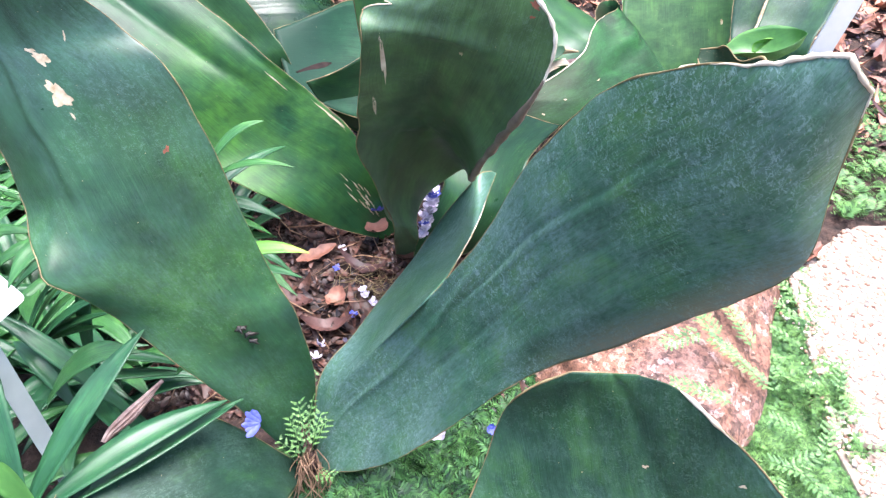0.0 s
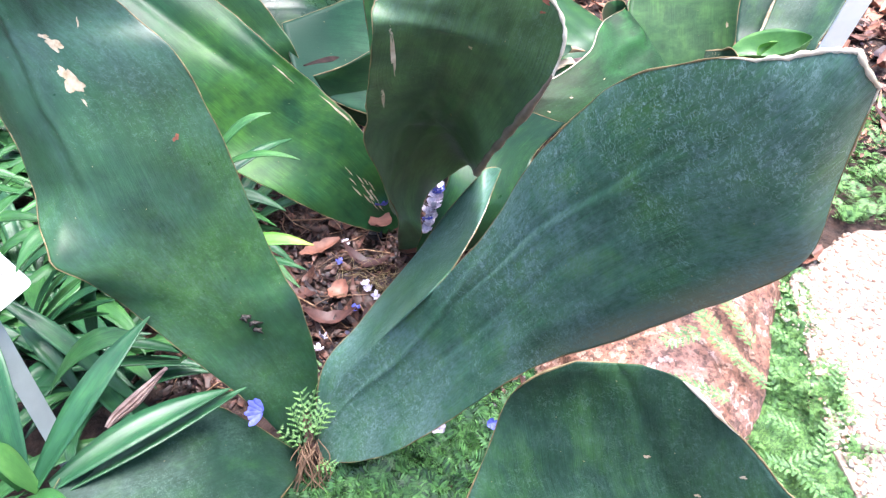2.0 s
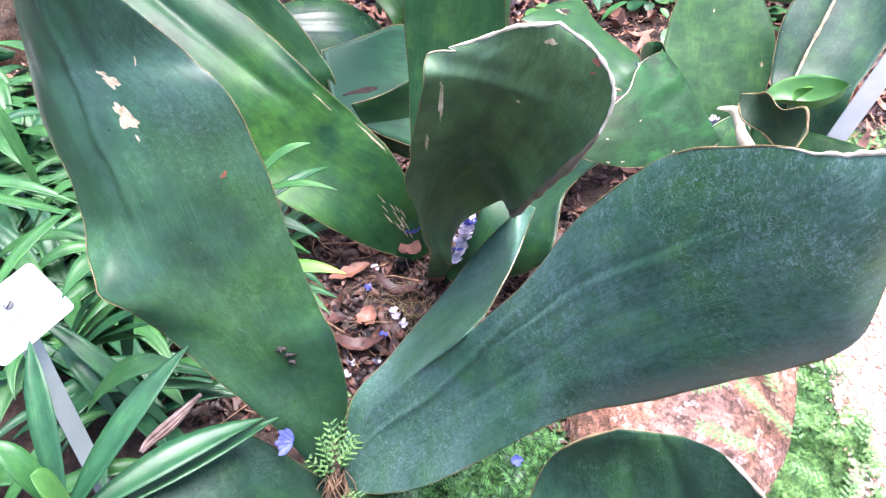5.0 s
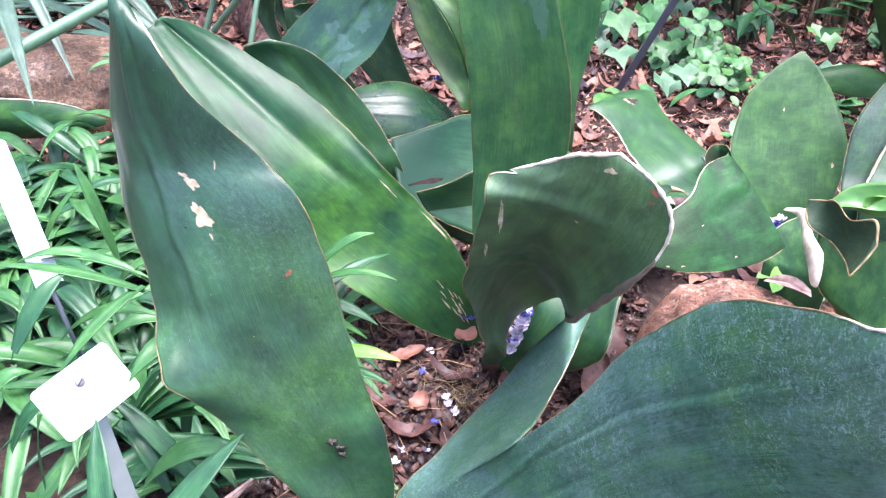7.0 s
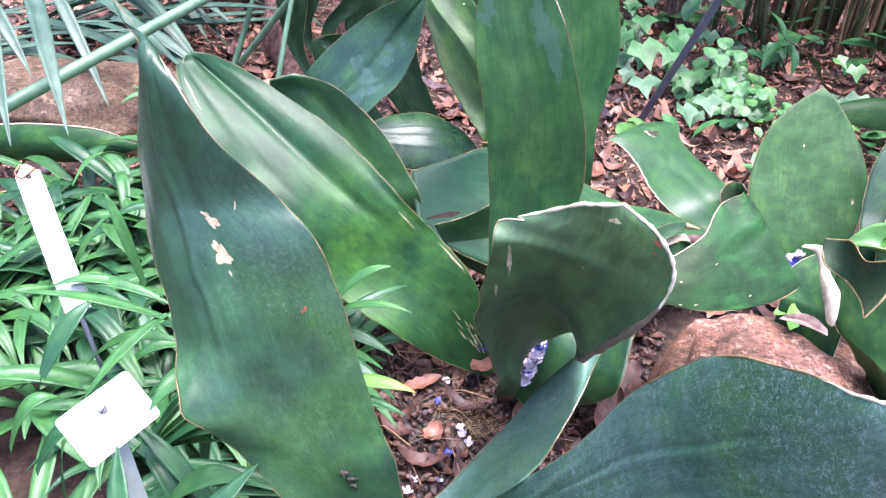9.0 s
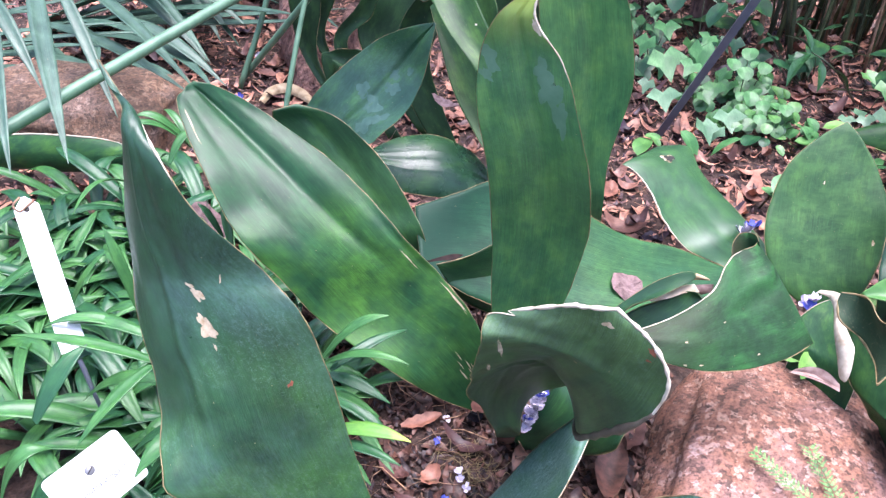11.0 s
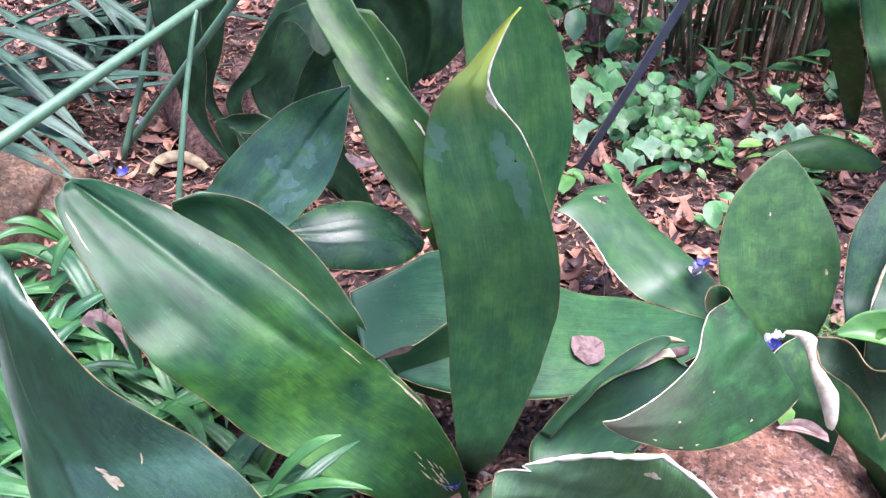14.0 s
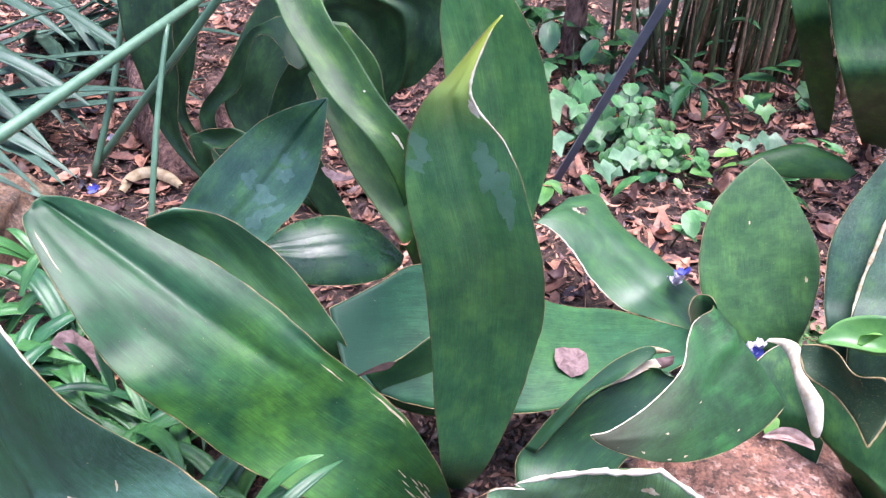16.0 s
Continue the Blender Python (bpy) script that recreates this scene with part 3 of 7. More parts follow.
def pebbles(name, count, region, z, size, parent, seed):
    """Small rounded stones half sunk in the surface."""
    rnd = random.Random(seed)
    base = bmesh.new()
    bmesh.ops.create_icosphere(base, subdivisions=1, radius=1.0)
    bv = np.array([v.co[:] for v in base.verts])
    bf = [tuple(v.index for v in f.verts) for f in base.faces]
    base.free()
    verts, faces = [], []
    for _ in range(count):
        x, y = region(rnd)
        s = rnd.uniform(*size)
        sc = np.array((s * rnd.uniform(0.8, 1.5), s * rnd.uniform(0.7, 1.2), s * rnd.uniform(0.45, 0.75)))
        a = rnd.uniform(0, 6.28)
        v = bv * sc * (1 + np.array([[rnd.uniform(-0.14, 0.14)] for _ in bv]))
        v = np.column_stack([v[:, 0] * math.cos(a) - v[:, 1] * math.sin(a), v[:, 0] * math.sin(a) + v[:, 1] * math.cos(a), v[:, 2]])
        v += np.array((x, y, z(x, y) + rnd.uniform(-0.0015, 0.0005)))
        k = len(verts)
        verts.extend(v.tolist())
        faces.extend([(a0 + k, b0 + k, c0 + k) for a0, b0, c0 in bf])
    ob = part(name, (verts, faces), M_PEBBLE, parent)
    ob["kind"] = "stuff"
    return ob


def on_path(r):
    x = 0.495 + 0.55 * r.random() ** 1.3
    y = r.uniform(0.55, 0.84 + max(0, min(0.12, (x - 0.53) * 0.9)))
    return (max(x, 0.495 + max(0, y - 0.56) * 0.13), y)


pebbles("pebble", 5200, on_path, lambda x, y: 0.0125, (0.0026, 0.0052), path, 3)
pebbles("pebble", 3600, lambda r: (r.uniform(0.498, 0.95), r.uniform(0.30, 0.53)), lambda x, y: 0.0138, (0.0026, 0.0052), path_front, 4)
loose = pebbles("loose_gravel", 420, lambda r: (min(r.gauss(0.480, 0.016), 0.53), r.uniform(0.32, 0.86)), lambda x, y: soil_height(x, y) + (0.006 if x < 0.49 else 0.017), (0.0018, 0.0036), None, 6)
tagged(loose, "loose reddish gravel between moss and path", "gravel", kind="stuff")


def boulder(name, centre, size, turn, material, label, seed, flat=0.0, swell=0.0):
    """A rounded weathered rock, sunk in the soil."""
    bm = bmesh.new()
    bmesh.ops.create_icosphere(bm, subdivisions=5, radius=1.0)
    rot = Matrix.Rotation(turn, 3, "Z")
    for v in bm.verts:
        p = v.co.copy()
        q = Vector([math.copysign(abs(c) ** 0.70, c) for c in p])
        q *= 1 + 0.16 * noise.noise(p * 1.3 + Vector((seed, 0, 0))) + 0.06 * noise.noise(p * 4 + Vector((0, seed, 0))) + 0.018 * noise.noise(p * 13)
        if q.z > 0:
            q.z *= 1 - flat * 0.3
        q.x *= 1 + swell * max(0.0, q.y)
        q.z *= 1 + 0.35 * swell * q.y
        v.co = rot @ Vector((q.x * size[0], q.y * size[1], q.z * size[2])) + Vector(centre)
    verts = [v.co[:] for v in bm.verts]
    faces = [tuple(v.index for v in f.verts) for f in bm.faces]
    bm.free()
    ob = part(name, (verts, faces), material)
    return tagged(ob, label, "rock")


rock = boulder("boulder", (0.312, 0.80, -0.01), (0.155, 0.305, 0.114), -0.30, M_GRANITE, "rounded red granite boulder, weathered, half sunk in soil", 2.0, swell=0.55)
rock_left = boulder("boulder", (-1.27, 1.62, 0.02), (0.30, 0.17, 0.13), 0.1, M_ROCK, "long brown weathered rock edging the bed", 5.0)


# ---- added shrub ring, unseen, that blocks low sky light round the bed ----
rnd = random.Random(77)
hv, hf = [], []
turns, levels = 160, 14
for i in range(turns):
    w = 2 * math.pi * i / turns
    for k in range(levels):
        h = (2.1 + 1.3 * math.sin(w)) * k / (levels - 1)
        rr = 7.0 - 3.4 * max(0.0, math.sin(w)) ** 2 + 0.5 * math.sin(7 * w + 1.3 * h) + 0.35 * math.sin(17 * w + 2.9 * h) + rnd.uniform(-0.22, 0.22) + 0.10 * h * h
        hv.append((rr * math.cos(w), 0.7 + rr * math.sin(w), h - 0.05 + (rnd.uniform(-0.3, 0.3) if k == levels - 1 else 0)))
for i in range(turns):
    for k in range(levels - 1):
        a, b = i * levels + k, ((i + 1) % turns) * levels + k
        hf.append((a, b, b + 1, a + 1))
tagged(part("backdrop", (hv, hf), M_HEDGE, smooth=False), "added ring of unseen dark green shrubs blocking low sky light", "hedge", kind="structure")

plant = thing("broad_leaf_plant", (-0.157, 0.511, 0), "three huge dark green leaves sprouting from mossy ground", "plant", "broad-leaved plants")
leaf_a = leaf(plant, "dark glossy leaf with two pale scars and tapering twisted tip", M_WAXY, M_TAN, [
    (-0.168, 0.519, 0.024, 0.01, 0.001, 0.001, 0), (-0.187, 0.533, 0.122, 0.038, 0.025, -0.017, 0),
    (-0.232, 0.545, 0.229, 0.074, 0.026, -0.016, 0.003), (-0.258, 0.553, 0.277, 0.078, 0.033, -0.015, 0.006),
    (-0.294, 0.573, 0.354, 0.086, 0.029, 0.007, 0.016), (-0.305, 0.589, 0.389, 0.088, 0.018, 0.013, 0.02),
    (-0.319, 0.609, 0.427, 0.088, 0.008, 0.017, 0.025), (-0.34, 0.631, 0.465, 0.091, -0.008, 0.027, 0.03),
    (-0.37, 0.655, 0.501, 0.085, -0.024, 0.024, 0.03), (-0.391, 0.663, 0.544, 0.076, -0.037, 0.013, 0.026),
    (-0.399, 0.661, 0.591, 0.051, -0.031, 0.001, 0.018), (-0.408, 0.663, 0.644, 0.021, -0.013, -0.004, 0.008),
    (-0.449, 0.703, 0.657, 0.013, -0.007, -0.004, 0.003), (-0.482, 0.729, 0.681, 0.001, 0, 0, 0),
], creases=(([(0.36, -0.42), (0.50, -0.36), (0.57, -0.20), (0.67, 0.0), (0.80, -0.05)], 0.05, -0.0018), ([(0.45, 0.0), (0.60, 0.10), (0.70, 0.30), (0.82, 0.25)], 0.12, 0.0022), ([(0.50, -0.75), (0.75, -0.60)], 0.10, 0.0010), ([(0.10, 0.02), (0.30, -0.05)], 0.10, 0.0012), ([(0.275, -1.0), (0.33, -0.72), (0.40, -0.55)], 0.12, -0.0045)), bulges=((0.50, -0.85, 0.26, 0.95, 0.018), (0.278, -1.15, 0.045, 0.55, 0.036), (0.200, -0.95, 0.04, 0.40, -0.004)), cuts=((0.280, -1, 0.014, -0.09),), thick=.005)
leaf_r = leaf(plant, "broad blue-green leaf with a chewed pale tip and folded lower side", M_BLUE, M_TAN, [
    (-0.15, 0.512, 0.024, 0.003, -0.007, -0.007, 0), (-0.1098, 0.5122, 0.0823, 0.0168, -0.0312, -0.0253, -0.012),
    (-0.0562, 0.5033, 0.1546, 0.0182, -0.0403, -0.0356, -0.014), (0.006, 0.4863, 0.2523, 0.019, -0.0403, -0.0403, -0.01),
    (0.0487, 0.4683, 0.3293, 0.0243, -0.0393, -0.0393, -0.004), (0.092, 0.443, 0.415, 0.032, -0.045, -0.053, 0.006),
    (0.128, 0.416, 0.481, 0.039, -0.046, -0.055, 0.012), (0.154, 0.383, 0.538, 0.041, -0.048, -0.046, 0.016),
    (0.171, 0.351, 0.577, 0.034, -0.033, -0.044, 0.014), (0.181, 0.333, 0.612, 0.024, -0.012, -0.031, 0.01),
    (0.191, 0.326, 0.637, 0.014, -0.004, -0.018, 0.005), (0.196, 0.321, 0.651, 0.007, -0.002, -0.008, 0),
], creases=(([(0.10, -0.55), (0.20, -0.47), (0.28, -0.62), (0.35, -0.75)], 0.07, -0.0032), ([(0.29, -0.60), (0.40, -0.50), (0.46, -0.41), (0.56, -0.31), (0.66, -0.34)], 0.035, 0.0018), ([(0.34, -0.50), (0.46, -0.33), (0.56, -0.23), (0.66, -0.26)], 0.06, -0.0012), ([(0.20, 0.0), (0.43, 0.05), (0.58, 0.12)], 0.07, 0.0014), ([(0.55, 0.05), (0.80, -0.35)], 0.09, 0.0012), ([(0.25, 0.55), (0.60, 0.62)], 0.16, -0.0022)), cuts=((0.80, -1, 0.012, 0.035), (0.845, -1, 0.014, 0.05), (0.885, -1, 0.010, 0.03)), bare=((-1, 0.06, 0.27),), thick=.005)
leaf_lobe = leaf(plant, "torn side lobe of the leaf with a straight pale edge", M_LOBE, M_TAN, [
    (-0.1545, 0.5247, 0.0329, 0.001, -0.0035, -0.0054, 0), (-0.1343, 0.5533, 0.1157, 0.0078, -0.01, -0.0081, -0.002),
    (-0.088, 0.5756, 0.1719, 0.0136, -0.032, 0.0183, -0.003), (-0.0345, 0.6033, 0.2338, 0.0215, -0.0767, 0.0588, -0.006),
    (0.008, 0.6845, 0.228, 0.019, -0.0575, 0.037, -0.006), (0.034, 0.7155, 0.251, 0.004, -0.0425, 0.005, -0.004),
    (0.0485, 0.749, 0.258, 0.0045, -0.015, -0.008, -0.002), (0.0635, 0.778, 0.259, 0.0035, 0.002, -0.003, 0),
], bare=((1, 0.0, 0.43),))
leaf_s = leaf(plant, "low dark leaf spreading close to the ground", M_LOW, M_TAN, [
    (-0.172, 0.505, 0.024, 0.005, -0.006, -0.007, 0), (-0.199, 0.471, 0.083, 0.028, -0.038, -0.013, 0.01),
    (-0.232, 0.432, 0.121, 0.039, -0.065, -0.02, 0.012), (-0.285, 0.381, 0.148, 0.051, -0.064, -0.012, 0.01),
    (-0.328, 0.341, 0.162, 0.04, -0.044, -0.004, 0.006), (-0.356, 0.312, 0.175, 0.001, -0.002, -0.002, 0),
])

plant = thing("broad_leaf_plant", (0.09, 0.27, 0), "single dark green leaf with a rounded wavy pale edge, by moss", "plant", "broad-leaved plants")
leaf_l = leaf(plant, "dark leaf with rounded wavy pale-edged top and small spots", M_DARK, M_TAN, [
    (0.035, 0.245, 0, 0.015, -0.005, 0, 0), (0.052, 0.248, 0.15, 0.068, -0.014, 0, -0.01),
    (0.117, 0.24, 0.327, 0.115, -0.022, 0.043, -0.015), (0.11, 0.263, 0.387, 0.088, -0.021, 0.033, -0.015),
    (0.101, 0.283, 0.427, 0.063, -0.021, 0.022, -0.012), (0.097, 0.293, 0.449, 0.044, -0.011, 0.014, -0.008),
    (0.099, 0.3, 0.457, 0.019, -0.005, 0.005, -0.003),
], flutes=((-.2,.06,.002),(.25,.07,.002)), wave=.003)

plant = thing("broad_leaf_plant", (-0.06, 0.93, 0), "clump of large glossy leaves, one cupped like a bowl", "plant", "broad-leaved plants")
leaf_b = leaf(plant, "large glossy green leaf with channelled middle and pale sheen", M_BROAD, M_TAN, [
    (-0.085, 0.953, 0, 0.01, 0.009, 0, 0), (-0.136, 0.931, 0.088, 0.041, 0.016, 0.034, -0.015),
    (-0.192, 0.94, 0.15, 0.055, 0.035, 0.04, -0.018), (-0.273, 0.96, 0.2, 0.088, 0.039, 0.029, -0.018),
    (-0.343, 0.97, 0.271, 0.087, 0.047, 0.018, -0.016), (-0.412, 0.995, 0.325, 0.079, 0.058, 0.017, -0.014),
    (-0.476, 1.029, 0.37, 0.067, 0.052, 0.013, -0.012), (-0.548, 1.068, 0.413, 0.049, 0.035, 0.012, -0.01),
    (-0.605, 1.097, 0.446, 0.027, 0.015, 0.009, -0.006), (-0.622, 1.103, 0.46, 0.004, 0.005, 0.003, 0),
], creases=(([(0.44, 0.42), (0.50, 0.36), (0.66, 0.25), (0.92, 0.12)], 0.13, 0.0055), ([(0.46, 0.05), (0.66, -0.12), (0.88, -0.25)], 0.28, -0.0022), ([(0.48, 0.70), (0.66, 0.64), (0.85, 0.58)], 0.20, -0.0028), ([(0.40, 0.90), (0.50, 0.90)], 0.08, 0.003), ([(0.50, -0.30), (0.85, -0.55)], 0.10, 0.0014)), bulges=((0.78, -1.0, 0.16, 0.8, 0.026), (0.525, -0.95, 0.065, 0.50, 0.015), (0.60, -0.70, 0.05, 0.30, -0.005), (0.44, -0.95, 0.05, 0.35, -0.006)), thick=.006)
leaf_k = leaf(plant, "dark bowl-shaped leaf with a thick bleached rim", M_OLIVE, M_TAN, [
    (-0.06, 0.907, 0, 0.015, 0.003, 0, 0), (-0.053, 0.817, 0.128, 0.014, 0.043, -0.046, -0.01),
    (-0.055, 0.807, 0.172, 0.018, 0.063, -0.061, -0.016), (-0.05, 0.798, 0.216, 0.03, 0.078, -0.07, -0.022),
    (-0.033, 0.755, 0.29, 0.056, 0.092, -0.078, -0.03), (-0.025, 0.719, 0.325, 0.059, 0.071, -0.083, -0.042),
    (-0.021, 0.63, 0.414, 0.057, 0.005, -0.045, -0.045), (0.003, 0.572, 0.512, 0.07, -0.007, -0.026, -0.028),
    (0.0128, 0.5742, 0.5514, 0.0762, -0.0182, -0.0064, -0.012), (0.022, 0.581, 0.5752, 0.05, -0.015, 0.0048, -0.002),
    (0.0231, 0.5845, 0.5941, 0.0169, -0.0015, 0.0029, 0),
], creases=(([(0.30, -0.25), (0.60, -0.15), (0.90, 0.1)], 0.10, 0.0022), ([(0.35, 0.1), (0.60, 0.25), (0.90, 0.4)], 0.10, -0.002), ([(0.55, -0.55), (0.90, -0.4)], 0.10, -0.0015)), cuts=((0.838, -1, 0.007, 0.17), (0.805, -1, 0.010, -0.03), (1.0, -1, 0.012, 0.12)))
leaf_e = leaf(plant, "tall upright leaf with pale mottling and a twisted yellow tip", M_TALL, M_TAN, [
    (-0.085, 1.025, 0, 0.02, -0.005, 0, 0), (-0.068, 0.966, 0.118, 0.031, 0.001, 0, -0.006),
    (-0.056, 0.965, 0.245, 0.052, -0.002, 0.004, -0.012), (-0.049, 0.954, 0.382, 0.065, -0.002, 0.003, -0.015),
    (-0.059, 0.923, 0.501, 0.064, -0.008, 0.004, -0.015), (-0.078, 0.907, 0.593, 0.057, -0.008, 0.008, -0.012),
    (-0.089, 0.904, 0.649, 0.046, -0.005, 0.004, -0.01), (-0.095, 0.901, 0.692, 0.024, -0.001, -0.002, -0.006),
    (-0.085, 0.907, 0.717, 0.008, -0.003, -0.004, -0.004), (-0.064, 0.916, 0.753, 0.002, -0.001, -0.001, -0.002),
    (-0.052, 0.921, 0.767, 0.001, 0, 0, 0),
], creases=(([(0.2, 0.1), (0.75, 0.05)], 0.18, 0.0035), ([(0.2, -0.5), (0.7, -0.5)], 0.2, -0.002)))
leaf_j = leaf(plant, "dark green leaf with a long torn slit, leaning over the boulder", M_SMOOTH, M_TAN, [
    (-0.025, 0.892, 0, 0.023, -0.007, 0, 0), (0.024, 0.859, 0.087, 0.061, -0.036, 0.025, -0.006),
    (0.052, 0.87, 0.145, 0.054, -0.044, 0.016, -0.012), (0.067, 0.935, 0.172, 0.057, -0.027, 0.012, -0.015),
    (0.1322, 0.9576, 0.2384, 0.0391, -0.0277, -0.0014, -0.012), (0.1666, 0.9734, 0.2681, 0.0387, -0.0173, 0.0041, -0.01),
    (0.1815, 0.9865, 0.284, 0.0206, -0.0096, -0.0005, -0.006), (0.1837, 0.9868, 0.2892, 0.0039, -0.0021, -0.0039, 0),
])

plant = thing("broad_leaf_plant", (0.35, 1.3, 0), "flat wide green leaf lying low with a folded tip", "plant", "broad-leaved plants")
leaf_jb = leaf(plant, "narrow upper lobe of the torn leaf", M_SMOOTH, M_TAN, [
    (0.0197, 0.9573, 0.1668, 0.0067, -0.0037, -0.0011, 0), (0.0517, 0.9702, 0.211, 0.0108, -0.0033, 0.0018, -0.003),
    (0.0814, 0.9793, 0.2493, 0.0123, -0.0047, 0.01, -0.004), (0.1175, 0.9891, 0.2798, 0.0045, -0.012, -0.0013, -0.005),
    (0.146, 0.9984, 0.298, 0.0063, -0.0082, -0.003, -0.003), (0.1653, 1.0032, 0.308, 0.0042, -0.0056, -0.0036, -0.001),
    (0.1737, 1.0031, 0.3118, 0.0008, -0.0019, -0.0026, 0),
], rim=0.0004)
leaf_tear = leaf(plant, "bleached strip of torn tissue in the slit", M_PALE, None, [
    (0.1181, 0.984, 0.2677, 0.0008, -0.0006, -0.0009, 0), (0.1409, 0.9902, 0.2768, 0.0017, -0.0026, -0.002, 0),
    (0.1619, 0.9968, 0.2884, 0.0028, -0.0035, -0.0032, -0.002), (0.1797, 1.0007, 0.2913, 0.0045, -0.0031, -0.0044, 0),
], thick=.0015)
leaf_flake = leaf(plant, "brown dry end of the torn lobe", M_HUSK, None, [
    (0.169, 1.01, 0.3044, 0.0031, -0.0032, -0.0044, 0), (0.1812, 1.0104, 0.3044, 0.0019, -0.0023, -0.0033, 0.003),
    (0.1952, 1.0095, 0.3027, 0.0004, -0.0006, -0.0009, 0),
], thick=.0015)
leaf_scrap = leaf(plant, "reddish brown dead tissue at the end of the slit", M_DEAD, None, [
    (0.1614, 1.0037, 0.2792, 0.0019, -0.0021, -0.003, 0), (0.1817, 1.007, 0.2829, 0.0039, -0.0038, -0.0054, 0.004),
    (0.2028, 1.0108, 0.2871, -0.001, -0.0035, -0.0048, 0),
], thick=.0015)
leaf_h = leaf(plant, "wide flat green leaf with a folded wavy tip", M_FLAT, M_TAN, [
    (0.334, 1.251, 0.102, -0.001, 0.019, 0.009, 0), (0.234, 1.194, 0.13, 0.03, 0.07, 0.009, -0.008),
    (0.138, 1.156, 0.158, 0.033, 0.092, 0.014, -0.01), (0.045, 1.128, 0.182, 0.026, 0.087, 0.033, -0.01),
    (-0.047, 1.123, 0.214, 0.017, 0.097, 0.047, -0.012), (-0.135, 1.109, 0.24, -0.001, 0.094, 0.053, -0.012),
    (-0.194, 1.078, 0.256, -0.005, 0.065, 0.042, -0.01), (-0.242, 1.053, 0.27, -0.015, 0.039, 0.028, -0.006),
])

plant = thing("broad_leaf_plant", (0, 1.12, 0), "green folded lower half of a low leaf", "plant", "broad-leaved plants")
leaf_hb = leaf(plant, "green folded lower half of a leaf with a tan upper edge", M_SMOOTH, M_TAN, [
    (-0.198, 1.008, 0.245, 0.004, 0.002, -0.01, 0), (-0.164, 1.028, 0.216, 0.001, -0.001, -0.043, -0.006),
    (-0.109, 1.061, 0.199, 0.005, -0.013, -0.069, -0.01), (-0.047, 1.092, 0.189, 0.011, -0.024, -0.084, -0.01),
])
# Near-black sheet paints the shade in the gap between the two halves.
leaf_gap = leaf(plant, "dark sheet standing in for the shaded gap between the leaf's two halves", M_CAVE, None, [
    (-0.205, 0.96, 0.297, 0.001, 0, -0.001, 0), (-0.188, 0.968, 0.299, 0.001, -0.003, -0.001, 0),
    (-0.17, 0.977, 0.299, 0.002, -0.004, -0.002, 0), (-0.158, 0.987, 0.297, 0, 0, -0.001, 0),
], thick=.001)

plant = thing("broad_leaf_plant", (-0.3, 1.12, 0), "pair of green leaves tucked behind the glossy leaf", "plant", "broad-leaved plants")
leaf_p = leaf(plant, "green leaf half hidden behind a larger one", M_SHEEN, M_TAN, [
    (-0.22, 1.11, 0, 0.02, -0.01, 0, 0), (-0.28, 1.05, 0.226, 0.052, 0.003, 0.019, -0.01),
    (-0.334, 1.079, 0.285, 0.069, 0.004, 0.02, -0.014), (-0.399, 1.122, 0.342, 0.069, 0.007, 0.019, -0.012),
    (-0.451, 1.14, 0.393, 0.052, 0.008, 0.014, -0.008), (-0.483, 1.135, 0.421, 0.018, 0.007, 0.005, 0),
], creases=(([(0.35, 0.30), (0.9, 0.1)], 0.22, 0.0025),))
leaf_c = leaf(plant, "pointed dark leaf with dull wet-looking patches", M_WET, M_TAN, [
    (-0.415, 1.285, 0, 0.025, -0.015, 0, 0), (-0.457, 1.23, 0.292, 0.07, -0.041, 0.009, -0.008),
    (-0.425, 1.232, 0.354, 0.074, -0.045, -0.005, -0.012), (-0.373, 1.252, 0.408, 0.067, -0.037, -0.016, -0.012),
    (-0.328, 1.267, 0.46, 0.046, -0.028, -0.019, -0.01), (-0.292, 1.263, 0.505, 0.02, -0.011, -0.012, -0.004),
    (-0.267, 1.263, 0.533, 0.001, 0, -0.001, 0),
], creases=(([(0.25, 0.05), (0.95, 0.0)], 0.10, 0.004), ([(0.3, 0.5), (0.8, 0.4)], 0.2, -0.002)), rim=0.0004)

plant = thing("broad_leaf_plant", (-0.2, 1.42, 0), "dark shiny leaf lying across the litter", "plant", "broad-leaved plants")
leaf_d = leaf(plant, "dark shiny leaf with a bright band and dry orange base", M_GLOSS, M_TAN, [
    (-0.178, 1.411, 0.147, 0.002, 0.009, 0.004, 0), (-0.221, 1.4, 0.167, -0.008, 0.046, 0.021, 0.01),
    (-0.283, 1.369, 0.195, -0.015, 0.056, 0.035, 0.014), (-0.347, 1.336, 0.213, -0.015, 0.047, 0.031, 0.014),
    (-0.397, 1.306, 0.234, -0.004, 0.026, 0.011, 0.008), (-0.437, 1.282, 0.245, 0.001, 0.002, 0.002, 0),
], creases=(([(0.1, 0.0), (0.95, 0.0)], 0.12, 0.0022), ([(0.1, -0.3), (0.8, -0.3)], 0.06, -0.0006), ([(0.1, 0.3), (0.8, 0.3)], 0.06, -0.0006)), bulges=((0.42, 0.0, 0.16, 1.6, 0.012),))

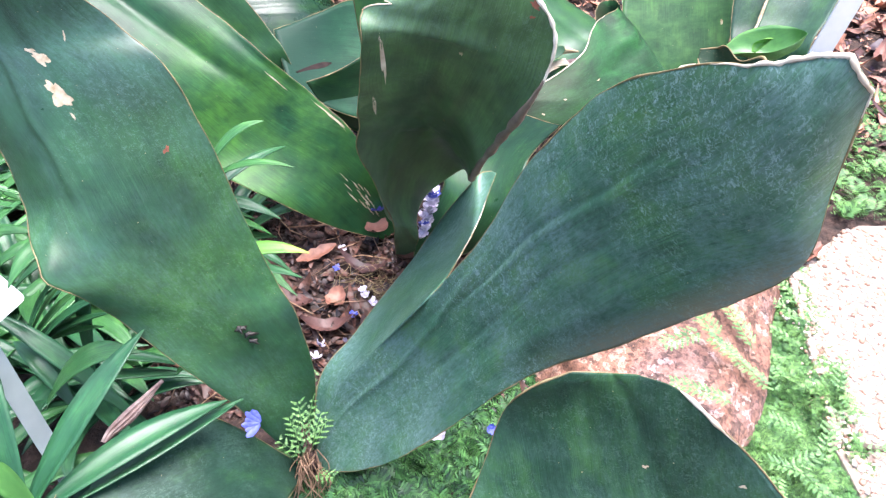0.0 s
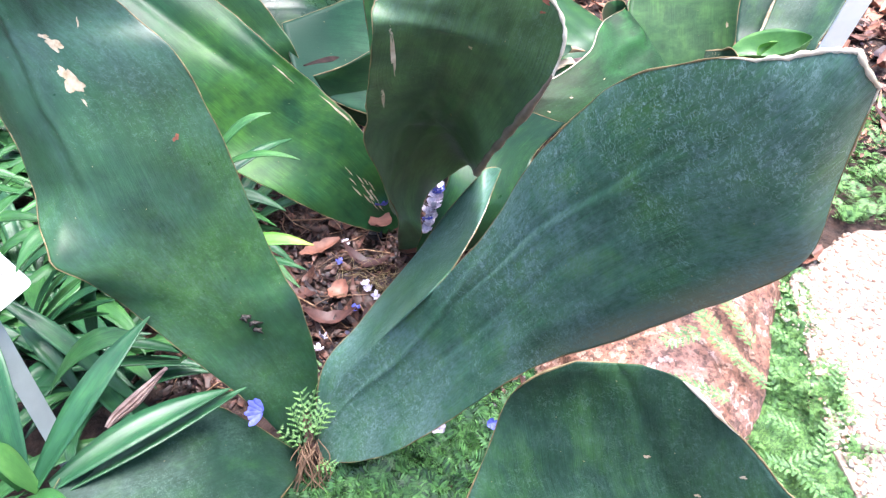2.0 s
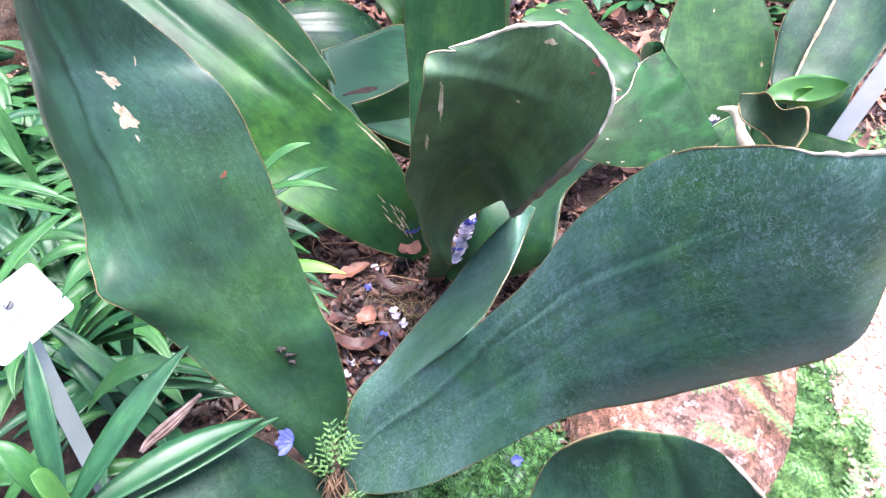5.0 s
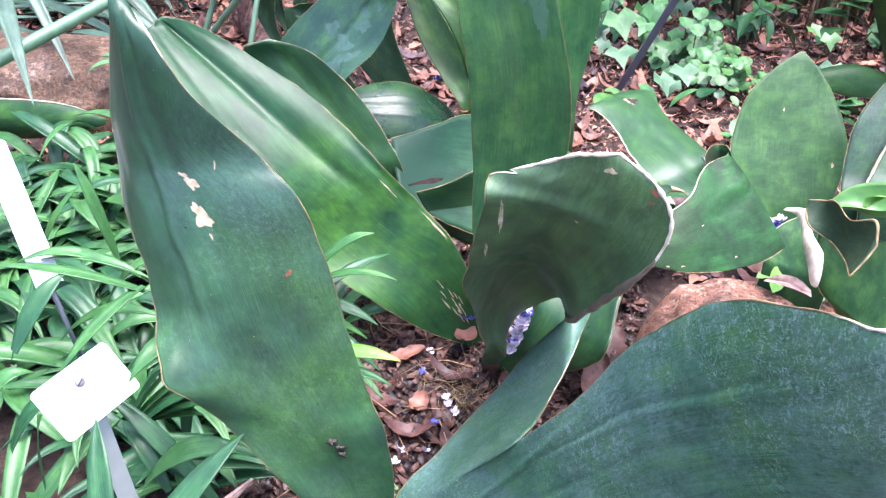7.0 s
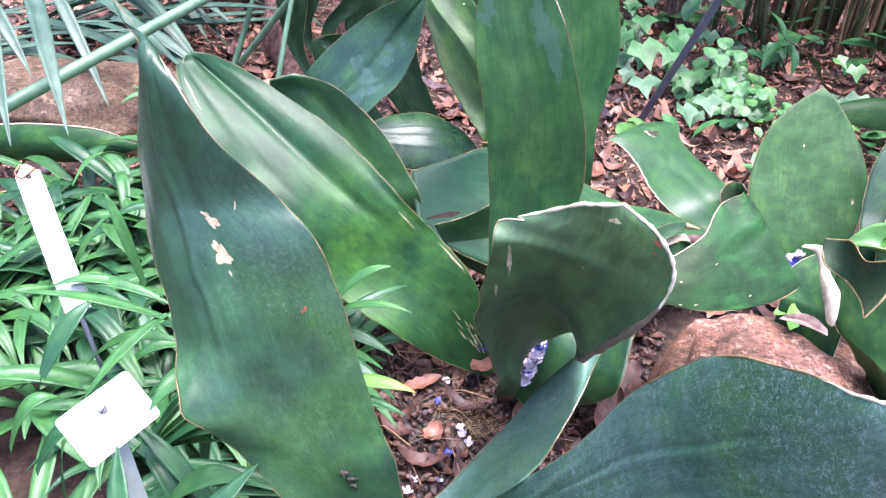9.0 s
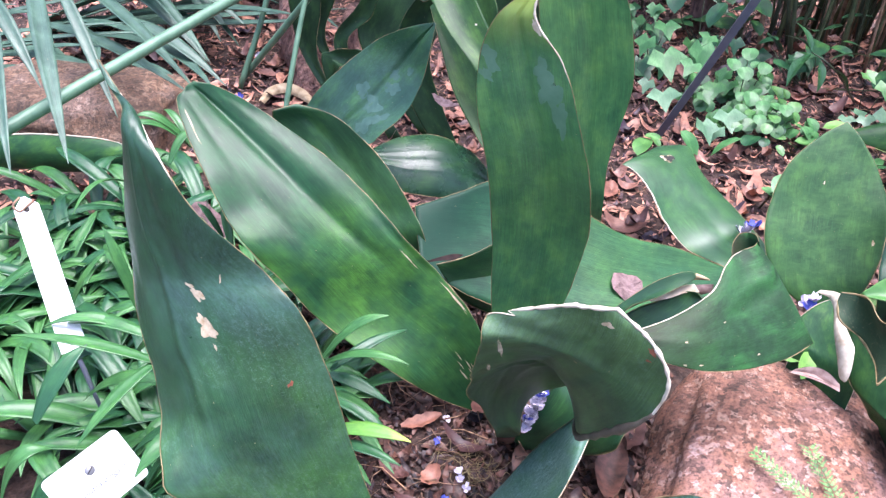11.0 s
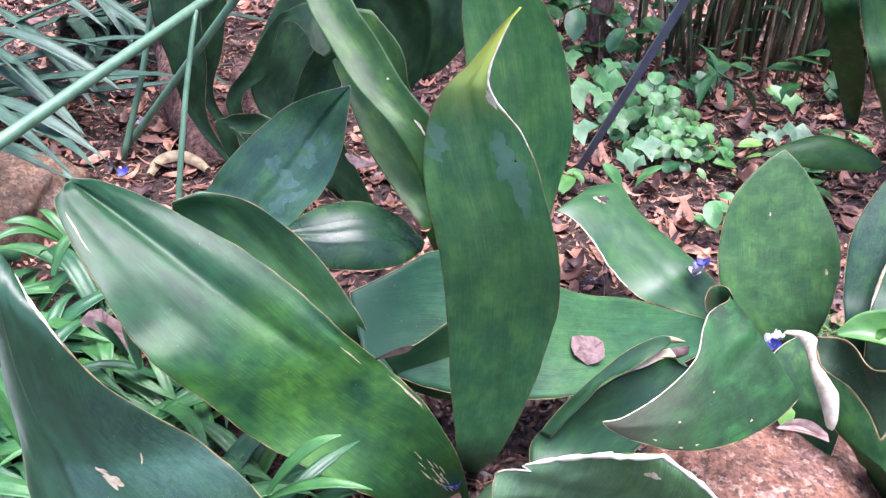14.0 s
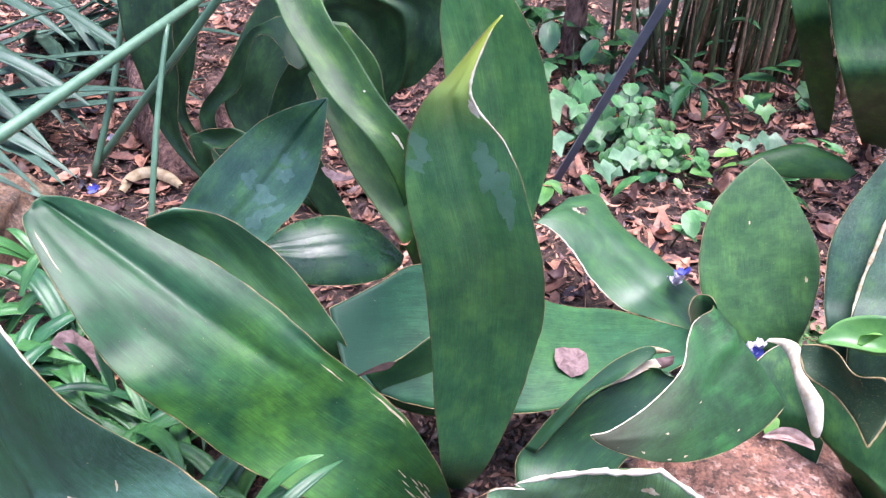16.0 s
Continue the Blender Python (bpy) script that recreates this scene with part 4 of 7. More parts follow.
plant = thing("broad_leaf_plant", (0.04, 1.34, 0), "tall green leaf standing behind the mottled upright one", "plant", "broad-leaved plants")
leaf_q = leaf(plant, "tall plain green leaf with a bright yellow-edged rim", M_UP, M_TAN, [
    (0.025, 1.34, 0, 0.025, 0, 0, 0), (0.013, 1.294, 0.2, 0.028, -0.003, 0.003, -0.006),
    (-0.006, 1.282, 0.311, 0.043, 0.002, 0.001, -0.01), (-0.015, 1.264, 0.456, 0.068, 0.005, 0.004, -0.012),
    (-0.038, 1.238, 0.591, 0.066, 0.002, 0, -0.012), (-0.06, 1.222, 0.68, 0.048, -0.007, -0.003, -0.008),
    (-0.07, 1.226, 0.745, 0.003, 0, 0, 0),
], creases=(([(0.3, 0.1), (0.9, 0.0)], 0.2, 0.004),))

plant = thing("broad_leaf_plant", (0.42, 1.26, 0), "broad upright pointed leaf with yellowish cross bands", "plant", "broad-leaved plants")
leaf_f = leaf(plant, "broad pointed leaf with faint yellow-green cross bands", M_BAND, M_TAN, [
    (0.437, 1.217, 0.119, 0.04, 0.002, 0.001, 0), (0.42, 1.232, 0.161, 0.076, 0.003, 0.005, -0.01),
    (0.416, 1.271, 0.211, 0.097, 0.006, 0.004, -0.014), (0.415, 1.313, 0.259, 0.095, 0.003, 0.009, -0.014),
    (0.415, 1.36, 0.311, 0.072, 0.002, 0.003, -0.01), (0.422, 1.399, 0.346, 0.034, -0.001, 0.002, -0.004),
    (0.43, 1.422, 0.366, 0.001, 0, 0, 0),
])

plant = thing("broad_leaf_plant", (0.24, 1, 0), "fan-shaped folded green leaf resting on the boulder", "plant", "broad-leaved plants")
leaf_g = leaf(plant, "folded fan-shaped leaf with curled top and pale edge", M_DULL, M_TAN, [
    (0.2985, 1.0056, 0.3048, 0.0465, -0.0378, -0.0511, 0), (0.2801, 0.9866, 0.3017, 0.0371, -0.0446, -0.0536, -0.004),
    (0.2458, 0.9636, 0.2999, 0.0244, -0.0577, -0.048, -0.008), (0.2077, 0.9299, 0.3059, 0.0014, -0.064, -0.038, -0.01),
    (0.17, 0.896, 0.309, -0.018, -0.05, -0.025, -0.01), (0.124, 0.87, 0.313, -0.019, -0.029, -0.01, -0.006),
    (0.085, 0.85, 0.321, -0.008, -0.008, -0.003, -0.002), (0.067, 0.844, 0.327, 0.001, -0.001, -0.001, 0),
], creases=(([(0.02, -0.5), (0.35, -0.35)], 0.12, -0.004), ([(0.05, -0.2), (0.4, 0.0)], 0.14, 0.003), ([(0.3, 0.5), (0.8, 0.4)], 0.2, -0.002)))
leaf_roll = leaf(plant, "curled tip of the folded leaf", M_DULL, M_TAN, [
    (0.2538, 1.0395, 0.3497, 0.0034, -0.0004, -0.0091, 0), (0.2509, 1.0485, 0.3435, 0.0039, -0.0047, -0.0167, 0),
    (0.2417, 1.0555, 0.3364, 0.004, -0.0085, -0.0186, 0), (0.2301, 1.0481, 0.3369, 0.0057, -0.007, -0.0182, 0),
    (0.2208, 1.033, 0.3379, 0.0044, -0.0053, -0.0117, 0), (0.2181, 1.018, 0.3387, 0.0025, -0.0004, -0.0058, 0),
], thick=.002)

plant = thing("broad_leaf_plant", (0.3, 1.35, 0), "arching green leaf with a chewed hole, bent to the ground", "plant", "broad-leaved plants")
leaf_m = leaf(plant, "arched leaf with a small chewed hole near its tip", M_SHEEN, M_TAN, [
    (0.3374, 1.2704, 0.1112, 0.0265, 0.0274, 0.0025, 0), (0.309, 1.309, 0.132, 0.042, 0.038, -0.001, 0),
    (0.257, 1.33, 0.154, 0.058, 0.048, 0.003, 0.012), (0.213, 1.402, 0.16, 0.054, 0.054, 0.004, 0.014),
    (0.181, 1.482, 0.17, 0.046, 0.054, 0.004, 0.012), (0.152, 1.542, 0.176, 0.052, 0.059, 0.003, 0.008),
    (0.108, 1.543, 0.179, 0.036, 0.045, 0, 0),
], creases=(([(0.0, 0.0), (0.9, 0.0)], 0.2, 0.002),))

plant = thing("broad_leaf_plant", (0.47, 1.05, 0), "ragged group of damaged leaves with dried curled margins", "plant", "broad-leaved plants")
leaf_n = leaf(plant, "green leaf with a bleached dry curled margin", M_GREEN, M_PALE, [
    (0.41, 1.045, 0, 0.04, -0.035, 0, 0), (0.403, 1.048, 0.134, 0.038, -0.039, 0.005, -0.008),
    (0.408, 1.094, 0.155, 0.037, -0.04, 0.012, -0.01), (0.426, 1.141, 0.168, 0.025, -0.02, 0.006, -0.006),
    (0.434, 1.166, 0.177, 0.007, -0.005, 0.002, 0),
])
leaf_o = leaf(plant, "dark green leaf lying against the boulder", M_BACK, M_TAN, [
    (0.56, 0.95, 0.005, 0.04, -0.07, -0.005, 0), (0.4725, 0.9258, 0.139, 0.0051, -0.054, 0.0148, -0.006),
    (0.4684, 0.9433, 0.1669, 0.0387, -0.0634, 0.0139, -0.008), (0.4812, 0.9835, 0.2041, 0.06, -0.0617, 0.0146, -0.008),
    (0.4917, 1.0326, 0.238, 0.0673, -0.0517, 0.0109, 0),
], wave=.004)
leaf_spot = leaf(plant, "grey-green torn flap speckled with tan scars and pale border", M_SPOT, M_TAN, [
    (0.3794, 1.0388, 0.2841, 0.0014, 0.0041, 0.0055, 0), (0.3919, 1.0236, 0.2798, 0.0097, 0.0116, 0.0155, 0.006),
    (0.4031, 0.9924, 0.2875, -0.0012, 0.0076, 0.0274, 0.008), (0.4113, 0.9528, 0.2881, -0.001, 0.0093, 0.0254, 0.008),
    (0.4192, 0.9197, 0.3019, 0.0111, 0.0138, 0.0311, 0.006), (0.4143, 0.8888, 0.2979, 0.0148, 0.0132, 0.0174, 0),
], rim=.0016)
leaf_vb = leaf(plant, "broad green leaf with a ragged pale edge", M_DARK, M_TAN, [
    (0.58, 1.07, 0, 0.04, -0.01, 0, 0), (0.526, 1.094, 0.235, 0.037, -0.018, 0.007, -0.01),
    (0.554, 1.145, 0.295, 0.046, -0.019, 0.014, -0.012), (0.587, 1.191, 0.339, 0.05, -0.017, 0.016, -0.012),
    (0.615, 1.245, 0.395, 0.039, -0.018, 0.017, -0.01), (0.63, 1.292, 0.45, 0.002, 0, 0, 0),
])
leaf_v = leaf(plant, "upright blue-green leaf at the edge of the clump", M_DARK, M_TAN, [
    (0.565, 1.11, 0, 0.035, -0.01, 0, 0), (0.514, 1.117, 0.208, 0.04, -0.017, 0, -0.01),
    (0.529, 1.173, 0.275, 0.055, -0.014, 0.013, -0.012), (0.547, 1.229, 0.334, 0.059, -0.012, 0.015, -0.012),
    (0.563, 1.281, 0.387, 0.039, -0.006, 0.024, -0.008), (0.602, 1.342, 0.451, 0.003, 0, 0, 0),
])
leaf_curl = leaf(plant, "bleached curled strip of dry leaf edge", M_PALE, M_PALE, [
    (0.3935, 1.1517, 0.2007, 0.0025, 0.0014, 0.0017, 0), (0.4098, 1.1385, 0.2074, 0.0037, 0.0034, 0.0045, -0.003),
    (0.4136, 1.1074, 0.2156, 0.0063, 0.0017, 0.0105, -0.005), (0.4042, 1.0581, 0.2163, 0.0052, -0.0006, 0.0074, -0.004),
    (0.4042, 1.0195, 0.2144, 0.008, 0.0009, 0.0093, -0.006), (0.4072, 1.0012, 0.2062, 0.0081, 0.0032, 0.0125, -0.006),
    (0.4097, 0.9865, 0.1861, 0.0056, -0.0003, 0.0079, -0.003), (0.4139, 0.9841, 0.1742, 0.0019, 0.0007, 0.0009, 0),
], thick=.002)
leaf_husk = leaf(plant, "pale brown crumpled dead leaf end on the boulder", M_DRYSTRAP, M_DEAD, [
    (0.3381, 0.9799, 0.1825, 0.0045, 0.0022, 0.0028, 0), (0.3621, 0.9833, 0.182, 0.0036, 0.0082, 0.0034, 0.006),
    (0.386, 0.9812, 0.178, 0.0014, 0.0088, 0.0043, 0.01), (0.4062, 0.9746, 0.1681, 0.0007, 0.0065, 0.0013, 0),
], thick=.002, creases=(([(0.1, 0.0), (0.5, 0.3), (0.9, -0.1)], 0.2, 0.004), ([(0.3, -0.6), (0.9, -0.2)], 0.15, -0.003)), wave=.004)
leaf_pup = leaf(plant, "young bright green rolled leaf", M_LIGHT, M_LIGHT, [
    (0.428, 1.088, 0.255, 0.002, -0.001, -0.001, 0), (0.453, 1.077, 0.281, -0.004, -0.023, -0.004, -0.022),
    (0.485, 1.059, 0.298, -0.007, -0.032, -0.006, -0.034), (0.513, 1.048, 0.308, -0.007, -0.023, -0.003, -0.022),
    (0.529, 1.037, 0.318, 0.001, -0.001, -0.001, 0),
])
leaf_bud = leaf(plant, "small pale inner leaf rolled in the young one", M_YOUNG, M_YOUNG, [
    (0.468, 1.059, 0.276, 0.003, -0.001, -0.001, 0), (0.473, 1.058, 0.289, 0.006, -0.006, 0.001, -0.008),
    (0.48, 1.055, 0.297, 0.005, -0.003, 0, -0.006), (0.487, 1.05, 0.303, 0.001, 0, 0, 0),
], thick=.002)

plant = thing("broad_leaf_plant", (-0.2, 1.5, 0), "tall back clump of long green leaves", "plant", "broad-leaved plants")
leaf_ta = leaf(plant, "long strap-like leaf with white blemishes", M_LONG, M_GREEN, [
    (-0.12, 1.46, 0, 0.02, -0.01, 0, 0), (-0.15, 1.425, 0.266, 0.025, 0, 0.007, -0.008),
    (-0.186, 1.437, 0.37, 0.037, -0.002, 0.004, -0.012), (-0.258, 1.494, 0.433, 0.044, -0.003, 0.002, -0.014),
    (-0.312, 1.558, 0.488, 0.046, -0.003, 0.002, -0.014), (-0.359, 1.617, 0.537, 0.043, -0.004, 0.002, -0.012),
    (-0.417, 1.739, 0.622, 0.043, -0.004, 0.001, -0.008), (-0.48, 1.848, 0.697, 0.003, 0, 0, 0),
], rim=0.0004)
leaf_tb = leaf(plant, "narrow green leaf below the long one", M_LONG, M_TAN, [
    (-0.115, 1.45, 0, 0.015, 0, 0, 0), (-0.154, 1.379, 0.203, 0.014, 0.001, 0.009, -0.006),
    (-0.198, 1.43, 0.259, 0.028, 0.001, 0.009, -0.01), (-0.25, 1.493, 0.312, 0.031, 0.003, 0.011, -0.01),
    (-0.3, 1.564, 0.361, 0.024, -0.001, 0.006, -0.008), (-0.363, 1.643, 0.413, 0.003, 0.002, 0.002, 0),
], rim=0.0004)
leaf_tc = leaf(plant, "green leaf half hidden behind the long one", M_LONG, M_TAN, [
    (-0.17, 1.65, 0, 0.03, 0, 0, 0), (-0.21, 1.697, 0.209, 0.042, 0.005, 0.005, -0.01),
    (-0.26, 1.727, 0.319, 0.036, -0.004, -0.007, -0.012), (-0.293, 1.76, 0.399, 0.049, -0.005, -0.009, -0.012),
    (-0.332, 1.801, 0.457, 0.023, -0.001, -0.002, 0),
], rim=0.0004)
leaf_td = leaf(plant, "broad dark leaf seen from its underside", M_BACKSHADE, M_TAN, [
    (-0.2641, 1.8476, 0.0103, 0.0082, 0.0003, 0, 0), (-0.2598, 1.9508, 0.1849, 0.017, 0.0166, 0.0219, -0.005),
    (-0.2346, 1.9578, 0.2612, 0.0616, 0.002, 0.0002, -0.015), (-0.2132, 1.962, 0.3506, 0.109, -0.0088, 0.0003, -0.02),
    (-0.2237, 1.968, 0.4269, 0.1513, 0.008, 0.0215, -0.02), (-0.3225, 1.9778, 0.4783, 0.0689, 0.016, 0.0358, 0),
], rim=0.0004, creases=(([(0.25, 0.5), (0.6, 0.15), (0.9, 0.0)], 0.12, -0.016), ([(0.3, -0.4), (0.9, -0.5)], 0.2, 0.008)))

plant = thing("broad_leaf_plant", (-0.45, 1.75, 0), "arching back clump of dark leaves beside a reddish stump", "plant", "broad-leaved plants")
leaf_te = leaf(plant, "arching leaf with pale damaged edge, bent over", M_BACKSHADE, M_TAN, [
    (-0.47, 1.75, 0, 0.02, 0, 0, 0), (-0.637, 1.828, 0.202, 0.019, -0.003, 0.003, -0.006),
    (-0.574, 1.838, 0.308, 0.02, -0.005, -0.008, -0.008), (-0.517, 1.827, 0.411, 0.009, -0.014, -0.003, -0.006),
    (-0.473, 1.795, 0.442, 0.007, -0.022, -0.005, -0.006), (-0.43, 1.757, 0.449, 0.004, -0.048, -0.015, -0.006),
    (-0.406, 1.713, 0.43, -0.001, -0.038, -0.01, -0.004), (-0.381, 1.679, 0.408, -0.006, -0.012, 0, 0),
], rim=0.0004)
leaf_tf = leaf(plant, "upright dark green leaf in shade", M_BACKSHADE, M_TAN, [
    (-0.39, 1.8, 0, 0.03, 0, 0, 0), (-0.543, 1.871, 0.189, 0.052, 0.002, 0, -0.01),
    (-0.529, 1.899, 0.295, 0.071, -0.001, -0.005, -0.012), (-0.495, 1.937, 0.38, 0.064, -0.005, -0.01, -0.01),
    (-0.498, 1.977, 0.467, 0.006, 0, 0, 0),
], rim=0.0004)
leaf_tg = leaf(plant, "dark green leaf leaning out", M_BACKSHADE, M_TAN, [
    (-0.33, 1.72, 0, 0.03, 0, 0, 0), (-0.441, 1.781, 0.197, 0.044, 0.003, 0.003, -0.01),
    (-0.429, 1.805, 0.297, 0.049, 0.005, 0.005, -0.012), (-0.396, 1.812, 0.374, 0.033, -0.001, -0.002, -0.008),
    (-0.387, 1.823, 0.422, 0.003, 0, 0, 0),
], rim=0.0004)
leaf_th = leaf(plant, "small curled leaf at the foot of the clump", M_BACKSHADE, M_TAN, [
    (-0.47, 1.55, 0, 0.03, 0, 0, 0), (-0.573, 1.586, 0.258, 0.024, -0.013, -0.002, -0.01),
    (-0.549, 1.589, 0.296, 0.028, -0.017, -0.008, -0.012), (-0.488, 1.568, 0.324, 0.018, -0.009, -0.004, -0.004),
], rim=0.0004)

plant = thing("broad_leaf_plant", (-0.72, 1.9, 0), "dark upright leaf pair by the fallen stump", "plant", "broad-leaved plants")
leaf_ua = leaf(plant, "tall narrow dark leaf", M_BACKSHADE, M_TAN, [
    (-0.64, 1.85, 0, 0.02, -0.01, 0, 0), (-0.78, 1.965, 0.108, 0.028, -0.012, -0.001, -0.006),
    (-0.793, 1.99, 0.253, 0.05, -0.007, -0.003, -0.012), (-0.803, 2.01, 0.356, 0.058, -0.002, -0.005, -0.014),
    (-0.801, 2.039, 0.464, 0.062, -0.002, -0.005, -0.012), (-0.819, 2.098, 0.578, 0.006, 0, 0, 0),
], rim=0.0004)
leaf_ub = leaf(plant, "second tall dark leaf", M_BACKSHADE, M_TAN, [
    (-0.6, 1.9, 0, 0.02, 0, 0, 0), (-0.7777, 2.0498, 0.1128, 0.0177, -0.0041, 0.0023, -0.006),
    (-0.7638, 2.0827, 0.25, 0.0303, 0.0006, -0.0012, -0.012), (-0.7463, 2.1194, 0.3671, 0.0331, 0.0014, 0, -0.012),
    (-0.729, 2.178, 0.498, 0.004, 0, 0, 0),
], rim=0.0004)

plant = thing("broad_leaf_plant", (0.85, 1.75, 0), "tall dark leaves at the shaded far edge of the bed", "plant", "broad-leaved plants")
leaf_xa = leaf(plant, "tall narrow dark leaf in deep shade", M_BACK, M_DARK, [
    (1.015, 2.35, 0, 0.015, 0, 0, 0), (0.985, 2.281, -0.026, 0.011, 0.002, 0.003, -0.004),
    (0.826, 2.087, 0.224, 0.039, -0.003, -0.006, -0.012), (0.691, 1.921, 0.409, 0.038, -0.002, -0.005, -0.012),
    (0.659, 1.947, 0.514, 0.036, 0.001, 0, -0.01), (0.639, 1.996, 0.615, 0.004, 0, 0, 0),
], rim=0.0004)
leaf_xb = leaf(plant, "broad dark leaf hanging into the bed", M_BACK, M_TAN, [
    (1.075, 2.2, 0, 0.025, 0, 0, 0), (0.985, 2.052, 0.085, 0.038, -0.009, -0.014, -0.01),
    (0.801, 1.763, 0.349, 0.081, -0.015, 0.002, -0.016), (0.77, 1.8, 0.453, 0.09, -0.008, 0.01, -0.016),
    (0.743, 1.837, 0.547, 0.081, -0.008, 0.003, -0.012), (0.717, 1.892, 0.639, 0.006, 0, 0, 0),
], rim=0.0004)

plant = thing("broad_leaf_plant", (0.62, 1.62, 0), "dull grey-green leaf bent flat on the litter", "plant", "broad-leaved plants")
leaf_w = leaf(plant, "dull grey-green leaf bent over the ground", M_BACK, M_TAN, [
    (0.812, 1.795, 0.123, 0.015, 0.01, 0.005, 0), (0.762, 1.801, 0.141, 0.032, 0.033, 0.01, 0.02),
    (0.68, 1.805, 0.158, 0.029, 0.045, 0.018, 0.03), (0.614, 1.803, 0.158, 0.026, 0.036, 0.006, 0.02),
    (0.558, 1.795, 0.157, 0.016, 0.012, -0.002, 0),
], rim=0.0004)

plant = thing("broad_leaf_plant", (-1.1, 1.1, 0), "single green leaf lying along the ground before a rock", "plant", "broad-leaved plants")
leaf_y = leaf(plant, "low green leaf with tan margin beside a rock", M_GREEN, M_TAN, [
    (-1.535, 1.335, 0.04, 0.004, 0.006, 0.02, 0), (-1.407, 1.344, 0.075, 0.001, 0.023, 0.045, -0.02),
    (-1.28, 1.372, 0.08, 0.02, -0.001, 0.05, -0.025), (-1.158, 1.403, 0.075, 0.009, 0.009, 0.045, -0.02),
    (-1.08, 1.443, 0.06, 0.006, 0.015, 0.03, -0.015), (-0.997, 1.459, 0.055, 0.001, 0.005, 0.005, 0),
])

# ---- marks on the leaves ----
scar(leaf_a, 0.606, 0.18, 0.010, 0.008)
scar(leaf_a, 0.586, 0.19, 0.026, 0.011)
scar(leaf_a, 0.540, 0.05, 0.014, 0.010)
scar(leaf_a, 0.525, 0.06, 0.026, 0.014)
scar(leaf_a, 0.496, 0.02, 0.009, 0.002)
scar(leaf_a, 0.622, 0.60, 0.016, 0.0015, turn=0.4)
scar(leaf_a, 0.418, 0.60, 0.010, 0.004, M_RUST, "rust_spot", turn=0.5)
crumbs = random.Random(4)
for v0, u0 in ((0.154, 0.24), (0.141, 0.27)):
    at0 = SURFACES[leaf_a.name][0]
    bits = []
    for k in range(9):
        q = at0(v0 + crumbs.uniform(-0.003, 0.003), u0 + crumbs.uniform(-0.045, 0.045), 0.001)
        d = Vector((crumbs.uniform(-1, 1), crumbs.uniform(-1, 1), crumbs.uniform(-0.4, 0.4))) * crumbs.uniform(0.004, 0.008)
        bits.append(tube([Vector(q) - d, Vector(q) + Vector((0, -0.002, 0.002)), Vector(q) + d], [0.0005, 0.0024, 0.0005], 5))
    part("dark_crust", join(*bits), M_BUG, leaf_a, "crumb of dark dry debris")
rim_strip(leaf_a, 0.80, 0.95, 1, 0.0014, M_PALE, "pale dry edge")
for k, (v, u, l, w) in enumerate([(0.10, 0.25, 0.030, 0.0022), (0.115, 0.02, 0.024, 0.002), (0.09, 0.1, 0.02, 0.002), (0.08, 0.35, 0.016, 0.002), (0.07, 0.15, 0.014, 0.002), (0.105, 0.45, 0.014, 0.002), (0.06, 0.3, 0.012, 0.002)]):
    scar(leaf_b, v, u, l, w)
scar(leaf_b, 0.40, 0.80, 0.030, 0.002)
scar(leaf_b, 0.28, 0.93, 0.07, 0.003)
scar(leaf_b, 0.80, -0.80, 0.07, 0.0018)
scar(leaf_k, 0.665, -0.775, 0.075, 0.0030, M_PALE, turn=-0.10)
scar(leaf_k, 0.56, -0.82, 0.045, 0.0026, M_PALE, turn=-0.05)
scar(leaf_k, 0.93, 0.3, 0.02, 0.008)
scar(leaf_k, 0.70, 0.1, 0.006, 0.003)
scar(leaf_k, 0.55, 0.2, 0.005, 0.003)
scar(leaf_k, 0.88, 0.90, 0.016, 0.006, M_RUST, "rust_spot")
scar(leaf_k, 0.85, 0.78, 0.005, 0.004, M_RUST, "rust_spot")
rim_loop(leaf_k, 0.80, 0.68, 0.0018, M_PALE, "bleached rim")
rim_loop(leaf_r, 0.76, 0.93, 0.0015, M_PALE, "chewed bleached edge")
rim_strip(leaf_l, 0.62, 0.85, 1, 0.0016, M_PALE, "chewed pale edge")
for v, u in ((0.524, 0.2), (0.50, 0.8), (0.44, 0.42)):
    scar(leaf_l, v, u, 0.004, 0.0035)
rim_strip(leaf_e, 0.55, 0.92, 1, 0.0014, M_PALE, "pale torn edge")
scar(leaf_e, 0.70, 0.90, 0.045, 0.010, M_PALE, "torn_edge", "bleached torn patch")
for blade, v, u, l, w in ((leaf_e, 0.53, 0.50, 0.06, 0.028), (leaf_e, 0.57, 0.42, 0.05, 0.018), (leaf_e, 0.48, 0.62, 0.05, 0.016), (leaf_e, 0.60, -0.78, 0.05, 0.018), (leaf_e, 0.56, -0.82, 0.03, 0.010),
                         (leaf_c, 0.55, 0.30, 0.035, 0.030), (leaf_c, 0.60, 0.10, 0.030, 0.018), (leaf_c, 0.48, -0.25, 0.040, 0.022), (leaf_c, 0.42, 0.60, 0.040, 0.020), (leaf_c, 0.66, 0.45, 0.020, 0.014), (leaf_c, 0.45, 0.20, 0.045, 0.035), (leaf_c, 0.36, 0.45, 0.05, 0.03)):
    scar(blade, v, u, l, w, M_FILM2 if blade == leaf_e else M_FILM, "dull_film", "dull dried film patch", turn=0.5 * u)
rim_strip(leaf_g, 0.25, 1.0, -1, 0.0008, M_PALE, "pale dry edge")
for v, u in ((0.3, 0.8), (0.5, 0.9), (0.6, 0.4), (0.45, 0.1), (0.65, 0.85), (0.55, 0.95)):
    scar(leaf_g, v, u, 0.0035, 0.002)
scar(leaf_m, 0.80, 0.05, 0.034, 0.022, M_SCAR)
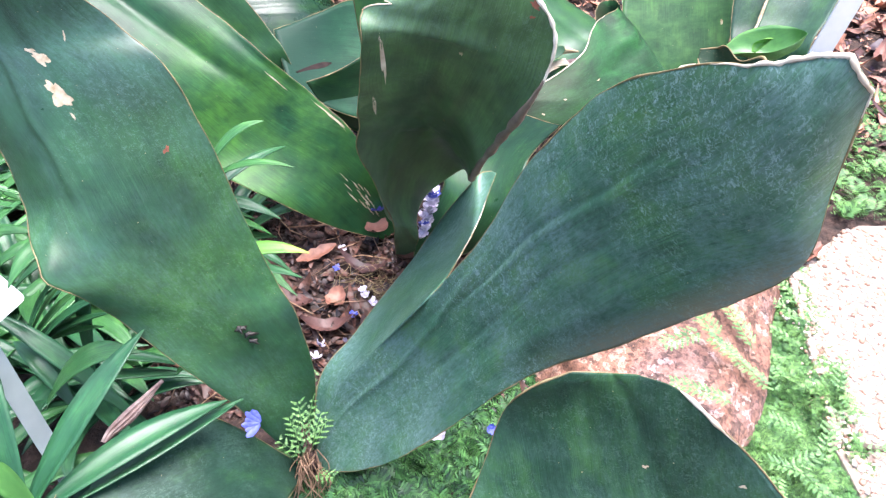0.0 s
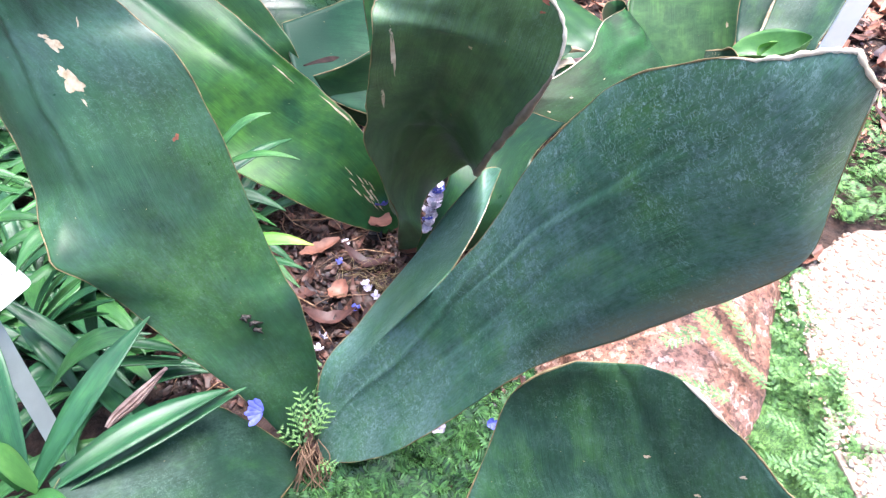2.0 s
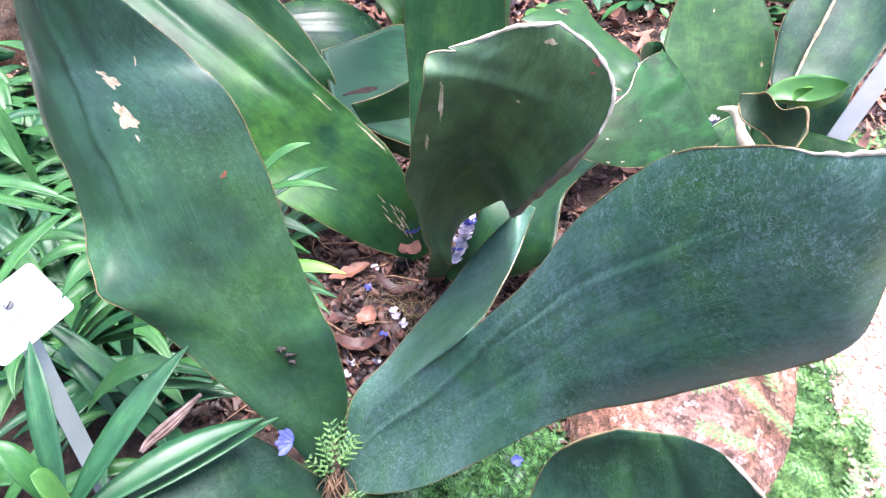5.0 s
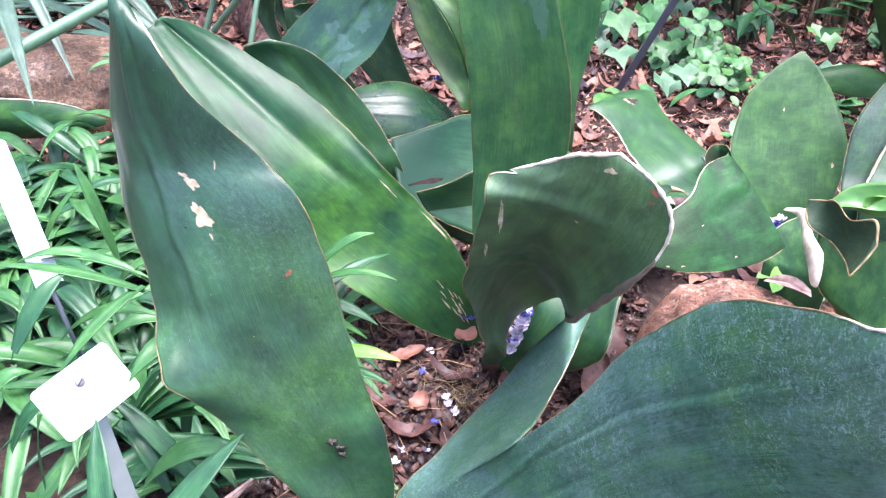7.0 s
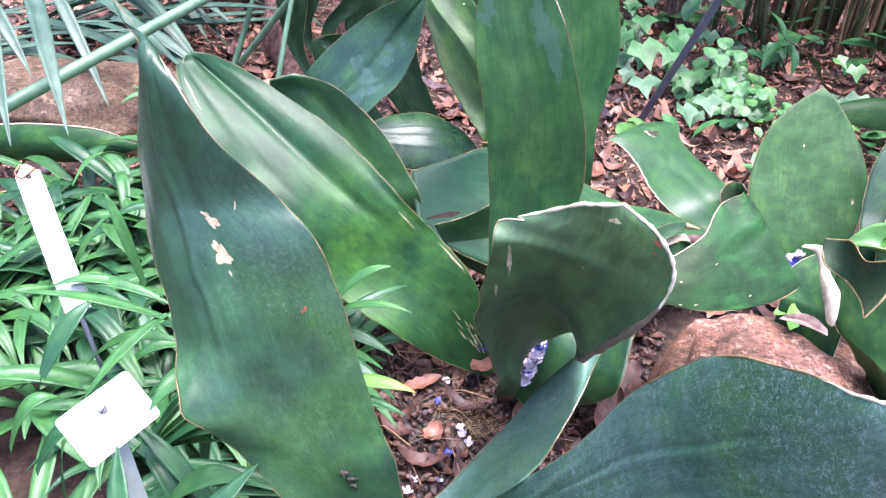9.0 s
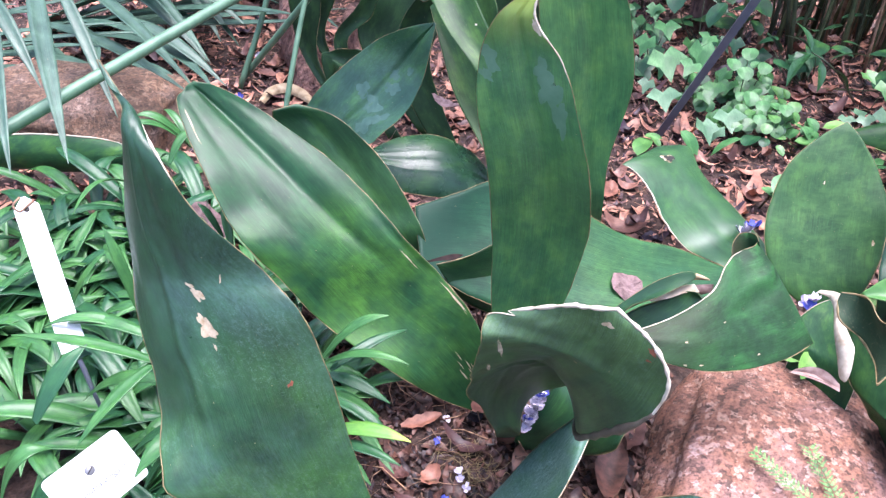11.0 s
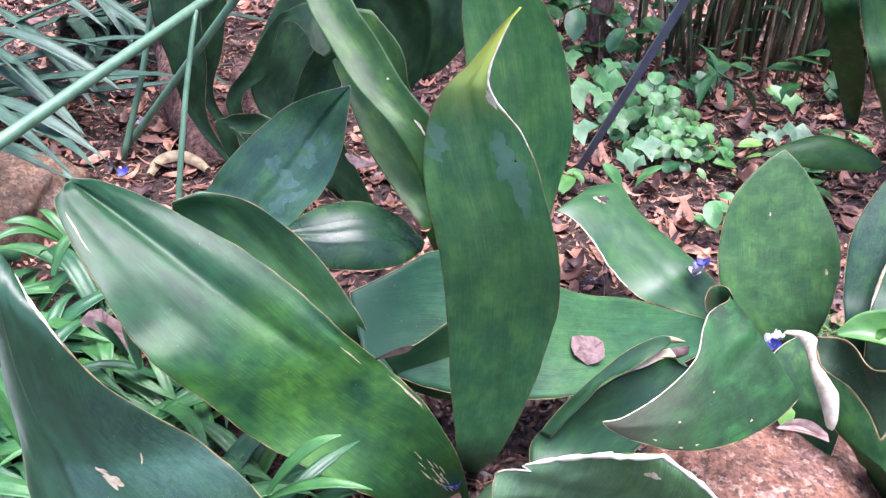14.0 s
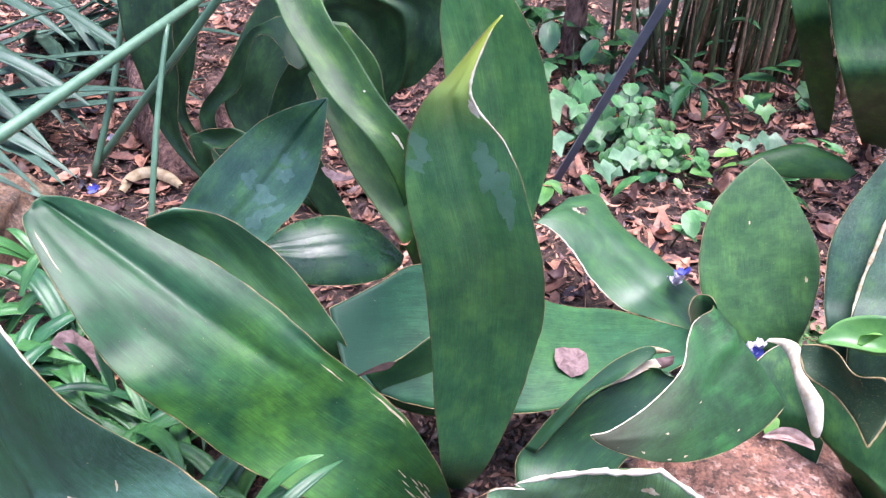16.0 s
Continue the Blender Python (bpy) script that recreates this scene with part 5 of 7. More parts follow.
# The hole's darkness is a patch painted on the blade, not an opening.
scar(leaf_m, 0.79, 0.08, 0.026, 0.018, M_BUG, "hole", "dark patch standing in for the chewed hole", lift=0.0016)
rim_strip(leaf_m, 0.3, 0.95, -1, 0.0014, M_PALE, "pale dry edge")
scar(leaf_ta, 0.30, 0.2, 0.04, 0.006, M_PALE)
scar(leaf_ta, 0.45, 0.5, 0.006, 0.004, M_PALE)
scar(leaf_f, 0.35, 0.8, 0.008, 0.004)
scar(leaf_f, 0.6, -0.1, 0.004, 0.003)
rim_strip(leaf_vb, 0.3, 0.85, -1, 0.0030, M_SCAR, "ragged tan edge")
scar(leaf_b, 0.13, 0.3, 0.02, 0.0016)
scar(leaf_b, 0.14, 0.12, 0.014, 0.0016)
scar(leaf_b, 0.12, 0.38, 0.012, 0.002)
scar(leaf_b, 0.16, 0.22, 0.016, 0.0014)
scar(leaf_b, 0.085, 0.22, 0.01, 0.003)
scar(leaf_b, 0.095, 0.34, 0.01, 0.003)
rim_strip(leaf_y, 0.2, 0.9, 1, 0.0022, M_PALE, "pale dry edge")
rim_strip(leaf_k, 0.50, 0.74, 1, 0.0045, M_CURL, "brown curled lower edge")
rim_strip(leaf_lobe, 0.50, 0.86, 1, 0.0008, M_PALE, "pale straight torn edge")


# ---- strap-leaved ground cover ----
def lance(s):
    """The breadth of a strap leaf from its sheath to its pointed tip."""
    return 0.42 + 0.58 * math.sin(math.pi * s / 0.9) if s < 0.45 else max(0.0, 1 - ((s - 0.45) / 0.55) ** 1.9)


def strap(base, yaw, length, width, rise, droop, seed):
    """A long narrow arching leaf with a shallow keel: (vertices, faces, uv)."""
    rnd = random.Random(seed)
    n, verts, faces, uvs = 11, [], [], []
    side = rnd.uniform(-0.3, 0.3)
    for i in range(n):
        s = i / (n - 1)
        run = length * s * (1 - 0.12 * s)
        z = rise * length * (s - droop * s * s)
        a = yaw + side * s * s
        p = Vector(base) + Vector((math.cos(a) * run, math.sin(a) * run, max(z, 0.004 - base[2] + 0.004)))
        w = max(0.5 * width * lance(s), 0.0006)
        e = Vector((-math.sin(a), math.cos(a), 0))
        for u in (-1, -0.45, 0, 0.45, 1):
            verts.append(p + e * w * u + Vector((0, 0, 0.42 * w * abs(u) ** 1.3)))
            uvs.append((u * w * 4, length * s * 4))
    for i in range(n - 1):
        for k in range(4):
            a = i * 5 + k
            faces.append((a, a + 5, a + 6, a + 1))
    m = len(verts)
    low = [v - Vector((0, 0, 0.0012)) for v in verts]
    faces += [tuple(m + j for j in q[::-1]) for q in faces]
    for i in range(n - 1):
        for a, flip in ((i * 5, 0), (i * 5 + 4, 1)):
            q = (a, a + m, a + m + 5, a + 5)
            faces.append(q[::-1] if flip else q)
    return verts + low, faces, uvs + uvs


def with_uv(ob, uvs):
    me = ob.data
    lay = me.uv_layers.new(name="UVMap")
    idx = np.zeros(len(me.loops), dtype=np.int32)
    me.loops.foreach_get("vertex_index", idx)
    lay.data.foreach_set("uv", np.array(uvs)[idx].ravel())
    return ob


def strap_plant(x, y, count, length, width, seed, z=0.0, material=None, label="", heading=None, spread=6.28):
    rnd = random.Random(seed)
    p = thing("strap_leaf_plant", (x, y, z), label or "low tuft of arching bright green strap leaves in the bed", "plant", "strap-leaved ground cover")
    for k in range(count):
        a = (heading or 0) + spread * (k + rnd.uniform(-0.35, 0.35)) / count - (spread / 2 if heading is not None else 0)
        ln = length * rnd.uniform(0.6, 1.1)
        v, f, uvs = strap((x + 0.008 * math.cos(a), y + 0.008 * math.sin(a), z + 0.005 + 0.002 * k), a, ln, width * rnd.uniform(0.75, 1.15), rnd.uniform(0.5, 1.3), rnd.uniform(0.6, 0.95), seed * 50 + k)
        with_uv(part("leaf", (v, f), material or (M_STRAP if rnd.random() < 0.65 else M_STRAP2), p), uvs)
    return p


tufts = random.Random(11)
for k in range(64):
    tx, ty = tufts.uniform(-1.15, -0.30), tufts.uniform(0.40, 1.28)
    if (ty < 0.64 and (tx > -0.5 or k % 3)) or (tx > -0.40 and ty < 0.68) or (tx > -0.5 and ty > 1.1) or (tx < -0.85 and ty > 1.2):
        continue
    strap_plant(tx, ty, tufts.randint(8, 12), tufts.uniform(0.19, 0.29), tufts.uniform(0.024, 0.034), tufts.randint(1, 9999))

for tx, ty, seed in ((-0.80, 1.38, 71), (-0.92, 1.30, 72), (-1.02, 1.27, 73), (-0.74, 1.26, 74), (-0.88, 1.18, 75), (-1.08, 1.16, 76)):
    strap_plant(tx, ty, 10, 0.26, 0.034, seed)
for tx, ty, seed in ((-0.47, 0.625, 61), (-0.43, 0.60, 62), (-0.53, 0.66, 63)):
    strap_plant(tx, ty, 8, 0.20, 0.020, seed, material=M_STRAP2)

def strap_to(parent, base, tip, width, arch, material):
    """A strap leaf from its sheath to its tip, arched upward."""
    a, b = Vector(base), Vector(tip)
    run = (b - a)
    e = Vector((-run.y, run.x, 0)).normalized()
    n, verts, faces, uvs = 12, [], [], []
    rnd = random.Random(int(abs(base[0]) * 1e4) + int(abs(tip[1]) * 1e4))
    roll = rnd.uniform(-0.35, 0.35)
    for i in range(n):
        s = i / (n - 1)
        p = a + run * s + Vector((0, 0, arch * 4 * s * (1 - s)))
        w = max(0.5 * width * lance(s), 0.0006)
        for u in (-1, -0.5, 0, 0.5, 1):
            verts.append(p + e * w * u + Vector((0, 0, 0.35 * w * abs(u) + roll * w * u)))
            uvs.append((u * w * 4, run.length * s * 4))
    for i in range(n - 1):
        for k in range(4):
            c = i * 5 + k
            faces.append((c, c + 5, c + 6, c + 1))
    m = len(verts)
    low = [v - Vector((0, 0, 0.0012)) for v in verts]
    faces += [tuple(m + j for j in q[::-1]) for q in faces]
    for i in range(n - 1):
        for c, flip in ((i * 5, 0), (i * 5 + 4, 1)):
            q = (c, c + m, c + m + 5, c + 5)
            faces.append(q[::-1] if flip else q)
    with_uv(part("leaf", (verts + low, faces), material, parent), uvs + uvs)


tuft = thing("strap_leaf_plant", (-0.385, 0.380, 0.000), "tuft of long broad green strap leaves over a low dark leaf", "plant", "strap-leaved ground cover")
strap_to(tuft, (-0.389, 0.377, 0.166), (-0.300, 0.518, 0.255), 0.033, 0.010, M_STRAP2)
strap_to(tuft, (-0.373, 0.377, 0.166), (-0.230, 0.501, 0.162), 0.033, 0.012, M_STRAP2)
strap_to(tuft, (-0.364, 0.378, 0.160), (-0.216, 0.508, 0.155), 0.034, 0.002, M_STRAP2)
strap_to(tuft, (-0.396, 0.377, 0.166), (-0.452, 0.499, 0.271), 0.026, 0.015, M_STRAP2)
strap_to(tuft, (-0.400, 0.376, 0.164), (-0.452, 0.402, 0.239), 0.026, 0.020, M_STRAP)
strap_to(tuft, (-0.384, 0.375, 0.164), (-0.404, 0.371, 0.234), 0.028, 0.012, M_LIGHT)
strap_to(tuft, (-0.390, 0.372, 0.161), (-0.308, 0.309, 0.195), 0.026, 0.020, M_STRAP)
strap_to(tuft, (-0.398, 0.372, 0.161), (-0.386, 0.303, 0.188), 0.026, 0.020, M_STRAP)

tuft = thing("strap_leaf_plant", (-0.400, 0.520, 0.000), "dark strap leaves crossing behind the label stake", "plant", "strap-leaved ground cover")
strap_to(tuft, (-0.353, 0.520, 0.116), (-0.501, 0.576, 0.223), 0.022, 0.015, M_STRAP2)
strap_to(tuft, (-0.321, 0.595, 0.110), (-0.465, 0.568, 0.153), 0.022, 0.010, M_STRAP2)
strap_to(tuft, (-0.321, 0.587, 0.100), (-0.448, 0.543, 0.127), 0.018, 0.008, M_STRAP2)
strap_to(tuft, (-0.327, 0.601, 0.116), (-0.244, 0.575, 0.087), 0.016, 0.006, M_STRAP2)
strap_to(tuft, (-0.321, 0.587, 0.100), (-0.269, 0.595, 0.124), 0.016, 0.010, M_STRAP)

tuft = thing("strap_leaf_plant", (-0.500, 0.590, 0.000), "fan of narrow dark strap leaves low in the bed", "plant", "strap-leaved ground cover")
strap_to(tuft, (-0.515, 0.616, 0.103), (-0.394, 0.630, 0.193), 0.016, 0.010, M_STRAP2)
strap_to(tuft, (-0.515, 0.616, 0.103), (-0.413, 0.638, 0.202), 0.016, 0.010, M_STRAP)
strap_to(tuft, (-0.515, 0.616, 0.103), (-0.437, 0.642, 0.207), 0.016, 0.010, M_STRAP)
strap_to(tuft, (-0.515, 0.616, 0.103), (-0.400, 0.611, 0.157), 0.016, 0.010, M_STRAP)
strap_to(tuft, (-0.515, 0.616, 0.103), (-0.455, 0.639, 0.203), 0.016, 0.010, M_STRAP2)
strap_to(tuft, (-0.515, 0.616, 0.103), (-0.387, 0.615, 0.177), 0.016, 0.010, M_STRAP2)

tuft = thing("strap_leaf_plant", (-0.560, 0.720, 0.000), "pale green strap leaves lying across the white tag and plate", "plant", "strap-leaved ground cover")
strap_to(tuft, (-0.513, 0.732, 0.237), (-0.706, 0.698, 0.282), 0.024, 0.012, M_STRAP)
strap_to(tuft, (-0.373, 0.599, 0.303), (-0.415, 0.519, 0.313), 0.028, 0.020, M_STRAP)
strap_to(tuft, (-0.518, 0.736, 0.244), (-0.571, 0.601, 0.208), 0.024, 0.012, M_STRAP)
strap_to(tuft, (-0.639, 0.620, 0.215), (-0.604, 0.710, 0.277), 0.026, 0.012, M_STRAP2)

tuft = thing("strap_leaf_plant", (-0.312, 0.819, 0.000), "strap leaves reaching from under the big leaf", "plant", "strap-leaved ground cover")
strap_to(tuft, (-0.318, 0.805, 0.223), (-0.229, 0.836, 0.297), 0.017, 0.020, M_STRAP)
strap_to(tuft, (-0.317, 0.801, 0.217), (-0.190, 0.795, 0.254), 0.017, 0.020, M_STRAP)
strap_to(tuft, (-0.304, 0.798, 0.211), (-0.220, 0.892, 0.220), 0.015, 0.010, M_STRAP2)
strap_to(tuft, (-0.316, 0.806, 0.191), (-0.218, 0.792, 0.172), 0.018, 0.010, M_STRAP2)
strap_to(tuft, (-0.314, 0.792, 0.172), (-0.230, 0.778, 0.156), 0.016, 0.010, M_STRAP)

tuft = thing("strap_leaf_plant", (-0.304, 0.768, 0.000), "strap leaf turning yellow at its tip", "plant", "strap-leaved ground cover")
strap_to(tuft, (-0.300, 0.760, 0.128), (-0.179, 0.759, 0.140), 0.021, 0.012, M_YELLOW)
strap_to(tuft, (-0.298, 0.750, 0.116), (-0.187, 0.731, 0.121), 0.020, 0.010, M_STRAP2)
strap_to(tuft, (-0.297, 0.745, 0.109), (-0.225, 0.713, 0.089), 0.018, 0.010, M_STRAP)

tuft = thing("strap_leaf_plant", (-0.723, 0.884, 0.000), "bright strap leaves beside the big leaf's edge", "plant", "strap-leaved ground cover")
strap_to(tuft, (-0.744, 0.788, 0.206), (-0.530, 0.776, 0.221), 0.023, 0.030, M_STRAP)
strap_to(tuft, (-0.566, 0.804, 0.198), (-0.718, 0.762, 0.235), 0.020, 0.030, M_STRAP)
strap_to(tuft, (-0.626, 0.775, 0.137), (-0.511, 0.798, 0.246), 0.023, 0.030, M_STRAP)
strap_to(tuft, (-0.668, 0.734, 0.124), (-0.504, 0.734, 0.195), 0.025, 0.030, M_STRAP)
strap_to(tuft, (-0.704, 0.673, 0.134), (-0.607, 0.716, 0.254), 0.028, 0.030, M_STRAP2)
strap_to(tuft, (-0.742, 0.804, 0.161), (-0.668, 0.869, 0.298), 0.020, 0.020, M_STRAP)
strap_to(tuft, (-0.642, 0.871, 0.165), (-0.691, 0.903, 0.313), 0.018, 0.020, M_STRAP)
strap_to(tuft, (-0.766, 1.084, 0.263), (-0.792, 0.963, 0.276), 0.018, 0.030, M_STRAP)

tuft = thing("strap_leaf_plant", (-0.529, 0.556, 0.000), "strap leaves standing by the name plate", "plant", "strap-leaved ground cover")
strap_to(tuft, (-0.529, 0.478, 0.165), (-0.506, 0.491, 0.275), 0.028, 0.020, M_STRAP)
strap_to(tuft, (-0.464, 0.472, 0.147), (-0.476, 0.521, 0.212), 0.023, 0.010, M_STRAP2)
strap_to(tuft, (-0.438, 0.516, 0.133), (-0.314, 0.521, 0.217), 0.028, 0.030, M_STRAP)
strap_to(tuft, (-0.408, 0.517, 0.129), (-0.482, 0.570, 0.177), 0.021, 0.020, M_STRAP2)
strap_to(tuft, (-0.537, 0.640, 0.145), (-0.420, 0.643, 0.244), 0.025, 0.020, M_STRAP2)
strap_to(tuft, (-0.434, 0.605, 0.083), (-0.415, 0.645, 0.213), 0.023, 0.020, M_STRAP2)
strap_to(tuft, (-0.508, 0.603, 0.093), (-0.383, 0.608, 0.209), 0.023, 0.020, M_STRAP2)
strap_to(tuft, (-0.596, 0.517, 0.161), (-0.545, 0.566, 0.215), 0.025, 0.020, M_STRAP2)
strap_to(tuft, (-0.632, 0.528, 0.181), (-0.580, 0.577, 0.235), 0.025, 0.030, M_STRAP)

tuft = thing("strap_leaf_plant", (-0.690, 1.144, 0.000), "strap leaves behind the scarred leaf's tip", "plant", "strap-leaved ground cover")
strap_to(tuft, (-0.661, 1.126, 0.333), (-0.728, 1.095, 0.394), 0.018, 0.020, M_STRAP)
strap_to(tuft, (-0.660, 1.123, 0.329), (-0.728, 1.051, 0.387), 0.016, 0.030, M_STRAP)
strap_to(tuft, (-0.656, 1.124, 0.329), (-0.723, 1.167, 0.368), 0.015, 0.020, M_STRAP)
strap_to(tuft, (-0.662, 1.061, 0.333), (-0.641, 1.146, 0.352), 0.021, 0.020, M_STRAP)
strap_to(tuft, (-0.521, 0.964, 0.258), (-0.546, 1.009, 0.320), 0.016, 0.010, M_STRAP)
strap_to(tuft, (-0.546, 0.986, 0.259), (-0.584, 0.995, 0.312), 0.013, 0.010, M_STRAP2)



dry_strap = thing("dry_strap_leaf", (-0.349, 0.461, 0.160), "shrivelled pinkish brown dry strap leaf among green ones", "dry leaf", "fallen leaves")
leaf(dry_strap, "", M_DRYSTRAP, None, [(-0.3530, 0.4569, 0.1480, 0.0012, -0.0001, -0.0024, 0.004), (-0.3474, 0.4709, 0.1485, 0.0035, -0.0014, -0.0038, 0.004), (-0.3338, 0.4875, 0.1521, 0.0049, -0.0022, -0.0047, 0.004), (-0.3197, 0.5061, 0.1578, 0.0032, -0.0012, -0.0035, 0.004), (-0.3059, 0.5258, 0.1648, 0.0004, 0.0004, -0.0018, 0.004)], thick=0.002, wave=0.004, creases=(([(0.0, -0.3), (1.0, -0.1)], 0.2, 0.003), ([(0.0, 0.4), (1.0, 0.3)], 0.15, 0.002)))


# ---- moss and creeping spikemoss ----
def fronds(name, count, region, height, size, label, seed, material=None):
    """A mat of little feathery fronds."""
    rnd = random.Random(seed)
    verts, faces = [], []
    for _ in range(count):
        x, y = region(rnd)
        z = height(x, y)
        a, tilt, ln = rnd.uniform(0, 6.28), rnd.uniform(0.15, 0.9), rnd.uniform(*size)
        d = Vector((math.cos(a) * math.cos(tilt), math.sin(a) * math.cos(tilt), math.sin(tilt)))
        e = Vector((-math.sin(a), math.cos(a), rnd.uniform(-0.3, 0.3)))
        base = Vector((x, y, z))
        pairs = 7
        for k in range(pairs):
            s = (k + 1) / pairs
            p = base + d * ln * s + Vector((0, 0, -0.35 * ln * s * s))
            w = ln * 0.46 * math.sin(math.pi * min(1, 0.18 + 0.8 * s)) + 0.0008
            for sgn in (-1, 1):
                tip = p + e * sgn * w + d * ln * 0.12
                up = Vector((0, 0, 0.0012))
                i = len(verts)
                verts += [p - d * ln * 0.05, p + e * sgn * w * 0.55 - d * ln * 0.035 + up, tip, p + e * sgn * w * 0.5 + d * ln * 0.09 + up]
                faces.append((i, i + 1, i + 2, i + 3) if sgn > 0 else (i + 3, i + 2, i + 1, i))
    ob = part(name, (verts, faces), material or M_MOSS)
    return tagged(ob, label, "moss", kind="stuff")


def moss_mid(r):
    while True:
        x, y = r.uniform(-0.20, 0.17), r.uniform(0.30, 0.66)
        if y < 0.66 - 0.25 * max(0, -x) and not (x < -0.12 and y > 0.56):
            return x, y


def moss_edge(r):
    while True:
        y = r.uniform(0.44, 0.90)
        x = r.uniform(0.37, 0.52) + (y - 0.6) * 0.12
        if r.random() < 0.96:
            return x, y


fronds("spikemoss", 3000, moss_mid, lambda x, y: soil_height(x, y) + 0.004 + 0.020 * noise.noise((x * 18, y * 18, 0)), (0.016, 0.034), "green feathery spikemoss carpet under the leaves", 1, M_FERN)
fronds("spikemoss", 4200, moss_edge, lambda x, y: soil_height(x, y) + 0.010 + 0.014 * noise.noise((x * 12, y * 12, 4)), (0.009, 0.021), "bright green spikemoss strip between rock and path", 2)
fronds("spikemoss", 1500, lambda r: (r.uniform(0.55, 1.3), r.uniform(0.99, 1.45)), lambda x, y: soil_height(x, y) + 0.004, (0.018, 0.04), "green creeping ground cover beyond the path", 3)


# ---- litter ----
def curled(x, y, z, length, width, yaw, curl, rnd, n=6, cross=(-1, 0, 1)):
    """One dry fallen leaf: pointed, folded along its rib, curled and crumpled."""
    verts, faces = [], []
    tip, side, w1 = rnd.uniform(-0.5, 0.5), rnd.uniform(-0.35, 0.35), len(cross)
    for i in range(n):
        s = i / (n - 1)
        w = 0.5 * width * math.sin(math.pi * (0.06 + 0.9 * s)) ** 0.8 * rnd.uniform(0.85, 1.12)
        a = yaw + side * (s - 0.5)
        px, py = x + math.cos(a) * length * (s - 0.5), y + math.sin(a) * length * (s - 0.5)
        for u in cross:
            verts.append((px - math.sin(a) * w * u, py + math.cos(a) * w * u,
                          z + 0.004 + curl * (s - 0.5) ** 2 * length * 2 + abs(u) * w * (0.35 + tip * s) + u * w * tip * 0.4 + rnd.uniform(-0.06, 0.06) * width))
    for i in range(n - 1):
        for k in range(w1 - 1):
            a = i * w1 + k
            faces.append((a, a + 1, a + w1 + 1, a + w1))
    return verts, faces


def litter(name, count, region, size, label, seed, material, n=6):
    rnd = random.Random(seed)
    verts, faces = [], []
    for _ in range(count):
        x, y = region(rnd)
        ln = rnd.uniform(*size)
        v, f = curled(x, y, soil_height(x, y) + rnd.uniform(-0.002, 0.008), ln, ln * rnd.uniform(0.15, 0.55), rnd.uniform(0, 6.28), rnd.uniform(-0.6, 1.2), rnd, n)
        k = len(verts)
        verts += v
        faces += [tuple(i + k for i in q) for q in f]
    ob = part(name, (verts, faces), material)
    return tagged(ob, label, "leaf litter", kind="stuff")


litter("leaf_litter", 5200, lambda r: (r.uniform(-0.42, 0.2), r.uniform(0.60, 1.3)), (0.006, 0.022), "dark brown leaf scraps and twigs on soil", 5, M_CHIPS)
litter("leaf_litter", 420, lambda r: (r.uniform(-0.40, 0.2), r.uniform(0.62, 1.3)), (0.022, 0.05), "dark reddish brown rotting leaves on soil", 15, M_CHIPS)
for lx0, lx1, ly0, ly1, seed in ((-0.2, 1.7, 1.25, 3.3, 6), (-2.2, -0.2, 1.2, 3.6, 7)):
    litter("leaf_litter", 15000, lambda r: (r.uniform(lx0, lx1) + r.gauss(0, 0.35), 1.18 + abs(r.uniform(ly0, ly1) + r.gauss(0, 0.3) - 1.18)), (0.007, 0.026), "crumbled reddish brown leaf scraps over the bed", seed, M_LITTER, 4)
    litter("leaf_litter", 1900, lambda r: (r.uniform(lx0, lx1) + r.gauss(0, 0.35), 1.18 + abs(r.uniform(ly0, ly1) + r.gauss(0, 0.3) - 1.18)), (0.03, 0.085), "reddish brown fallen leaves over the bed", seed + 20, M_LITTER)


def twigs(name, count, region, seed, label):
    rnd = random.Random(seed)
    verts, faces = [], []
    for _ in range(count):
        x, y = region(rnd)
        a, ln = rnd.uniform(0, 6.28), rnd.uniform(0.02, 0.11)
        z = soil_height(x, y) + 0.006
        p = [(x, y, z + rnd.uniform(0, 0.012)), (x + ln * 0.5 * math.cos(a), y + ln * 0.5 * math.sin(a), z + rnd.uniform(0.002, 0.016)), (x + ln * math.cos(a + 0.2), y + ln * math.sin(a + 0.2), z + rnd.uniform(0, 0.012))]
        v, f = tube(p, [rnd.uniform(0.0006, 0.0018), 0.0005], 4)
        k = len(verts)
        verts += v
        faces += [tuple(i + k for i in q) for q in f]
    ob = part(name, (verts, faces), M_TWIG)
    tagged(ob, label, "twigs", kind="stuff")


twigs("twigs", 120, lambda r: (r.uniform(-0.35, 0.15), r.uniform(0.62, 1.0)), 31, "thin tan twigs and root threads on soil")
twigs("twigs", 800, lambda r: (r.uniform(-0.1, 1.5), r.uniform(1.35, 2.9)), 32, "thin dry twigs among fallen leaves")
twigs("twigs", 800, lambda r: (r.uniform(-1.7, -0.4), r.uniform(1.5, 3.0)), 33, "thin dry twigs among fallen leaves")


def root_threads():
    rnd = random.Random(64)
    geos = []
    for _ in range(70):
        x, y, a = -0.10 + rnd.gauss(0, 0.022), 0.835 + rnd.gauss(0, 0.022), rnd.uniform(0, 6.28)
        z, ln = soil_height(x, y) + 0.010, rnd.uniform(0.02, 0.05)
        geos.append(tube(spline([(x, y, z), (x + ln * 0.5 * math.cos(a), y + ln * 0.5 * math.sin(a), z + rnd.uniform(0.0, 0.014)), (x + ln * math.cos(a + 0.7), y + ln * math.sin(a + 0.7), z)], 3), [0.0005, 0.0003], 4))
    tagged(part("root_threads", join(*geos), M_TAN), "tuft of fine orange-brown root threads on soil", "roots", kind="stuff")


root_threads()


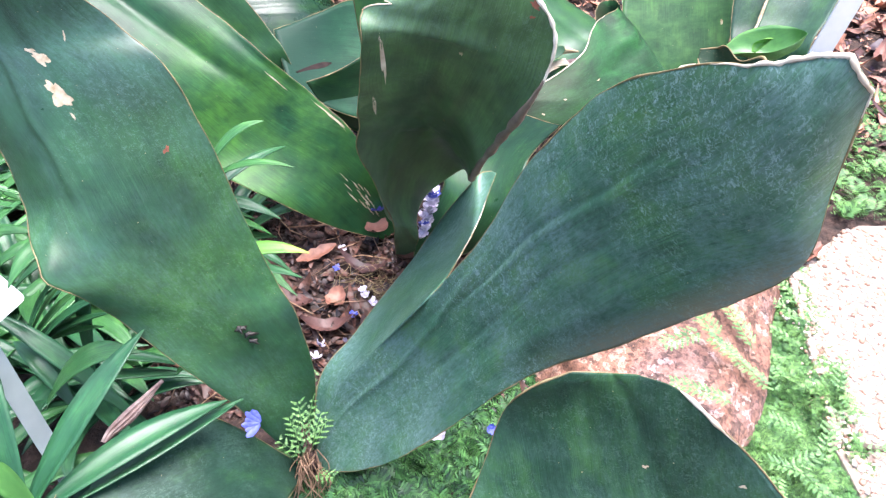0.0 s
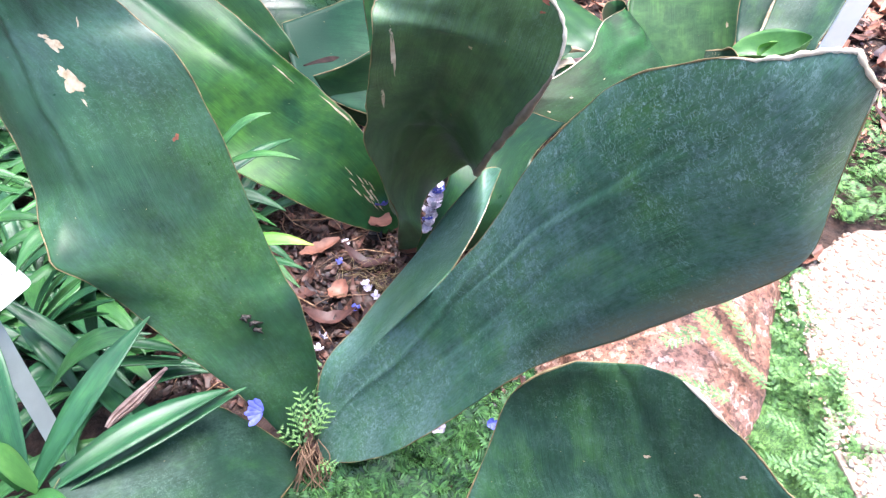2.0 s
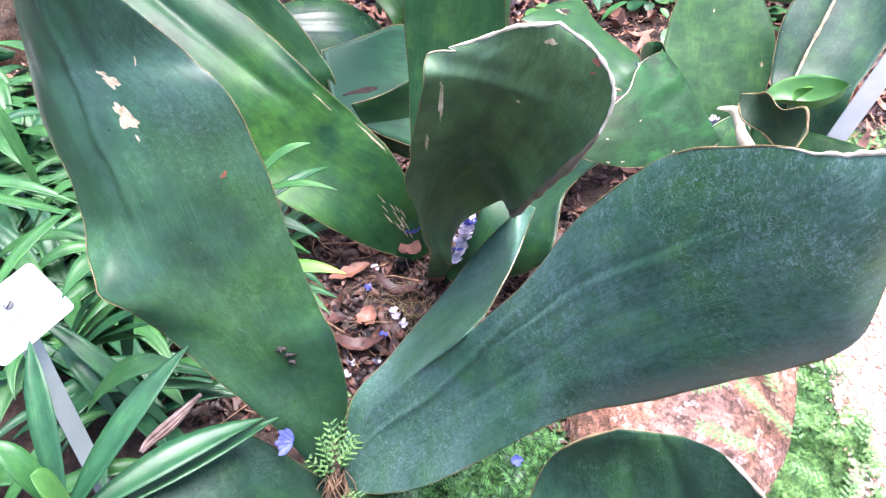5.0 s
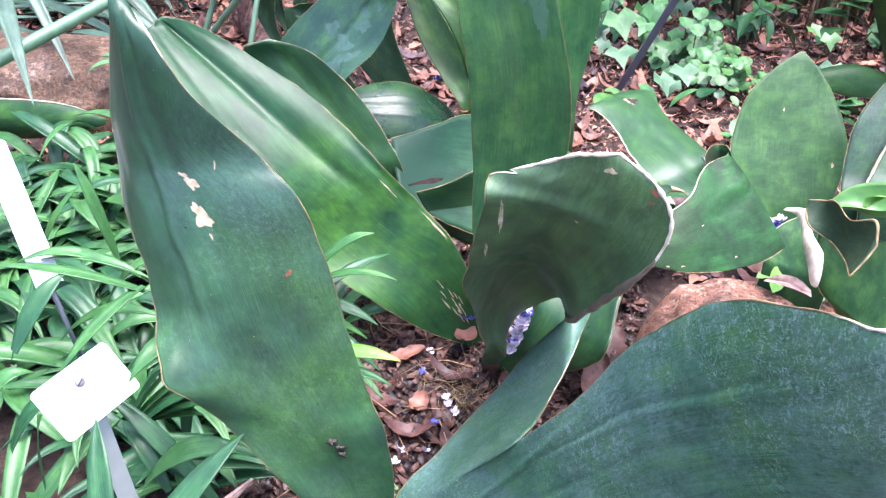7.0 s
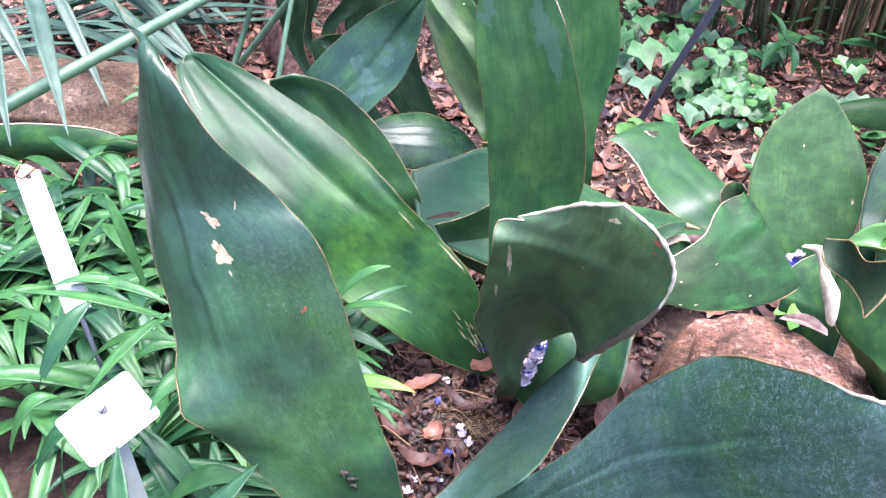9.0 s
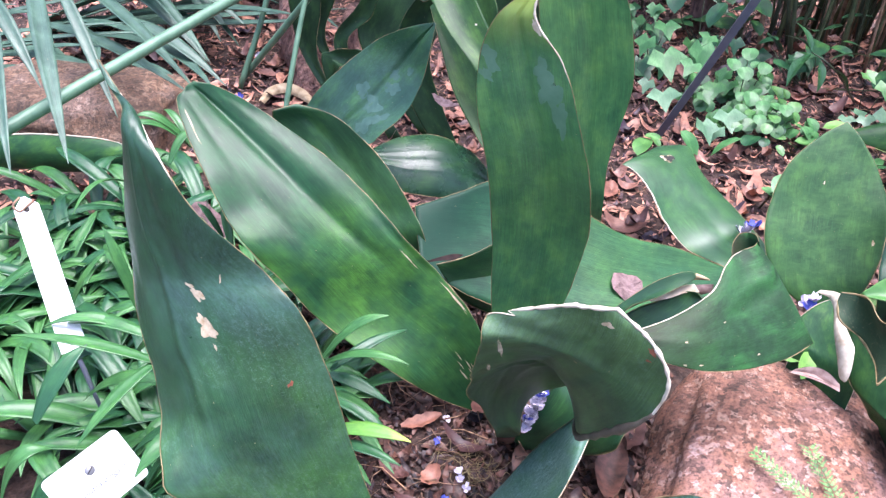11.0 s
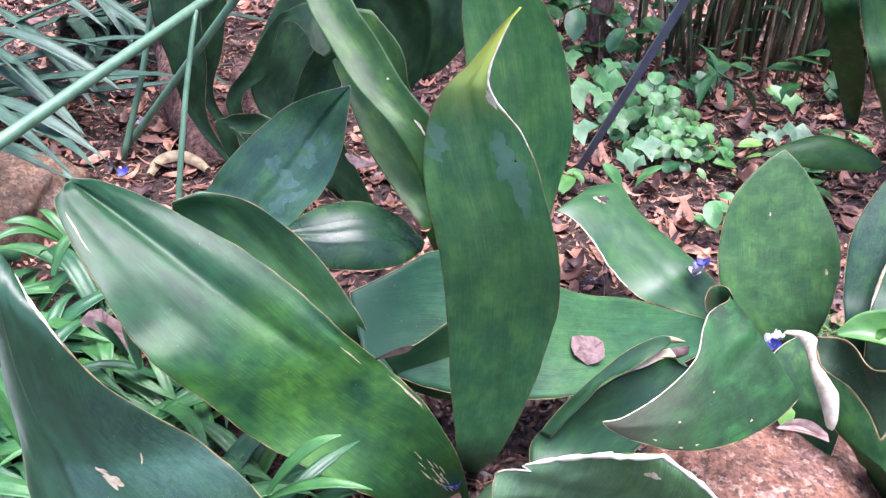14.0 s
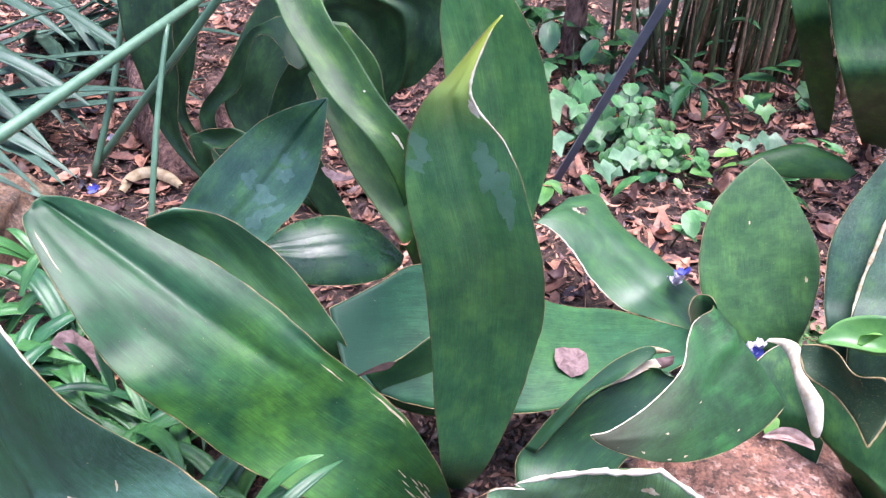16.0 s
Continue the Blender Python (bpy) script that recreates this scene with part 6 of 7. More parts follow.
def fallen_leaf(x, y, length, width, yaw, label, seed, z=None, material=None):
    rnd = random.Random(seed)
    v, f = curled(x, y, soil_height(x, y) + 0.008 if z is None else z, length, width, yaw, rnd.uniform(0.1, 0.8), rnd, 10, (-1, -0.5, 0, 0.5, 1))
    ob = part("fallen_leaf", (v, f), material or M_DRY)
    tagged(ob, label, "dry leaf", "fallen leaves")


for fx, fy, fl, fw, fa in [(-0.165, 0.745, 0.075, 0.024, 0.05), (-0.16, 0.80, 0.04, 0.03, 1.2), (-0.125, 0.87, 0.08, 0.022, -0.4), (-0.22, 0.80, 0.06, 0.03, -0.5),
                           (-0.2, 0.90, 0.07, 0.025, 0.6), (-0.06, 0.90, 0.05, 0.03, 1.4), (-0.28, 0.88, 0.06, 0.03, 2.0), (0.13, 0.95, 0.11, 0.05, 1.3)]:
    fallen_leaf(fx, fy, fl, fw, fa, "curled brown fallen leaf on dark soil", int(fx * 1000 + fy * 777))
far = random.Random(21)
for _ in range(45):
    fx, fy = (far.uniform(0.0, 1.3), far.uniform(1.45, 2.5)) if far.random() < 0.55 else (far.uniform(-1.6, -0.5), far.uniform(1.6, 2.9))
    fallen_leaf(fx, fy, far.uniform(0.05, 0.11), far.uniform(0.025, 0.045), far.uniform(0, 6.28), "reddish dry fallen leaf on the bed", far.randint(1, 9999))


# ---- blue fallen flowers ----
def flower(x, y, z, size, seed, faded=False, label=""):
    rnd = random.Random(seed)
    p = thing("fallen_flower", (x, y, z), label or ("faded whitish fallen flower" if faded else "small violet-blue fallen flower"), "flower", "fallen flowers")
    tilt = Matrix.Rotation(rnd.uniform(-0.7, 0.7), 3, "X") @ Matrix.Rotation(rnd.uniform(0, 6.28), 3, "Z")
    for k in range(5):
        a = k * 1.2566 + rnd.uniform(-0.2, 0.2)
        verts, faces = [], []
        lift = rnd.uniform(0.1, 1.6)
        long = rnd.uniform(0.55, 1.0)
        for s, w in ((0.06, 0.08), (0.35, 0.30), (0.72, 0.40), (1.0, 0.20)):
            for u in (-1, 0, 1):
                q = Vector((s * long + rnd.uniform(-0.06, 0.06), w * u * rnd.uniform(0.8, 1.15), lift * s * s * 0.6 + 0.16 * abs(u) + rnd.uniform(-0.07, 0.07)))
                q = Matrix.Rotation(a, 3, "Z") @ q
                verts.append(Vector((x, y, z)) + (tilt @ q) * size * 0.5)
        for i in range(3):
            for j in range(2):
                c = i * 3 + j
                faces.append((c, c + 1, c + 4, c + 3))
        part("petal", (verts, faces), M_PETAL2 if faded else M_PETAL, p)
    return p


fresh = thing("fallen_flower", (-0.211, 0.498, 0.118), "fresh violet-blue fallen flower caught between leaves", "flower", "fallen flowers")
for k in range(6):
    a = 2.2 + k * 0.34
    d1, up = Vector((math.cos(a), math.sin(a) * 0.75, math.sin(a) * 0.66)), Vector((0.1, -0.62, 0.78))
    e1 = d1.cross(up).normalized()
    pts = [Vector((-0.199, 0.499, 0.123)) + d1 * (s * (0.018 + 0.003 * (k % 2))) + e1 * (u * w) + up * (0.004 + 0.006 * s * s + 0.001 * (k % 2) - 0.0012 * abs(u)) for s, w in ((0.1, 0.001), (0.4, 0.0034), (0.75, 0.0042), (1.0, 0.0012)) for u in (-1, 0, 1)]
    part("petal", (pts, [(i * 3 + j, i * 3 + j + 1, i * 3 + j + 4, i * 3 + j + 3) for i in range(3) for j in range(2)]), M_PETAL, fresh)
for i, (fx, fy, fz) in enumerate([(-0.16, 0.915, 0.012), (-0.13, 0.76, 0.02), (-0.115, 0.80, 0.02), (-0.17, 0.705, 0.02), (-0.135, 0.71, 0.02), (0.06, 0.56, 0.03), (-0.165, 0.865, 0.014), (-0.105, 0.79, 0.016), (-0.175, 0.685, 0.016), (-0.12, 0.82, 0.014)]):
    flower(fx, fy, fz - 0.006, 0.018, 10 + i, i not in (1, 5, 6))
for i in range(11):
    flower(-0.0324 + 0.00174 * i + 0.004 * (i % 2), 0.8686 + 0.00262 * i + 0.003 * (i % 3), 0.0726 + 0.00616 * i, 0.026, 30 + i, i not in (2, 9))
for i, (fx, fy) in enumerate([(0.07, 2.05), (0.02, 1.95), (-0.95, 1.85), (-1.0, 2.1), (0.5, 1.75), (-0.3, 1.9)]):
    flower(fx, fy, 0.02, 0.032, 50 + i, i in (1, 3))
flower(0.36, 0.80, 0.10, 0.035, 70, True, "pale violet fallen flower on the boulder")


# ---- plant labels ----
def plate(centre, across, up, w, h, thick, corner):
    """A thin plate with rounded corners."""
    c, a, b = Vector(centre), Vector(across).normalized(), Vector(up)
    b = (b - a * b.dot(a)).normalized()
    n = a.cross(b)
    ring = []
    for sx, sy, q in ((1, 1, 0), (-1, 1, 1), (-1, -1, 2), (1, -1, 3)):
        for k in range(5):
            t = (q + k / 4) * math.pi / 2
            ring.append(a * (sx * (w / 2 - corner) + corner * math.cos(t)) + b * (sy * (h / 2 - corner) + corner * math.sin(t)))
    verts = [c + r + n * thick / 2 for r in ring] + [c + r - n * thick / 2 for r in ring]
    m = len(ring)
    faces = [tuple(range(m)), tuple(range(2 * m - 1, m - 1, -1))] + [(k, m + k, m + (k + 1) % m, (k + 1) % m) for k in range(m)]
    return verts, faces, n


def plant_label():
    centre = Vector((-0.479, 0.531, 0.273))
    across = Vector((0.040, 0.077, 0.008))
    down = Vector((0.0415, -0.020, -0.048))
    p = thing("plant_label", (-0.46, 0.50, 0.0), "small white plastic plant name plate screwed to a pale stake", "plant label")
    v, f, n = plate(centre, across, -down, 0.092, 0.066, 0.003, 0.006)
    card = part("plate", (v, f), M_WHITE, p, "white plate with faded handwriting", False)
    s = Vector((-0.440, 0.49, 0.0))
    top = centre + Vector((0.0, 0.0, -0.004)) - n * 0.006
    e = across.normalized()
    verts = []
    for q in (s, top):
        for sx, sy in ((-1, -1), (1, -1), (1, 1), (-1, 1)):
            verts.append(q + e * 0.011 * sx + n * 0.0012 * sy)
    part("stake", (verts, [(0, 1, 2, 3), (7, 6, 5, 4), (0, 4, 5, 1), (1, 5, 6, 2), (2, 6, 7, 3), (3, 7, 4, 0)]), M_STAKEPALE, p, "flat pale stake", False)
    b = (-down - e * (-down).dot(e)).normalized()
    hub = centre + b * 0.012
    part("screw", tube([hub + n * 0.0015, hub + n * 0.003, hub + n * 0.0042], [0.0055, 0.0052, 0.003], 14), M_ALU, card, "metal screw head")
    slot = hub + n * 0.0044
    part("screw_slot", tube([slot - e * 0.004 - b * 0.002, slot + e * 0.004 + b * 0.002], [0.0006], 4), M_BUG, card)
    cur = bpy.data.curves.new("writing", "FONT")
    cur.body, cur.size, cur.align_x, cur.shear = "Tupistra elegans", 0.0098, "CENTER", 0.25
    cur.extrude, cur.offset = 0.0002, 0.00015
    tmp = new("writing", cur)
    dg = bpy.context.evaluated_depsgraph_get()
    me = bpy.data.meshes.new_from_object(tmp.evaluated_get(dg))
    bpy.data.objects.remove(tmp)
    m = Matrix((e, b, n)).transposed().to_4x4()
    m.translation = centre - b * 0.010 + n * 0.0019 - origin(card)
    me.transform(m)
    me.materials.append(M_PRINT)
    w = new("writing", me)
    w.parent = card
    w["label"] = "faded handwritten plant name"


plant_label()


def name_tag():
    p = thing("plant_tag", (-0.66, 0.74, 0.0), "tall blank white plastic plant tag pushed into the ground cover", "plant label")
    a, b = Vector((-0.815, 0.905, 0.345)), Vector((-0.668, 0.749, 0.212))
    d = (b - a).normalized()
    e = d.cross(Vector((0.35, -0.5, 0.8))).normalized()
    n = e.cross(d)
    w = 0.0175
    prof = [(0.0, 0.15), (0.07, 1.0), (1.0, 1.0)]
    verts = []
    for s, k in prof:
        q = a + (b - a) * s
        for sx, sy in ((-1, -1), (1, -1), (1, 1), (-1, 1)):
            verts.append(q + e * w * k * sx + n * 0.001 * sy)
    faces = [(0, 1, 2, 3), (11, 10, 9, 8)]
    for r in (0, 4):
        faces += [(r, r + 4, r + 5, r + 1), (r + 1, r + 5, r + 6, r + 2), (r + 2, r + 6, r + 7, r + 3), (r + 3, r + 7, r + 4, r)]
    part("tag", (verts, faces), M_WHITE, p, "", False)
    part("hole", tube([a + d * 0.022 + n * 0.0012, a + d * 0.022 + n * 0.0018], [0.004], 12), M_BUG, p)
    h = a + d * 0.022 + n * 0.003
    part("wire", tube(spline([h - d * 0.010 - e * 0.012, h - d * 0.004, h + e * 0.010, h - d * 0.012 + e * 0.016, h - d * 0.022 + e * 0.004], 4), [0.0022, 0.0014, 0.0018], 5), M_TWIG, p, "rusty twist of wire")
    c = b + Vector((0.02, -0.01, 0.0))
    c.z = -0.01
    part("shaft", tube([b - d * 0.01, (b + c) / 2, c], [0.004, 0.003, 0.003], 6), M_STAKE, p)


name_tag()

# ---- leaning grey metal stake ----
stake_thing = thing("garden_stake", (0.175, 1.962, 0.0), "slim dark grey square metal stake leaning from the litter", "stake")
foot, head = Vector((0.168, 1.97, -0.02)), Vector((0.415, 1.706, 0.81))
ax = (head - foot).normalized()
e1 = ax.cross(Vector((0.2, 1, 0))).normalized() * 0.0085
e2 = ax.cross(e1).normalized() * 0.0085
sv = [q + e1 * a + e2 * b for q in (foot, head) for a, b in ((-1, -1), (1, -1), (1, 1), (-1, 1))]
part("bar", (sv, [(3, 2, 1, 0), (4, 5, 6, 7), (0, 1, 5, 4), (1, 2, 6, 5), (2, 3, 7, 6), (3, 0, 4, 7)]), M_STAKE, stake_thing, "", False)


# ---- round rush stalks and grey strap blades at the back ----
def stalk(points, radius, label, group="rush stalks"):
    ob = part("rush_stalk", tube(spline(points, 5), radius, 8), M_STEM)
    tagged(ob, label, "stalk", group)


stalk([(-1.12, 0.80, 0.285), (-0.885, 1.474, 0.357), (-0.686, 2.047, 0.419), (-0.45, 2.75, 0.50)], [0.013, 0.012, 0.011, 0.009], "long smooth round green stalk leaning low across the bed")
stalk([(-0.757, 1.655, -0.01), (-0.743, 1.732, 0.144), (-0.735, 1.828, 0.275), (-0.721, 1.922, 0.404)], [0.0075, 0.007, 0.006], "thin round green stalk")
stalk([(-1.019, 1.999, -0.01), (-0.80, 1.93, 0.235), (-0.583, 1.861, 0.478), (-0.40, 1.80, 0.68)], [0.009, 0.009, 0.008], "round green stalk rising from litter")
stalk([(-1.0, 1.95, -0.01), (-0.93, 2.03, 0.2), (-0.88, 2.10, 0.40)], [0.009, 0.008, 0.007], "round green stalk rising from litter")


def blade_plant(x, y, count, length, width, seed, heading, spread, label, material, lean=(0.5, 1.3)):
    rnd = random.Random(seed)
    p = thing("grey_strap_plant", (x, y, 0), label, "plant", "grey strap-leaved plants")
    for k in range(count):
        a = heading + rnd.uniform(-spread, spread)
        bx, by = x + rnd.uniform(-0.10, 0.10), y + rnd.uniform(-0.10, 0.10)
        v, f, uvs = strap((bx, by, 0.0), a, length * rnd.uniform(0.6, 1.1), width * rnd.uniform(0.7, 1.2), rnd.uniform(*lean), rnd.uniform(0.2, 0.75), seed * 99 + k)
        with_uv(part("blade", (v, f), material, p), uvs)


blade_plant(-1.75, 2.2, 18, 1.0, 0.046, 4, 0.0, 0.7, "clump of long grey-green strap blades leaning over litter", M_GREY, (0.15, 0.6))
blade_plant(-1.5, 2.9, 20, 1.0, 0.046, 8, -0.4, 0.7, "clump of long grey-green strap blades leaning over litter", M_GREY, (0.15, 0.6))
blade_plant(-2.0, 1.75, 14, 0.9, 0.042, 9, 0.1, 0.5, "clump of grey-green strap blades by the rock", M_GREY, (0.3, 0.8))
blades = thing("grey_strap_plant", (-1.60, 1.90, 0.0), "long grey-green strap blades arching over the rock and litter", "plant", "grey strap-leaved plants")
strap_to(blades, (-1.153, 1.466, 0.480), (-0.803, 1.002, 0.347), 0.034, 0.03, M_GREY)
strap_to(blades, (-1.193, 1.391, 0.478), (-0.875, 0.957, 0.342), 0.034, 0.03, M_GREY)
strap_to(blades, (-1.318, 1.723, 0.357), (-1.058, 1.476, 0.144), 0.030, 0.03, M_GREY)
strap_to(blades, (-1.421, 1.729, 0.231), (-0.891, 1.521, 0.204), 0.034, 0.03, M_GREY)
strap_to(blades, (-1.355, 1.818, 0.323), (-0.829, 1.447, 0.258), 0.038, 0.03, M_GREY)
strap_to(blades, (-1.440, 1.627, 0.352), (-1.203, 1.439, 0.218), 0.034, 0.03, M_GREY)
strap_to(blades, (-1.437, 2.181, 0.229), (-1.043, 1.893, 0.092), 0.040, 0.03, M_GREY)
strap_to(blades, (-1.418, 2.393, 0.164), (-1.119, 2.107, 0.055), 0.040, 0.03, M_GREY)
strap_to(blades, (-1.447, 2.311, 0.265), (-1.031, 2.053, 0.070), 0.045, 0.03, M_GREY)
strap_to(blades, (-1.476, 2.255, 0.190), (-0.998, 2.321, 0.098), 0.040, 0.03, M_GREY)
strap_to(blades, (-1.409, 2.570, 0.281), (-0.950, 2.334, 0.115), 0.045, 0.03, M_GREY)
strap_to(blades, (-1.412, 2.773, 0.220), (-1.124, 2.432, 0.084), 0.045, 0.03, M_GREY)
strap_to(blades, (-1.382, 2.178, 0.252), (-1.017, 2.088, 0.118), 0.045, 0.03, M_GREY)
strap_to(blades, (-1.342, 1.983, 0.152), (-0.986, 1.854, 0.050), 0.040, 0.03, M_GREY)
strap_to(blades, (-1.274, 1.822, 0.100), (-0.966, 1.689, 0.078), 0.035, 0.03, M_GREY)
strap_to(blades, (-1.544, 2.566, 0.279), (-1.170, 2.378, 0.182), 0.045, 0.03, M_GREY)
strap_to(blades, (-1.408, 2.897, 0.221), (-0.949, 2.579, 0.112), 0.045, 0.03, M_GREY)
strap_to(blades, (-1.380, 2.118, 0.168), (-1.100, 1.976, 0.052), 0.040, 0.03, M_GREY)
strap_to(blades, (-1.641, 2.635, 0.205), (-1.170, 2.692, 0.103), 0.050, 0.03, M_GREY)
strap_to(blades, (-1.542, 2.894, 0.220), (-1.196, 2.900, 0.049), 0.050, 0.03, M_GREY)



# ---- stump and bark ----
def log(points, radii, label, name="stump"):
    v, f = tube(spline(points, 6), radii, 14)
    v = [Vector(p) * 1.0 + Vector((noise.noise(Vector(p) * 18), noise.noise(Vector(p) * 18 + Vector((5, 0, 0))), noise.noise(Vector(p) * 18 + Vector((0, 5, 0))))) * 0.024 for p in v]
    ob = part(name, (v, f), M_BARK)
    tagged(ob, label, "wood")


log([(-0.78, 1.96, -0.03), (-0.88, 2.15, 0.08), (-0.97, 2.34, 0.18)], [0.05, 0.058, 0.045], "reddish weathered stump lying at an angle")
log([(-0.66, 2.05, -0.02), (-0.66, 2.06, 0.12), (-0.65, 2.07, 0.2)], [0.07, 0.065, 0.05], "broken reddish bark stump")


def shade_tree():
    """The young tree at the back of the bed: its trunk, with limbs and a crown added out of view above the bed for
    shade.
    """
    p = thing("tree", (0.31, 2.75, 0.0), "young tree with reddish trunk, crown added to shade the back of the bed", "tree")
    v, f = tube(spline([(0.30, 2.75, -0.02), (0.31, 2.74, 0.5), (0.34, 2.74, 1.1), (0.30, 2.72, 1.8)], 8), [0.04, 0.034, 0.03, 0.02], 12)
    v = [Vector(q) + Vector((noise.noise(Vector(q) * 22), noise.noise(Vector(q) * 22 + Vector((5, 0, 0))), 0)) * 0.010 for q in v]
    part("trunk", (v, f), M_BARK, p, "reddish brown trunk")
    rnd = random.Random(14)
    verts, faces = [], []
    for k in range(9):
        a = k * 0.7
        tip = Vector((0.2 + 1.2 * math.cos(a), 2.75 + 0.7 * math.sin(a), rnd.uniform(1.9, 2.3)))
        root = Vector((0.32, 2.73, rnd.uniform(1.2, 1.75)))
        part("limb", tube(spline([root, (root + tip) / 2 + Vector((0, 0, 0.08)), tip], 5), [0.016, 0.005], 6), M_BARK, p)
        for _ in range(170):
            s = rnd.uniform(0.25, 1.1)
            c = root + (tip - root) * s + Vector((rnd.gauss(0, 0.20), rnd.gauss(0, 0.16), rnd.gauss(0.05, 0.10)))
            d = Vector((rnd.uniform(-1, 1), rnd.uniform(-1, 1), rnd.uniform(-0.5, 0.2))).normalized()
            e = d.cross(Vector((rnd.uniform(-0.4, 0.4), rnd.uniform(-0.4, 0.4), 1))).normalized()
            n = rnd.uniform(0.05, 0.09)
            i = len(verts)
            verts += [c, c + d * n * 0.5 + e * n * 0.28, c + d * n, c + d * n * 0.5 - e * n * 0.28]
            faces.append((i, i + 1, i + 2, i + 3))
    part("crown", (verts, faces), M_SHADE, p, "loose crown of small green leaves, added out of view for shade")


shade_tree()
curl = spline([(-0.888, 1.850, 0.012), (-0.886, 1.916, 0.012), (-0.850, 1.946, 0.012), (-0.796, 1.925, 0.012), (-0.751, 1.883, 0.012)], 6)
cv, cf = [], []
for i, q in enumerate(curl):
    d = curl[min(i + 1, len(curl) - 1)] - curl[max(i - 1, 0)]
    e = np.array((-d[1], d[0], 0)) / (math.hypot(d[0], d[1]) + 1e-9)
    r = 0.018 * (0.45 + 0.55 * math.sin(math.pi * (i + 0.5) / len(curl)))
    for k in range(7):
        w = -0.3 + 3.6 * k / 6
        cv.append(q + e * r * math.cos(w) + np.array((0, 0, 1)) * r * math.sin(w))
cf = [(i * 7 + k, i * 7 + k + 1, (i + 1) * 7 + k + 1, (i + 1) * 7 + k) for i in range(len(curl) - 1) for k in range(6)]
tagged(part("bark_curl", (cv, cf), M_HUSK), "curled pale tan strip of fallen bark on litter", "bark")


# ---- ivy and small seedlings behind the stake ----
def flat_leaf(centre, yaw, size, tilt, shape, rnd):
    """A little thin leaf, lobed or oval, folded a bit along its rib."""
    outline = []
    if shape == "star":
        tips = [(-2.5, 0.55), (-1.25, 0.8), (0, 1.05), (1.25, 0.8), (2.5, 0.55)]
        for i, (a, r) in enumerate(tips):
            outline.append((a, r))
            if i < 4:
                outline.append(((a + tips[i + 1][0]) / 2, 0.53))
        outline.append((math.pi, 0.16))
    else:
        k = 0.62 if shape == "oval" else 0.95
        for i in range(12):
            a = -math.pi + i * math.pi / 6 + 0.001
            r = 1 / math.sqrt((math.cos(a)) ** 2 + (math.sin(a) / k) ** 2)
            outline.append((a, r * (1 + (0.12 if abs(a) < 0.1 and shape == "oval" else 0))))
    rot = Matrix.Rotation(yaw, 3, "Z") @ Matrix.Rotation(tilt, 3, "Y") @ Matrix.Rotation(rnd.uniform(-0.35, 0.35), 3, "X")
    def at(x, y):
        return Vector(centre) + rot @ Vector((x * size, y * size, (0.22 * abs(y) - 0.12 * x * x) * size))
    verts = [at(0, 0)]
    for ring in (0.5, 1.0):
        verts += [at(r * math.cos(a) * ring, r * math.sin(a) * ring) for a, r in outline]
    n = len(outline)
    faces = []
    for k in range(n):
        j = (k + 1) % n
        faces += [(0, 1 + k, 1 + j), (1 + k, 1 + n + k, 1 + n + j, 1 + j)]
    uvs = [(0, 0)] + [(r * math.sin(a) * size * ring * 4, r * math.cos(a) * size * ring * 4) for ring in (0.5, 1.0) for a, r in outline]
    return (verts, faces), uvs


def seedling(name, x, y, height, count, size, shape, material, seed, label, group, reach=0.06):
    rnd = random.Random(seed)
    p = thing(name, (x, y, 0), label, "plant", group)
    for k in range(count):
        a = rnd.uniform(0, 6.28)
        d = reach * rnd.uniform(0.2, 1.0)
        c = (x + d * math.cos(a), y + d * math.sin(a), height * rnd.uniform(0.45, 1.05) + 0.01)
        facing = shape != "oval"
        g, uvs = flat_leaf(c, -1.57 + rnd.uniform(-0.9, 0.9) if facing else a + rnd.uniform(-0.6, 0.6), size * rnd.uniform(0.6, 1.2), rnd.uniform(0.3, 0.9) if facing else rnd.uniform(0.0, 0.6), shape, rnd)
        with_uv(part("leaf", g, material, p), uvs)
        part("stem", tube([(x + 0.01 * math.cos(a), y + 0.01 * math.sin(a), -0.005), (x + 0.6 * d * math.cos(a), y + 0.6 * d * math.sin(a), c[2] * 0.6), c], [0.0018, 0.0012], 4), M_CANE, p)


def placed_plant(name, label, group, shape, material, seed, leaves):
    """A small plant whose leaves stand at given places: x, y, z, size, heading."""
    rnd = random.Random(seed)
    x = sum(e[0] for e in leaves) / len(leaves)
    y = sum(e[1] for e in leaves) / len(leaves) + 0.02
    p = thing(name, (x, y, 0), label, "plant", group)
    for lx, ly, lz, size, yaw in leaves:
        g, uvs = flat_leaf((lx, ly, lz), yaw, size, rnd.uniform(0.05, 0.85), shape, rnd)
        with_uv(part("leaf", g, material, p), uvs)
        part("stem", tube([(x, y, -0.005), ((x + 2 * lx) / 3, (y + 2 * ly) / 3, lz * 0.55), (lx, ly, lz - 0.001)], [0.0018, 0.0012], 4), M_CANE, p)


